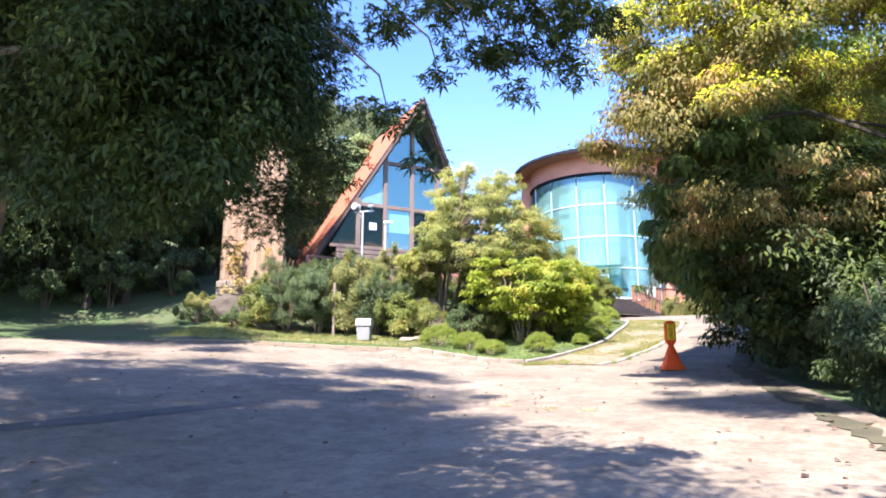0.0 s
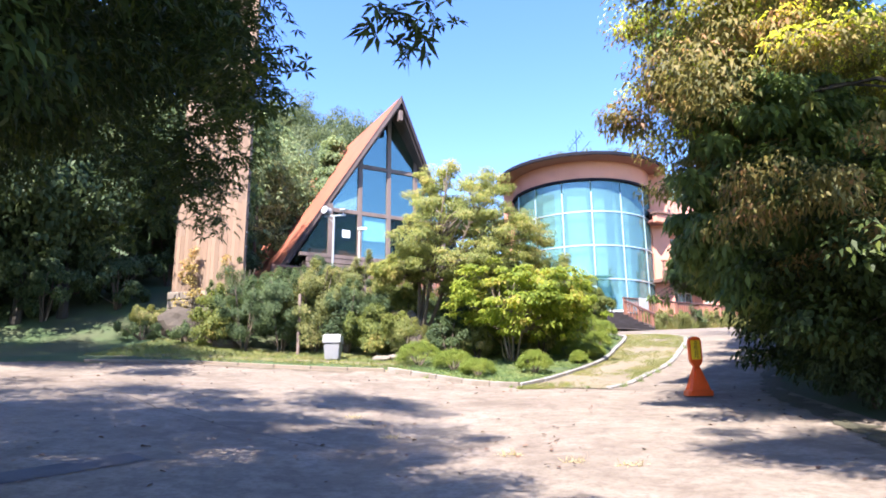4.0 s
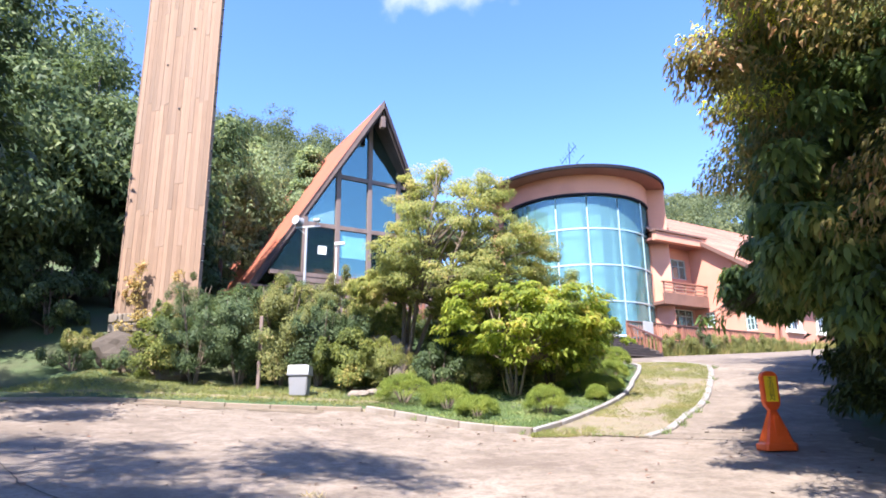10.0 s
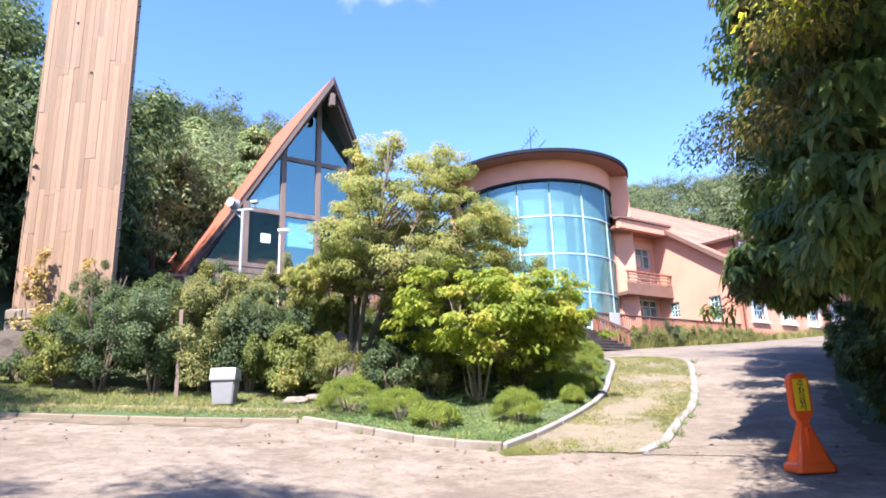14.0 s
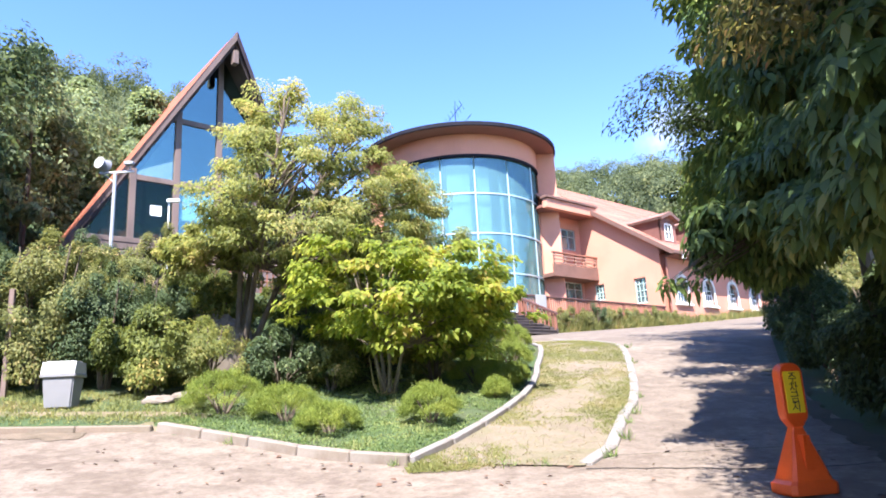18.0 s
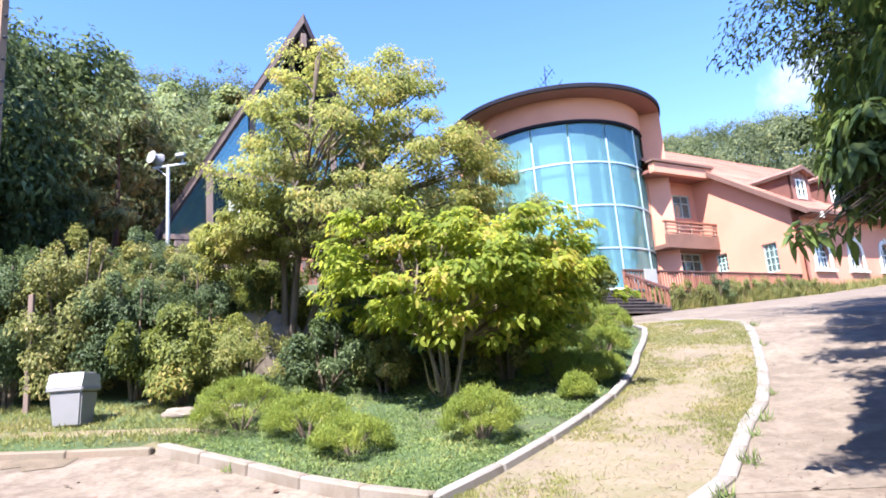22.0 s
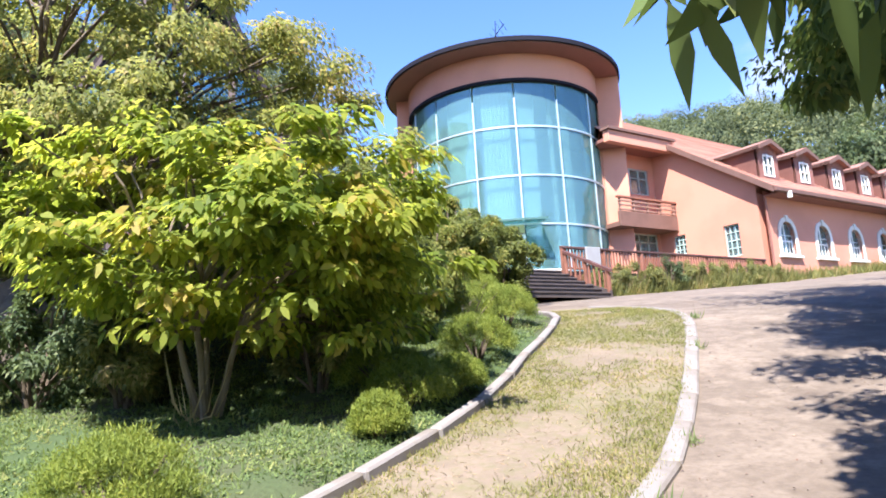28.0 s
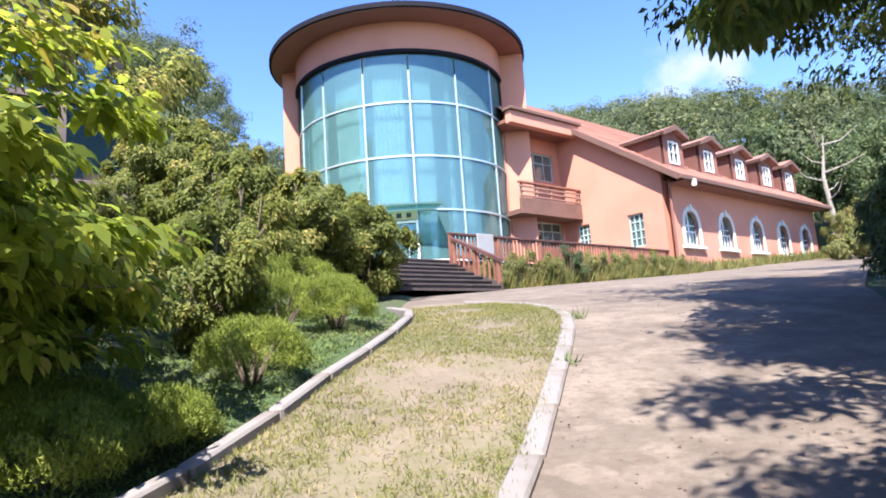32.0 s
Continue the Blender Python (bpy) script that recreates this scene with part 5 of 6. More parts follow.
for _ in range(95):
    x = rm.uniform(-3.0, -0.25)
    cl.append((x, rm.uniform(-5.6, -5.1), rm.uniform(0.35 + 0.28 * max(-3.0, x), 3.2), 0.38, 0.3, 0.32))
cl += crown_clumps(110, (-3.6, -3.2, 2.9), (2.9, 2.2, 2.7), 0.42, 12, 0.45, 0.3, 0.7)
cl = [c for c in cl if c[0] + 0.75 * c[3] < -0.15 - 0.66 * max(0.0, c[1] + 4.5) and not (c[0] > -1.6 and c[1] < -6.6) and (c[1] < -4.6 or c[2] - c[5] > 0.3 + 0.1 * abs(c[0]))]
# bounds that trim the canopy to fit the camera's view: eye, headings in degrees, least slope upwards at each
VIEW_BOUNDS = (
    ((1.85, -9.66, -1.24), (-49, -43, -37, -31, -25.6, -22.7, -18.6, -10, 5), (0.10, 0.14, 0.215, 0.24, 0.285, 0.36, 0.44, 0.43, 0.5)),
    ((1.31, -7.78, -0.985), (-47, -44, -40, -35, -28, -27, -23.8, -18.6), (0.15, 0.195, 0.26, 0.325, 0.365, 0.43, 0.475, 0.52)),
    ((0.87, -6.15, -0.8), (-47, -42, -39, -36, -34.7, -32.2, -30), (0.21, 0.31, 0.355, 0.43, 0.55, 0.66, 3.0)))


def clears_view(c):
    for (x, y, z), way, low in VIEW_BOUNDS:
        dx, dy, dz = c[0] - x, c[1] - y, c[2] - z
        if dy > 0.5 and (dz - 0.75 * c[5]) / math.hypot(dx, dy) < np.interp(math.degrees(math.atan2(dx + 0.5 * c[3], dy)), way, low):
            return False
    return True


cl = [c for c in cl if clears_view(c)]
tips = []
for _ in range(44):
    x = rm.uniform(0.05, 2.1)
    low = 0.3 if x < 0.7 else (1.35 if x < 0.85 else (0.85 if x < 1.75 else 1.3))
    tips.append((x, rm.uniform(-5.6, -5.0), low + (1.75 - low) * rm.random() ** 0.8, 0.2, 0.2, 0.13))
for _ in range(110):
    y, out = rm.uniform(-4.5, -1.7), rm.random()
    tips.append((-0.3 - 0.66 * (y + 4.5) - 1.2 * out, y, rm.uniform(0.5, 3.0), 0.24, 0.24, 0.2))
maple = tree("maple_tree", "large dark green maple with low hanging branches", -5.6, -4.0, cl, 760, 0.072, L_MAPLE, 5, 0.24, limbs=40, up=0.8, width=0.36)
mz = maple.matrix_basis.translation
leaf_cloud("hanging_spray", [(c[0] - mz.x, c[1] - mz.y, c[2] - mz.z, *c[3:]) for c in tips], 46, 0.075, L_MAPLE, 15, maple, lobes=5, up=1.0)
for c in tips[:44:3]:
    e = Vector(c[:3]) - mz
    tw = tube([e + Vector((-0.5, 0.0, 0.75)), e + Vector((-0.1, 0.05, 0.35)), e], [0.012, 0.008, 0.004], 5)
    part("twig", tw, BARK, maple)
# trees on the drive's outer side
def trimmed_to_view(cl):
    """Trims the boughs to fit the camera's view along the drive."""
    return [c for c in cl if c[0] - c[3] * 0.8 - 0.75 * abs(math.sin(41 * c[1] + 67 * c[2])) > max(0.43 + 0.12 * (c[1] + 4.74), 0.24 * (c[1] + 2.54), 0.46 + 0.31 * (c[1] - 0.92))]


def umbrella(cl):
    """A crown whose lower tiers stand back under the upper ones."""
    return [c for c in cl if c[2] > 5.2 or (c[2] > 2.5 or c[0] > 3.3) and c[1] > -1.2 + 0.66 * (5.2 - c[2])]


cl = trimmed_to_view(umbrella(crown_clumps(400, (5.2, 2.6, 3.8), (3.9, 3.8, 4.2), 0.58, 21, 0.5, 0.9, 0.3)))
cl += [(1.75, 2.2, 3.1, 0.35, 0.35, 0.16), (2.0, 2.3, 3.0, 0.4, 0.4, 0.2)]
layered = tree("roadside_tree", "broad roadside tree with rusty leaves and fresh tops coloured as sunlit", 6.9, 2.2, cl, 360, 0.085, L_RIGHT, 6, 0.2, bark=WOOD_BARK, limbs=9, up=0.8, droop=0.45, group="trees along the drive")
lz = layered.matrix_basis.translation
# brighter leaves on the upper boughs' tops; sunlight is partly put into their colour
leaf_cloud("fresh_growth", [(c[0] - lz.x, c[1] - lz.y, c[2] - lz.z + 0.75 * c[5], 0.95 * c[3], 0.95 * c[4], 0.5 * c[5]) for k, c in enumerate(cl) if c[2] > 2.9 + 0.5 * (k % 4)], 240, 0.085, L_SUNLIT_FRESH, 27, layered, up=1.0, droop=0.35, label="fresh yellow-green growth, coloured as if sunlit")
# Lower boughs split off as a tree; dark leaves stand in for shade.
cl = [c for c in umbrella(crown_clumps(190, (5.6, 4.0, 1.3), (3.4, 3.2, 1.9), 0.6, 22, 0.2, -0.6, 0.5)) if c[0] - 0.8 * c[3] > max(0.3 + 0.30 * (c[1] + 4.2) + 0.35 * max(0.0, 1.2 - c[2]), 0.45 + 0.34 * (c[1] - 0.92), 3.2)]
tree("roadside_tree", "low tree under the broad crown, leaves darkened for shade", 7.8, 3.6, cl, 300, 0.12, L_MAPLE, 26, 0.14, limbs=12, up=0.8, group="trees along the drive")
# crown out of view, added to shade the right side of the lot
cl = crown_clumps(64, (2.9, -3.7, 5.3), (1.5, 1.5, 0.5), 0.5, 24, 0.1, 4.7, 0.35)
tree("roadside_tree", "unseen leaning tree, added to shade the lot's edge", 9.2, -6.4, cl, 360, 0.085, L_MAPLE, 28, 0.16, limbs=24, up=0.8, group="trees along the drive", lean=(-2.0, 1.0))
# camera sight lines that the next crown is trimmed to fit: place, sideways slope, lowest and highest slope upwards
SIGHT = (
    (0.43, -4.74, -0.58, 0.215, 0.15, 0.75),
    (0.0, -2.54, -0.27, 0.19, 0.14, 0.7), (-0.14, -1.15, -0.1, 0.3, 0.15, 0.74), (0.1, 0.3, 0.03, 0.345, 0.16, 0.85), (0.33, 0.92, 0.08, 0.345, 0.155, 0.9), (0.5, 1.52, 0.13, 0.345, 0.16, 0.8),
    (0.71, 2.06, 0.2, 0.35, 0.17, 0.76), (0.87, 2.58, 0.23, 0.345, 0.185, 0.74), (1.12, 3.17, 0.25, 0.335, 0.2, 0.73), (1.33, 3.87, 0.27, 0.315, 0.225, 0.72), (1.55, 4.57, 0.32, 0.31, 0.255, 0.71),
    (2.27, 6.58, 0.48, 0.37, 0.30, 0.70), (2.8, 7.95, 0.57, 0.37, 0.31, 0.70), (3.26, 9.3, 0.68, 0.34, 0.31, 0.68))


def leaves_view_open(c):
    for x, y, z, side, low, high in SIGHT:
        dx, dy, dz = c[0] - x, c[1] - y, c[2] - z
        d = math.hypot(dx, dy)
        if dy < 0.3 or (dz - c[5]) / d > high or dx - c[3] > (0.5 if 2 < y < 5 else 0.72) * dy:
            continue
        ragged = abs(math.sin(53 * c[0] + 71 * c[1] + 37 * c[2]))
        sunk = 0.04 + 1.2 * max(0.0, dx / dy - side - 0.12) if y < 1 else 0.0
        if dx - 0.9 * c[3] - 0.08 < (side + 0.05 * ragged) * dy or dz - c[5] < (low + 0.05 * ragged - sunk) * d:
            return False
    return True


def shade_beside_drive(c):
    """True where the clump's shade falls beside the sunny half of the drive."""
    h = c[2] + 0.6
    x, y = c[0] + 0.133 * h, c[1] + 0.715 * h
    reach = 0.16 + 0.55 * c[3]
    if x < 6.7 and (abs(y - 15.2 + 0.55 * (x - 6.0)) < reach or (x < 5.7 and abs(y - 13.85 + 0.26 * (x - 5.2)) < reach) or (x < 4.9 and abs(y - 12.3) < reach)):
        return False
    return y < 9.0 or x - 0.6 * c[3] > polyline_x(K_OUT, y) + (0.1 if y < 11.2 else min(0.6, 0.35 + 0.1 * (y - 9.0)))


cl = [c for c in crown_clumps(330, (6.2, 9.2, 4.9), (3.8, 3.6, 4.2), 0.55, 31, 0.4, 1.3, 0.5) + crown_clumps(330, (4.2, 5.8, 3.2), (3.0, 2.5, 2.6), 0.42, 32, 0.3, 0.9, 0.5) if c[0] - 0.9 * c[3] > 0.5 + 0.145 * (c[1] + 4.74) and leaves_view_open(c) and shade_beside_drive(c)]
cl += [c for c in crown_clumps(150, (8.0, 13.0, 5.4), (3.4, 2.8, 2.4), 0.6, 33, 0.15, 2.4, 0.5) if leaves_view_open(c) and shade_beside_drive(c)]
cl += [c for c in crown_clumps(120, (3.9, 7.5, 2.2), (1.5, 1.3, 1.25), 0.3, 34, 0.1, 1.0, 0.5) if leaves_view_open(c)]
cl += [c for c in crown_clumps(320, (3.5, 4.9, 1.5), (1.6, 1.6, 1.2), 0.3, 37, 0.1, -0.1, 0.5) if c[0] - 0.9 * c[3] > 0.5 + 0.145 * (c[1] + 4.74) and leaves_view_open(c)]
# boughs added above the camera's view to shade the drive
cl += [c for c in crown_clumps(90, (3.0, 5.7, 5.9), (1.5, 1.5, 0.7), 0.45, 36, 0.1, 4.8, 0.5) if c[0] - 0.9 * c[3] > 0.5 + 0.145 * (c[1] + 4.74) and leaves_view_open(c) and shade_beside_drive(c)]
cl += [c for c in crown_clumps(150, (7.9, 15.6, 4.2), (2.8, 1.9, 1.1), 0.5, 35, 0.1, 3.1, 0.5) if leaves_view_open(c) and shade_beside_drive(c)]
cl += crown_clumps(70, (3.95, 7.95, 1.65), (0.8, 0.6, 0.42), 0.22, 38, 0.1, 1.15, 0.6)
# more unseen high boughs, added for their shade on the drive
cl += [c for c in crown_clumps(110, (3.4, 6.7, 5.1), (1.2, 1.3, 0.5), 0.36, 39, 0.1, 4.4, 0.5) if leaves_view_open(c) and shade_beside_drive(c)]
near_spray = [(2.57, 7.64, 1.09, 0.08, 0.08, 0.04), (2.69, 7.62, 1.07, 0.09, 0.09, 0.04), (2.63, 7.6, 1.15, 0.1, 0.1, 0.05), (2.75, 7.58, 1.13, 0.1, 0.1, 0.05), (2.88, 7.6, 1.05, 0.1, 0.1, 0.06), (2.92, 7.56, 1.12, 0.12, 0.1, 0.06), (3.0, 7.6, 1.2, 0.14, 0.12, 0.07), (3.15, 7.6, 1.3, 0.16, 0.14, 0.08)]
broad_leaf = leafy("dark_broad_leaf", (0.035, 0.07, 0.016), (0.085, 0.135, 0.028), (0.16, 0.18, 0.045), 0.3)
big = tree("roadside_tree", "broad roadside tree with large dark green leaves", 7.3, 9.8, cl, 240, 0.14, broad_leaf, 7, 0.2, limbs=36, up=0.9, group="trees along the drive", droop=0.5, fine=True)
bz = big.matrix_basis.translation
tagged(leaf_cloud("leaf_spray", [(c[0] - bz.x, c[1] - bz.y, c[2] - bz.z, *c[3:]) for c in near_spray], 9, 0.11, broad_leaf, 71, big, up=0.3, droop=0.55, fine=True, width=0.42), kind="stuff")
for c in near_spray:
    e = Vector(c[:3]) - bz
    tw = tube([e + Vector((0.9, 0.0, 0.5)), e + Vector((0.35, 0.02, 0.22)), e], [0.009, 0.007, 0.004], 5)
    part("twig", tw, BARK, big)
cl = crown_clumps(130, (9.4, 15.8, 6.9), (3.6, 3.6, 2.6), 0.75, 41, 0.4, 4.0)
tree("roadside_tree", "broad roadside tree with dark green leaves", 10.6, 16.4, cl, 260, 0.14, L_MAPLE, 8, 0.2, limbs=30, group="trees along the drive")
# beyond the camera's view; added for its shade along the drive
cl = crown_clumps(60, (14.5, 21.5, 7.5), (3.6, 3.6, 3.0), 0.9, 42, 0.4, 4.2)
tree("roadside_tree", "broad roadside tree with dark green leaves", 15.2, 21.5, cl, 220, 0.18, L_MAPLE, 9, 0.2, limbs=24, group="trees along the drive")
# two trees out of view, added for the shade they cast on the lot
for i, (x, y, cx, cy, rx) in enumerate(((3.8, -14.0, -0.6, -12.2, 3.6), (-8.5, -12.5, -3.6, -9.9, 4.9))):
    cl = crown_clumps(120 + 80 * i, (cx, cy, 5.6), (rx, 3.2, 2.2), 0.9, 43 + i, 0.3, 3.6)
    tree("roadside_tree", "unseen broad tree, added to shade the lot's near edge", x, y, cl, 300, 0.15, L_MAPLE, 10 + i, 0.22, limbs=24, group="trees along the drive")
# never in view; added to cast dappled shade on the left of the lot
cl = crown_clumps(84, (-7.4, -5.4, 8.8), (5.0, 4.0, 3.5), 0.75, 47, 0.2, 5.0, 0.5)
tree("roadside_tree", "unseen tall open-crowned tree, added for its dappled shade", -10.2, -6.8, cl, 300, 0.16, L_MAPLE, 17, 0.24, limbs=30, group="trees along the drive", lean=(1.6, 0.8))
# out of view; added to shade the verge and the lawn behind it
cl = crown_clumps(98, (-14.0, 4.0, 6.4), (4.6, 3.4, 2.5), 0.85, 49, 0.3, 4.5, 0.5)
tree("roadside_tree", "unseen broad tree, added to shade the verge of the lot", -16.3, 5.4, cl, 300, 0.17, L_MAPLE, 19, 0.24, limbs=30, group="trees along the drive", lean=(2.2, -0.4))
# yellow-green tree and bright green small tree on the bank
cl = crown_clumps(275, (-3.0, 13.9, 4.2), (2.9, 2.2, 2.1), 0.36, 51, 0.4, 2.75, 0.42)
ry = random.Random(52)
cl += [(x + ry.uniform(-0.4, 0.4), y + ry.uniform(-0.4, 0.4), z + ry.uniform(-0.3, 0.3), 0.27, 0.27, 0.16) for _ in range(5) for x, y, z in ((-3.6, 13.8, 6.4), (-3.2, 13.9, 6.7), (-2.2, 14.0, 6.2), (-1.6, 14.2, 6.0), (-1.0, 14.8, 4.9), (-0.5, 15.2, 4.6), (-0.1, 15.3, 4.2), (-0.6, 15.0, 3.8), (0.2, 15.4, 3.6), (-5.3, 13.6, 3.1), (-5.2, 13.5, 2.8))]
cl += crown_clumps(44, (-4.9, 13.5, 3.3), (1.0, 0.9, 0.55), 0.24, 53, 0.3, 2.5, 0.45) + crown_clumps(26, (-2.2, 13.4, 2.7), (1.6, 0.8, 0.35), 0.22, 54, 0.3, 2.3, 0.4)
cl = [c for c in cl if c[0] - 0.5 * c[3] > -4.85 or c[2] < 3.6]
tree("yellow_green_tree", "many-stemmed tree with fine yellow-green leaves", -4.3, 14.2, cl, 215, 0.072, L_YELLOW, 12, 0.14, stems=4, limbs=150, width=0.5, up=0.9, lean=(1.3, -0.3), droop=0.35)
cl = crown_clumps(230, (-0.85, 12.9, 1.95), (2.15, 1.9, 1.15), 0.25, 61, 0.55, 0.95, 0.36)
cl += [c for c in crown_clumps(46, (-0.5, 12.8, 1.25), (1.9, 1.6, 0.6), 0.3, 63, 0.55, 0.72, 0.4) if math.hypot(c[0] + 0.95, c[1] - 12.6) > 0.65]
cl += crown_clumps(26, (0.3, 12.95, 1.35), (0.85, 0.7, 0.55), 0.27, 64, 0.4, 0.8, 0.4) + crown_clumps(26, (0.35, 14.0, 1.4), (0.9, 0.85, 0.6), 0.26, 65, 0.35, 0.8, 0.4)
cl += crown_clumps(54, (0.4, 12.0, 1.8), (0.75, 0.9, 0.5), 0.25, 67, 0.3, 1.2, 0.36)
tree("bright_green_tree", "low spreading tree with bright green leaves on slender stems", -1.05, 12.85, cl, 72, 0.115, L_BRIGHT, 13, 0.075, stems=4, fine=True, tall=0.6, limbs=90, width=0.48, up=0.95, bark=PALE_BARK, droop=0.2, fork=0.3)
dead = thing("dry_stalks", "clump of dry straw-coloured stalks round the stems", "dry plant", m=pose(-1.12, 12.68, ground_z(-1.12, 12.68)))
leaf_cloud("stalk_tuft", [(0.06 * math.cos(k), 0.06 * math.sin(k) - 0.02, 0.02, 0.12, 0.1, 0.04) for k in range(5)], 7, 0.3, L_STRAW, 62, dead, width=0.08, up=0.0, droop=-1.0)


def shrub(x, y, r, h, leaf, seed, per=260, size=0.06, label="loose green shrub on the bank", name="shrub", n=None, width=0.42, group="shrubs on the bank", up=0.5):
    z0 = ground_z(x, y)
    n = n or max(7, int(21 * r * h))
    cl = crown_clumps(n, (x, y, z0 + h * 0.52), (r * 0.85, r * 0.85, h * 0.44), 0.27 * min(1.0, r), seed, 0.45, z0 + 0.08, 0.75)
    rs = random.Random(seed)
    for _ in range(int(5 + 5 * r * h)):
        a, k = rs.uniform(0, math.tau), rs.random()
        q = rs.uniform(0.09, 0.17)
        cl.append((x + 1.1 * r * k * math.cos(a), y + 1.1 * r * k * math.sin(a), z0 + h * rs.uniform(0.6, 1.22 - 0.45 * k), q, q, q * 1.5))
    return tree(name, label, x, y, cl, per, size, leaf, seed, 0.035 + 0.02 * r, stems=5, limbs=14, width=width, up=up, category="shrub", group=group, fork=0.1)


def mound(x, y, rx, ry, h, seed, label="round clipped evergreen bush", n=2600, size=0.05):
    """A clipped bush: a tight skin of fine leaves over a dark core."""
    z0 = ground_z(x, y)
    root = thing("clipped_bush", label, "bush", "clipped bushes", m=pose(x, y, z0))
    r = np.random.default_rng(seed)
    cl = []
    for _ in range(90):
        d = r.normal(size=3)
        d /= np.linalg.norm(d)
        d[2] = abs(d[2]) * 1.2 - 0.35
        k = 0.9 + 0.14 * r.random()
        cl.append((d[0] * rx * k, d[1] * ry * k, h * 0.42 + d[2] * h * 0.55 * k, 0.11, 0.11, 0.08))
    for k in range(7):
        a = k * 0.9
        bm = tube([(0.03 * math.cos(a), 0.03 * math.sin(a), -0.05), (0.3 * rx * math.cos(a), 0.3 * ry * math.sin(a), h * 0.3), (0.7 * rx * math.cos(a), 0.7 * ry * math.sin(a), h * 0.7)], [0.02, 0.014, 0.005], 5)
        part("stem", bm, BARK, root)
    leaf_cloud("crown", cl, n // 90 * 8, size * 0.6, L_BOX, seed, root, width=0.24, up=0.35, droop=-0.55)
    return root


for i, (x, y, rx, ry, h) in enumerate(((-3.45, 10.75, 0.62, 0.55, 0.72), (-2.4, 10.45, 0.52, 0.48, 0.58), (-1.65, 9.9, 0.42, 0.4, 0.45), (-0.2, 10.2, 0.42, 0.42, 0.62), (0.9, 12.0, 0.19, 0.18, 0.34), (1.0, 12.95, 0.4, 0.42, 0.45), (1.36, 13.5, 0.26, 0.3, 0.38), (0.6, 13.5, 0.5, 0.5, 0.52), (1.46, 14.95, 0.44, 0.44, 0.62), (1.15, 16.9, 0.72, 0.6, 0.82), (1.75, 17.4, 0.45, 0.5, 0.7), (0.9, 18.4, 0.8, 0.8, 0.95))):
    mound(x, y, rx, ry, h, 100 + i)
SHR = ((-11.6, 11.9, 0.8, 0.55), (-13.6, 12.7, 0.8, 0.6), (-12.9, 11.6, 0.8, 0.5), (-10.4, 11.8, 1.0, 1.6), (-9.3, 11.6, 1.1, 2.0), (-8.2, 11.9, 1.2, 2.4), (-7.2, 12.2, 1.2, 2.5), (-6.2, 12.4, 1.1, 2.2), (-5.3, 12.3, 1.0, 1.3), (-4.4, 12.6, 0.9, 1.2), (-9.0, 13.6, 1.3, 2.2), (-7.6, 14.0, 1.4, 2.2), (-6.2, 14.2, 1.3, 1.8), (-5.2, 15.4, 1.3, 1.6), (-10.5, 13.2, 1.0, 2.2), (-8.9, 16.6, 1.2, 1.6), (-6.9, 16.6, 1.4, 1.9))
for i, (x, y, r, h) in enumerate(SHR):
    shrub(x, y, r, h, (L_DEEP if x < -7.5 else L_SHRUB, L_OLIVE, L_DEEP, L_SHRUB, L_YELLOW if i == 9 else (L_DEEP if x < -8.5 else L_OLIVE))[i % 5], 200 + i, 360, (0.054, 0.058, 0.05, 0.07, 0.046)[i % 5], ("loose green shrub on the bank", "olive green shrub on the bank", "dark green shrub on the bank", "broad-leaved shrub on the bank", "fine-leaved yellowing shrub on the bank")[i % 5], width=0.5, up=0.5)
for i, (x, y, r, h) in enumerate(((-2.2, 13.2, 0.7, 0.9), (-3.1, 13.0, 0.8, 1.0), (-0.2, 13.7, 0.7, 0.85), (-2.9, 14.6, 1.0, 1.3), (-1.6, 15.0, 1.0, 1.4), (-0.3, 14.9, 0.9, 1.2), (0.6, 16.2, 0.8, 1.2), (-3.6, 16.5, 1.2, 1.3), (-1.8, 17.2, 1.2, 1.3), (0.2, 18.4, 1.1, 1.6))):
    shrub(x, y, r, h, (L_DEEP if i % 2 else L_OLIVE) if i < 5 else L_SHRUB, 240 + i, 300, 0.07, "loose shaded shrub under the trees" if i < 5 else "olive green shrub behind the clipped bushes")
for i, (x, y, r, h) in enumerate(((0.4, 21.6, 1.5, 2.0), (-0.9, 21.4, 1.5, 2.2), (1.4, 22.8, 1.1, 1.9), (0.0, 23.6, 1.6, 2.4), (-2.4, 22.6, 1.6, 2.4))):
    shrub(x, y, r, h, L_SHRUB, 260 + i, 420, 0.085, "dense yew shrub beside the stairs", up=0.3)
# shrubs added over the pale slope; forest shade is put into their dark leaves
for i, (x, y, r, h) in enumerate(((-15.4, 13.4, 1.5, 2.3), (-16.9, 11.7, 1.6, 2.4), (-18.6, 10.4, 1.8, 2.6), (-20.2, 12.2, 2.0, 3.0), (-17.6, 13.8, 1.8, 3.0), (-21.4, 9.0, 2.0, 2.8), (-23.5, 6.8, 2.0, 2.8), (-19.0, 16.0, 2.0, 3.0), (-16.0, 17.0, 1.8, 2.8), (-22.5, 14.8, 2.2, 3.4), (-18.4, 19.6, 2.2, 3.2), (-22.0, 18.5, 2.2, 3.4), (-25.0, 11.8, 2.2, 3.4), (-26.0, 16.5, 2.4, 3.6), (-15.4, 21.0, 1.9, 2.8), (-19.5, 23.5, 2.2, 3.2), (-28.0, 9.0, 2.4, 3.4), (-26.5, 20.5, 2.4, 3.4))):
    shrub(x, y, r, h, L_DEEP, 360 + i, 300, 0.12, "filler undergrowth by the wood, leaves darkened for shade", n=26, group="undergrowth at the wood's edge")
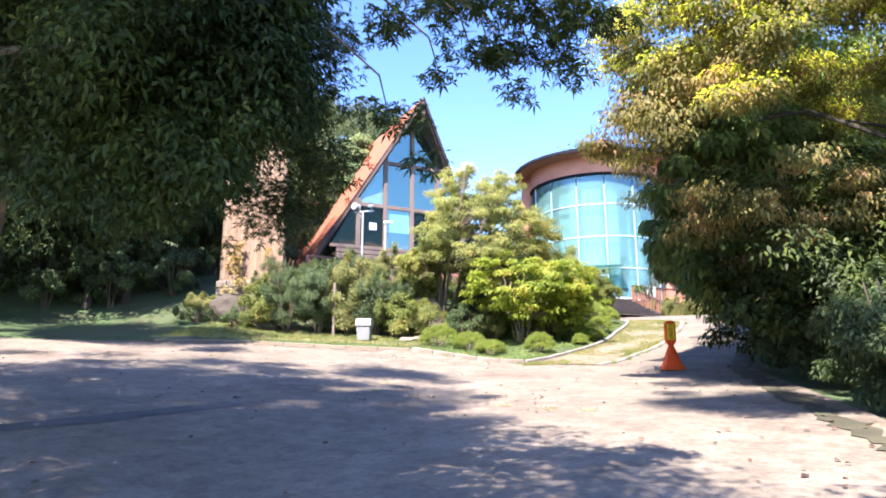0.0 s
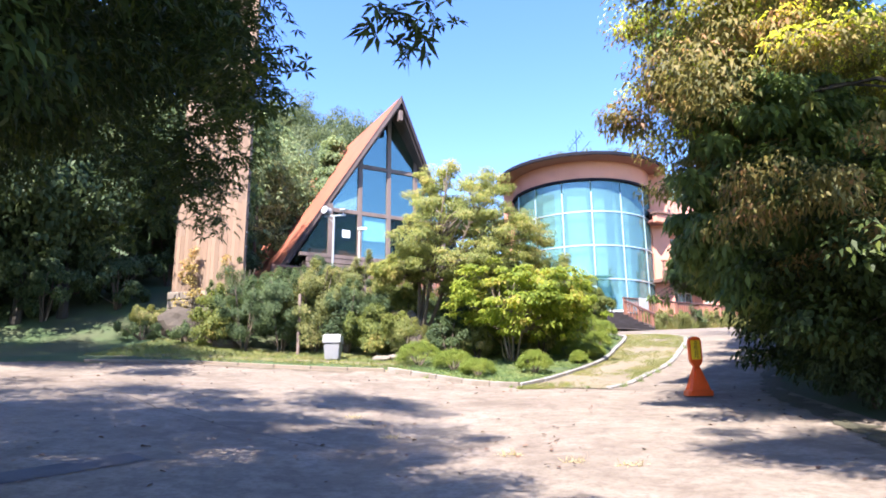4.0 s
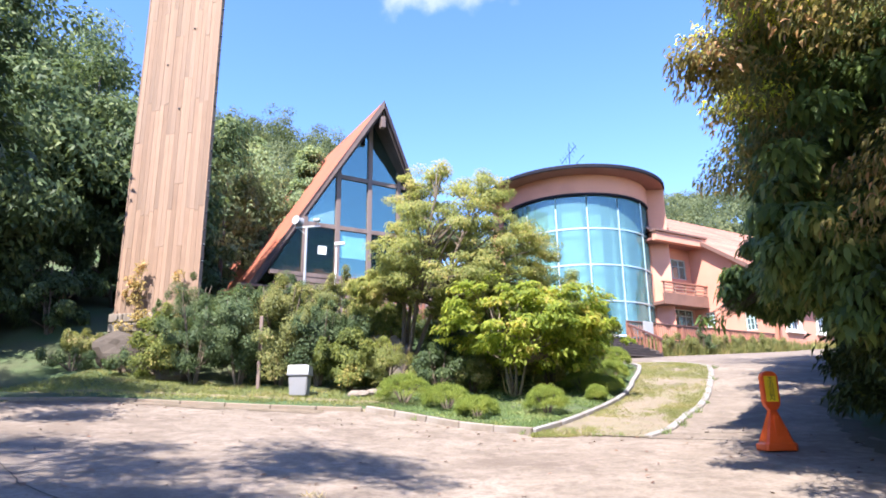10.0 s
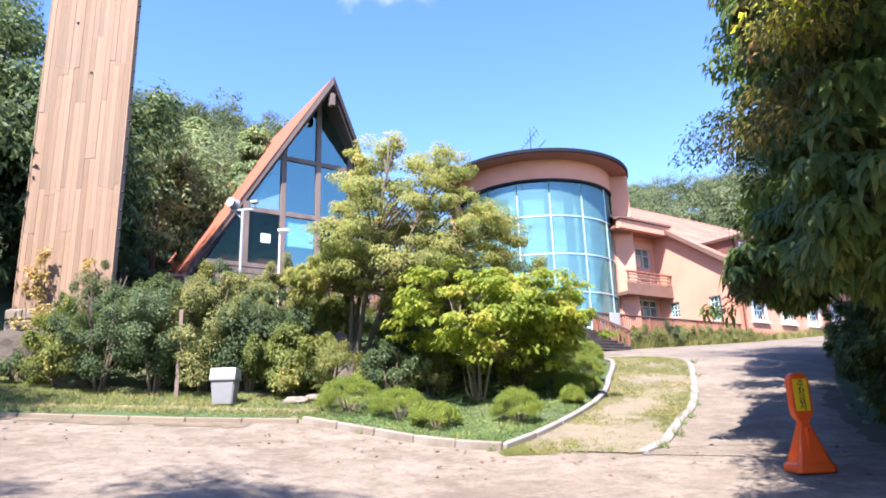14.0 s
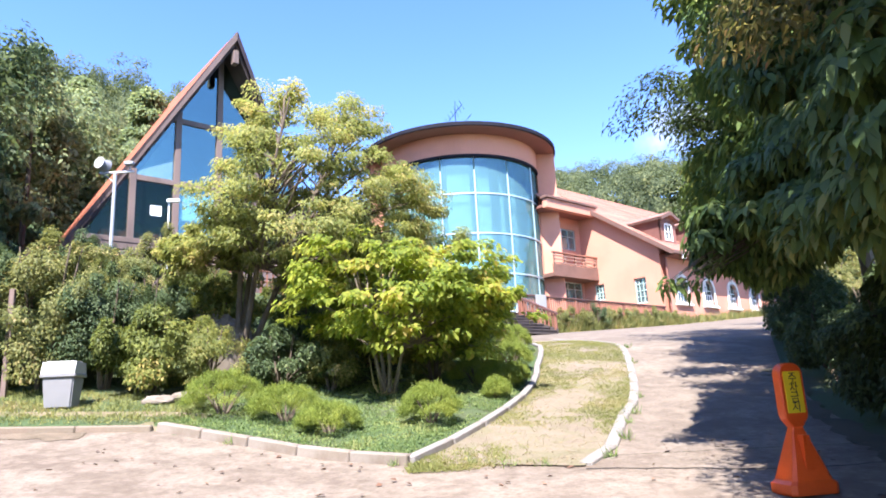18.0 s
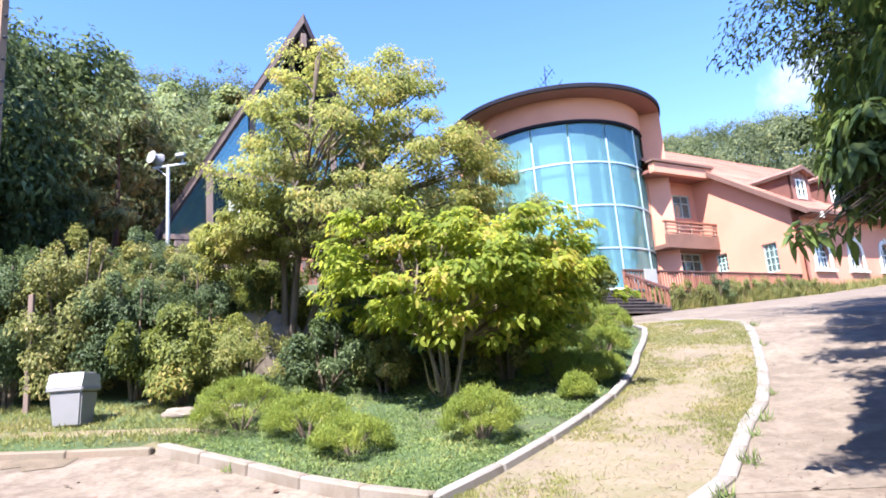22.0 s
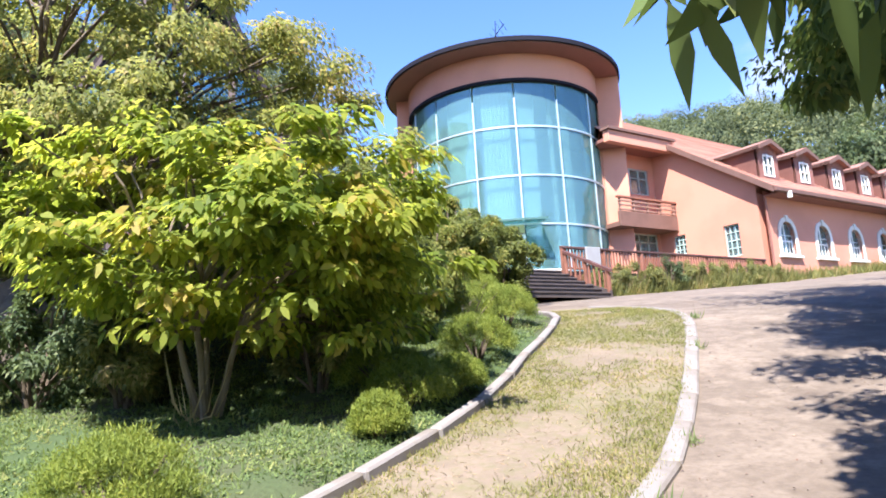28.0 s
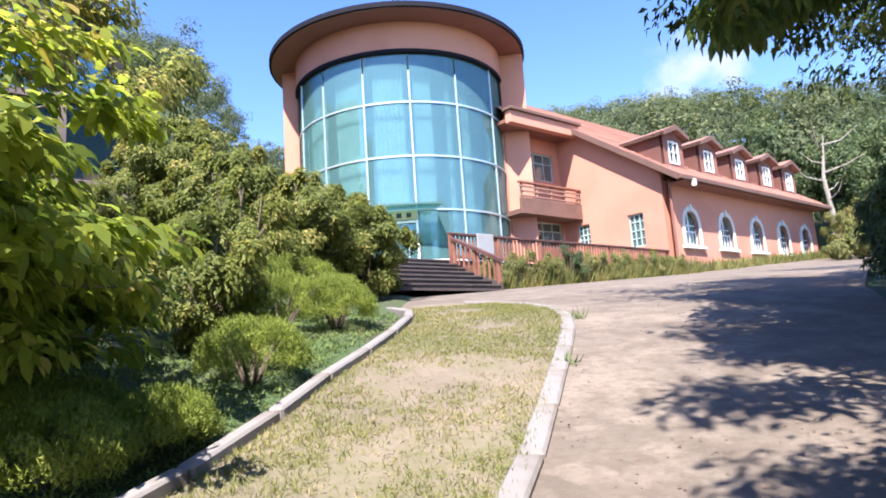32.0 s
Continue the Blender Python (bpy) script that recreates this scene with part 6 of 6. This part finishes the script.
vine = thing("climbing_vine", "yellowing vine climbing the foot of the tower", "vine", m=pose(-12.3, 13.7, ground_z(-12.3, 13.7)))
vz = ground_z(-12.3, 13.7)
rv = random.Random(8)
vc = [(rv.gauss(-0.5, 0.22), rv.uniform(-0.1, 0.08) - 0.05, rv.uniform(2.2, 4.3) - vz, 0.2, 0.08, 0.2) for _ in range(16)] + [(rv.gauss(0.95, 0.12), -0.05, rv.uniform(2.3, 4.0) - vz, 0.14, 0.06, 0.2) for _ in range(6)]
leaf_cloud("leaf_mass", vc, 42, 0.1, leafy("vine_leaf", (0.13, 0.12, 0.04), (0.27, 0.22, 0.075), (0.30, 0.18, 0.09), 0.35), 66, vine, width=0.6)
for c in vc[::2]:
    bm = tube([(c[0] * 0.6, 0.05, -0.1), (c[0] * 0.9, 0.08, c[2] * 0.5), (c[0], c[1], c[2])], [0.016, 0.012, 0.005], 5)
    part("stem", bm, BARK, vine)
# planting before the deck
for i, (u, r, h) in enumerate(((21.5, 0.5, 0.8), (22.3, 0.55, 0.9), (23.2, 0.6, 1.0), (24.0, 0.55, 0.95), (25.0, 0.6, 1.15), (25.9, 0.6, 0.9), (26.8, 0.6, 0.9), (27.8, 0.6, 0.9), (28.8, 0.6, 0.8), (29.9, 0.6, 0.8), (31.0, 0.55, 0.75))):
    p = uvp(u, 18.3)
    shrub(p.x, p.y, r, h, L_DEEP if i == 4 else L_OLIVE, 280 + i, 330, 0.055, "round dark bush before the deck" if i == 4 else "low loose planting before the deck", n=9, group="planting before the deck")
# undergrowth along the drive's outer side; the canopy's shade is put into its leaf colour
for i in range(16):
    y = -3 + i * 1.55
    x = polyline_x(ROAD_R, y) + 1.1 + 0.3 * math.sin(i * 2.3)
    shrub(x, y, 1.0, 1.5 + 0.3 * math.sin(i), L_DEEP, 300 + i, 260, 0.085, "undergrowth beside the drive, leaves darkened for canopy shade", group="undergrowth beside the drive")

# woodland
def far_tree(seed, h, r, n=34, per=60, size=0.42, slim=False):
    rr = np.random.default_rng(seed)
    if slim:
        cl = []
        for k in range(n):
            t = rr.random()
            a = rr.random() * 6.28
            w = r * (1 - t) + 0.15
            cl.append((w * math.cos(a) * 0.7, w * math.sin(a) * 0.7, h * (0.15 + 0.85 * t), 0.6, 0.6, 0.35))
        return cl
    return crown_clumps(n, (0, 0, h * 0.62), (r, r, h * 0.36), 0.26 * r + 0.35, seed, 0.4, h * 0.18, 0.7)


mids = ((-17.4, 14.8, 7.0, 2.5), (-16.6, 12.2, 5.5, 1.9), (-18.2, 17.5, 10, 3.2), (-20.5, 14.2, 10, 3.4), (-16.5, 20, 11, 3.2), (-17.5, 29.5, 11, 3.0), (-20, 23, 12, 3.4), (-17, 26, 12, 3.2), (-23, 19, 12, 3.6), (-22, 29, 13, 3.4), (-26, 24, 13, 3.8), (-19, 33, 13, 3.2), (-24, 10, 11, 3.6), (-19, 8.5, 9, 3.0), (-28, 16, 13, 4.0), (-14, 30, 12, 2.6), (-27, 33, 14, 3.8), (-23, 3, 11, 3.8), (-21.5, 6.5, 11, 3.4), (-26.5, 12.5, 12, 3.8), (-19.5, -2, 10, 3.6), (-17.5, 11.2, 8.5, 2.8), (-21.5, 11.5, 9, 3.2), (-19.5, 20.5, 10, 3.2), (-25.5, 13.5, 11, 3.6), (-15.3, 17.2, 9, 2.6), (-19.0, 26.5, 11, 3.0), (-29, 9, 12, 4), (-33, 20, 14, 4.2), (-31, 28, 14, 4.2), (-24.5, 36, 14, 3.6), (28, 50.5, 10, 3.2), (31, 48, 10, 3.4), (26.5, 55, 12, 3.4), (33, 53, 12, 3.6))
for i, (x, y, h, r) in enumerate(mids):
    h *= 0.84 if y > 15 else 1.0
    h *= 1.3 if y > 12 and math.atan2(-x, y + 2.5) > 0.715 else 1.0
    z0 = ground_z(x, y)
    cl = [(c[0] + x, c[1] + y, c[2] + z0, *c[3:]) for c in far_tree(500 + i, h, r, 46, slim=i in (7, 9, 11, 15))]
    # trees far left and right take a darker leaf colour in place of shade
    tree("woodland_tree", "tall dense tree at the edge of the wood", x, y, cl, 260, 0.25, L_DEEP if x > 20 or (x < -14 and y < 21) else L_WOOD, 500 + i, 0.14, limbs=9, up=0.1, category="tree", group="trees at the edge of the wood", bark=PALE_BARK if i == 0 else WOOD_BARK)
rw = random.Random(77)
allc, hearts = [], []
for k in range(1500):
    x, y = rw.uniform(-95, 125), rw.uniform(30, 150)
    d = y * 0.82 - x * 0.15
    front = -0.656 * x + 0.755 * y
    along = 0.755 * x + 0.656 * y
    if d < 38 and not (x < -15):
        continue
    if 18 < along < 50 and front < 42:
        continue
    if -12 < along < 22 and front < 46:
        continue
    h = rw.uniform(8, 12.5)
    z0 = ground_z(x, y)
    if 3 < math.degrees(math.atan2(0.5 - x, y + 5)) < 15.5 and (z0 + h + 1.8) / math.hypot(x - 0.5, y + 5) > 0.325:
        continue
    if -30 < math.degrees(math.atan2(3.0 - x, y - 8.5)) < -4 and (z0 + h + 0.8) / math.hypot(x - 3, y - 8.5) > 0.366:
        h = 0.366 * math.hypot(x - 3, y - 8.5) - z0 - 0.8
        if h < 3.5:
            continue
    near = y < 75
    if len(allc) > 9000:
        break
    for c in far_tree(k, h, rw.uniform(2.6, 3.6), 14 if near else 9):
        allc.append((c[0] + x, c[1] + y, c[2] + z0, c[3] * 1.1, c[4] * 1.1, c[5] * 1.05))
        hearts.append((x, y, z0 + 0.45 * h))
tagged(leaf_cloud("far_woods", allc, 72, 0.32, L_FAR, 900, width=0.6, up=0.3, heart=hearts, swell=1.1), "dense green woods on the hill behind the buildings", "woods", kind="stuff")

# grass and ground cover
def blades(name, n, place, size, mat, seed, label, height, wide=0.22):
    r = random.Random(seed)
    cl = []
    while len(cl) < n:
        p = place(r)
        if p:
            cl.append((p[0], p[1], p[2], 0.07, 0.07, 0.01))
    ob = leaf_cloud(name, cl, 7, size, mat, seed, width=wide, up=0.1 if wide < 0.4 else 0.9, droop=-height)
    return tagged(ob, label, "grass", kind="stuff")


def bed_place(r):
    x, y = r.uniform(-4.2, 2.4), 8.4 + 10.4 * r.random() ** 1.35
    if r.random() > 0.85 + 1.2 * noise.noise(Vector((x * 1.7, y * 1.7, 9))):
        return None
    return (x, y, ground_z(x, y)) if in_bed(x, y) > 0.6 else None


def lawn_place(r):
    x, y = r.uniform(-12.5, -3.6), r.uniform(8.6, 12.0)
    return (x, y, ground_z(x, y)) if in_bed(x, y) > 0.7 else None


def turf_place(r):
    y = 7.9 + 12.5 * r.random() ** 1.4
    a, b = polyline_x(K_IN[2:14], y), polyline_x(K_OUT, y)
    x = r.uniform(a, b)
    keep = -0.02 + 1.9 * noise.noise(Vector((x * 0.9, y * 0.7, 5))) + 2.0 * abs((x - a) / (b - a) - 0.5) + 0.085 * (y - 11) + 0.7 * noise.noise(Vector((x * 4, y * 4, 1)))
    if r.random() > keep:
        return None
    return (x, y, road_z(y) + 0.03)


blades("bed_grass", 17000, bed_place, 0.034, L_GRASS, 31, "soft green ground cover in the planted bed", 0.35, 0.45)
blades("bed_blades", 1200, bed_place, 0.06, L_GRASS, 35, "thin grass blades in the planted bed", 0.6)
def deck_place(r):
    p = uvp(r.uniform(20.9, 32.6), r.uniform(18.0, 18.75))
    return (p.x, p.y, ground_z(p.x, p.y))


blades("tall_grass", 2600, deck_place, 0.4, L_OLIVE, 36, "tall yellow-green grass before the deck", 0.7, 0.07)
def wing_place(r):
    p = uvp(r.uniform(32.9, 47.6), 18.5 + 0.28 * r.gauss(0, 1))
    return (p.x, p.y, max(ground_z(p.x, p.y), road_z(p.y)))


blades("wing_grass", 1300, wing_place, 0.3, L_OLIVE, 37, "yellow-green weeds along the foot of the wing", 0.6, 0.1)
blades("verge_grass", 7000, lawn_place, 0.05, leafy("verge_blade", (0.09, 0.12, 0.03), (0.165, 0.185, 0.05), (0.24, 0.20, 0.09), 0.3), 32, "short green grass along the lot's edge", 0.5)
blades("turf_grass", 14000, turf_place, 0.03, leafy("dry_blade", (0.085, 0.112, 0.026), (0.145, 0.162, 0.042), (0.21, 0.19, 0.08), 0.3), 33, "sparse short dry grass in tufts", 0.4)


# ---- marks and litter on the paving ----
def strip(name, line, width, mat, label, category, lift=0.018, seed=1, jitter=0.0, lie=lambda x, y: road_z(y, x)):
    r = random.Random(seed)
    pts = []
    for a, b in zip(line, line[1:]):
        n = max(1, int(math.dist(a, b) / 0.18))
        pts += [(a[0] + (b[0] - a[0]) * i / n, a[1] + (b[1] - a[1]) * i / n) for i in range(n)]
    pts.append(line[-1])
    v, f = [], []
    for i, p in enumerate(pts):
        q = pts[min(i + 1, len(pts) - 1)] if i < len(pts) - 1 else pts[i]
        o = pts[i] if i < len(pts) - 1 else pts[i - 1]
        d = Vector((q[0] - o[0], q[1] - o[1], 0))
        d = d.normalized() if d.length else Vector((1, 0, 0))
        w = width * r.uniform(0.4, 1.0) / 2 if jitter else width / 2
        c = Vector((p[0] + r.uniform(-jitter, jitter), p[1] + r.uniform(-jitter, jitter), 0))
        for sg in (-1, 1):
            e = c + Vector((-d.y, d.x, 0)) * w * sg
            v.append((e.x, e.y, lie(e.x, e.y) + lift))
    for i in range(len(pts) - 1):
        f.append((2 * i, 2 * i + 1, 2 * i + 3, 2 * i + 2))
    me = bpy.data.meshes.new(name)
    me.from_pydata(v, [], f)
    me.materials.append(mat)
    return tagged(new(name, me), label, category, kind="structure")


CRACK = material("crack_dirt", (0.045, 0.037, 0.03), 0.95, 0.3, 5, 60, 0.2)
PATCH = material("asphalt_patch", (0.075, 0.072, 0.078), 0.9, 0.25, 3, 40, 0.4)
strip("pavement_crack", [(-7.2, 3.4), (-5.46, 2.12), (-4.6, 1.68), (-3.3, 1.0), (-1.6, 0.4)], 0.022, CRACK, "thin dirt-filled crack across the concrete", "crack", seed=3, jitter=0.02)
strip("pavement_crack", [(1.5, 7.7), (2.3, 7.6), (3.6, 7.3), (4.6, 7.4)], 0.05, CRACK, "dirt-filled joint where the drive begins", "crack", seed=5, jitter=0.03)
strip("asphalt_patch", [(-5.6, -5.2), (-4.3, -2.7), (-3.55, -0.8)], 0.42, PATCH, "dark asphalt repair strip in the concrete", "patch", lift=0.02)
strip("dirt_drift", [(-12.5, 6.7), (-11.4, 7.3), (-10, 8.5), (-9, 8.85), (-7.5, 9.05), (-6, 9.3), (-4.9, 9.55)], 0.5, material("drift_soil", (0.14, 0.108, 0.078), 0.95, 0.3, 2.0, 40, 0.6, 0.02, second=(0.095, 0.074, 0.05)), "brown drift of soil and dead leaves along the kerb", "dirt", lift=0.02, seed=6, jitter=0.08)
strip("dirt_drift", [(4.55, -8.0), (4.5, -2.0), (4.5, 3.0), (4.7, 7.0), (5.4, 10.4), (6.6, 13.8)], 0.5, SOIL, "brown drift of soil and dead leaves along the drive", "dirt", lift=0.024, seed=7, jitter=0.1)
strip("bare_verge", [(-11.2, 8.35), (-10, 9.2), (-9, 9.5), (-7.5, 9.7), (-6, 9.97), (-4.4, 10.34), (-3.6, 10.25)], 0.74, material("dry_soil", (0.165, 0.13, 0.085), 0.95, 0.3, 2.5, 30, 0.5, 0.02, second=(0.11, 0.105, 0.05)), "bare dry soil along the kerb", "soil", lift=0.03, lie=ground_z)
rl = random.Random(9)
lit = []
while len(lit) < 420:
    x, y = rl.uniform(-11, 4.6), rl.uniform(-6, 9)
    edge = lot_far(x) - y if x < 1.5 else 4.8 - x
    if edge < 0.1 or (rl.random() > 0.12 + math.exp(-edge / 0.9) + (0.25 if -5 < x < 1 and -3 < y < 3 else 0)):
        continue
    lit.append((x, y, road_z(y, x) + 0.03, 0.03, 0.03, 0.004))
grit = []
while len(grit) < 900:
    y = 7.4 + 13 * rl.random() ** 1.3
    x = rl.uniform(polyline_x(K_OUT[:8], max(7.9, min(17.8, y))) + 0.1, polyline_x(ROAD_R, y) - 0.1)
    grit.append((x, y, road_z(y) + 0.026, 0.02, 0.02, 0.003))
tagged(leaf_cloud("leaf_crumbs", grit, 1, 0.022, leafy("leaf_crumb", (0.05, 0.036, 0.024), (0.15, 0.11, 0.07), (0.22, 0.17, 0.11), 0.1), 72, width=0.7, up=3.0, droop=0.1), "small dry leaf crumbs on the drive", "leaves", kind="stuff")
thatch = []
while len(thatch) < 5000:
    y = 7.9 + 12 * rl.random() ** 1.4
    x = rl.uniform(polyline_x(K_IN[2:14], y) + 0.08, polyline_x(K_OUT, y) - 0.1)
    thatch.append((x, y, road_z(y) + 0.036, 0.03, 0.03, 0.004))
tagged(leaf_cloud("dry_thatch", thatch, 1, 0.05, leafy("thatch_blade", (0.10, 0.085, 0.04), (0.20, 0.16, 0.085), (0.13, 0.15, 0.05), 0.15), 73, width=0.12, up=1.6, droop=-0.1), "flat dry grass litter on the strip", "grass", kind="stuff")
tagged(leaf_cloud("fallen_leaves", lit, 1, 0.075, leafy("dead_leaf", (0.03, 0.02, 0.012), (0.10, 0.06, 0.03), (0.16, 0.10, 0.05), 0.1), 71, width=0.7, up=3.0, droop=0.1), "dry brown fallen leaves on the concrete", "leaves", kind="stuff")

# dead tree and bushes beyond the far end of the wing
dz = ground_z(25.2, 47.0)
dt = thing("dead_tree", "bare pale dead tree beyond the wing", "tree", m=pose(25.2, 47.0, dz))
bm = bmesh.new()
rd = random.Random(2)
tube([(0, 0, -0.1), (0.1, 0, 2.2), (-0.15, 0, 4.6), (0.2, 0, 7.2)], [0.2, 0.16, 0.11, 0.03], 8, bm)
for k in range(9):
    z = 2.2 + k * 0.55
    a = k * 2.4
    ln = rd.uniform(1.6, 2.9)
    e = Vector((ln * math.cos(a), ln * math.sin(a) * 0.6, z + rd.uniform(0.6, 1.8)))
    tube([(0, 0, z), (e.x * 0.5, e.y * 0.5, z + 0.3), e], [0.06, 0.04, 0.012], 6, bm)
part("trunk", bm, material("bleached_bark", (0.27, 0.24, 0.205), 0.9, 0.15, 3, 30, 0.4), dt)
for i, (x, y, r, h) in enumerate(((22.5, 40.0, 1.6, 2.6), (25.0, 41.5, 1.8, 3.0), (20.5, 38.2, 1.0, 1.2), (27.5, 44.0, 2.0, 3.4))):
    shrub(x, y, r, h, L_OLIVE, 340 + i, 260, 0.11, "light green bush beside the drive", group="bushes beyond the wing")

# weeds in the kerb joints and at the turf's near end, a stake among the shrubs
for i, (x, y, r, h) in enumerate(((2.33, 9.1, 0.1, 0.16), (2.6, 9.95, 0.08, 0.13), (2.85, 10.55, 0.11, 0.14), (3.3, 11.75, 0.08, 0.1), (4.2, 15.2, 0.09, 0.12), (1.1, 7.95, 0.12, 0.1), (0.3, 8.15, 0.12, 0.1), (1.9, 8.2, 0.1, 0.12), (0.7, 8.0, 0.1, 0.09), (4.75, 17.6, 0.12, 0.14), (-0.6, 8.3, 0.08, 0.1), (-2.9, 9.4, 0.1, 0.1))):
    z = road_z(y, x) + 0.02
    wd = thing("weed_tuft", "small green weed tuft in the kerb joint", "weed", "weeds along the kerbs", m=pose(x, y, z))
    leaf_cloud("blade_tuft", [(0, 0, 0.01, r, r, 0.02)] * 3, 16, h * 0.6, L_GRASS, 700 + i, wd, width=0.16, up=0.1, droop=-0.7)
for i, (x, y) in enumerate(((0.24, 0.36), (0.95, 0.06), (1.5, -0.09), (-1.47, 1.45), (-2.47, 2.77))):
    wd = thing("dry_tuft", "flat straw-coloured grass tuft in the concrete", "weed", "dry tufts on the lot", m=pose(x, y, road_z(y, x) + 0.014))
    leaf_cloud("blade_tuft", [(0.05 * k - 0.1, 0.0, 0.01, 0.09, 0.05, 0.01) for k in range(5)], 14, 0.06, L_STRAW, 740 + i, wd, width=0.14, up=0.5, droop=-0.3)
slab = thing("stone_slab", "pale beige stone slab standing among the shrubs", "stone", m=pose(-5.1, 14.55, ground_z(-5.1, 14.55) - 0.05, 4, -3, 20))
part("slab_face", box(-0.27, 0.27, -0.09, 0.09, 0.0, 1.1, 0.04), material("beige_stone", (0.33, 0.28, 0.22), 0.9, 0.2, 3, 40, 0.5, 0.01), slab)
stake = thing("wooden_stake", "weathered red-brown wooden stake among the shrubs", "stake", m=pose(-7.45, 11.55, ground_z(-7.45, 11.55) - 0.1))
part("stake_post", box(-0.045, 0.045, -0.03, 0.03, 0.0, 1.95, 0.006), POST_WOOD, stake)
part("stake_tie", box(-0.052, 0.052, -0.037, 0.037, 1.4, 1.46, 0.004), DARK_WOOD, stake, "dark tie round the stake")
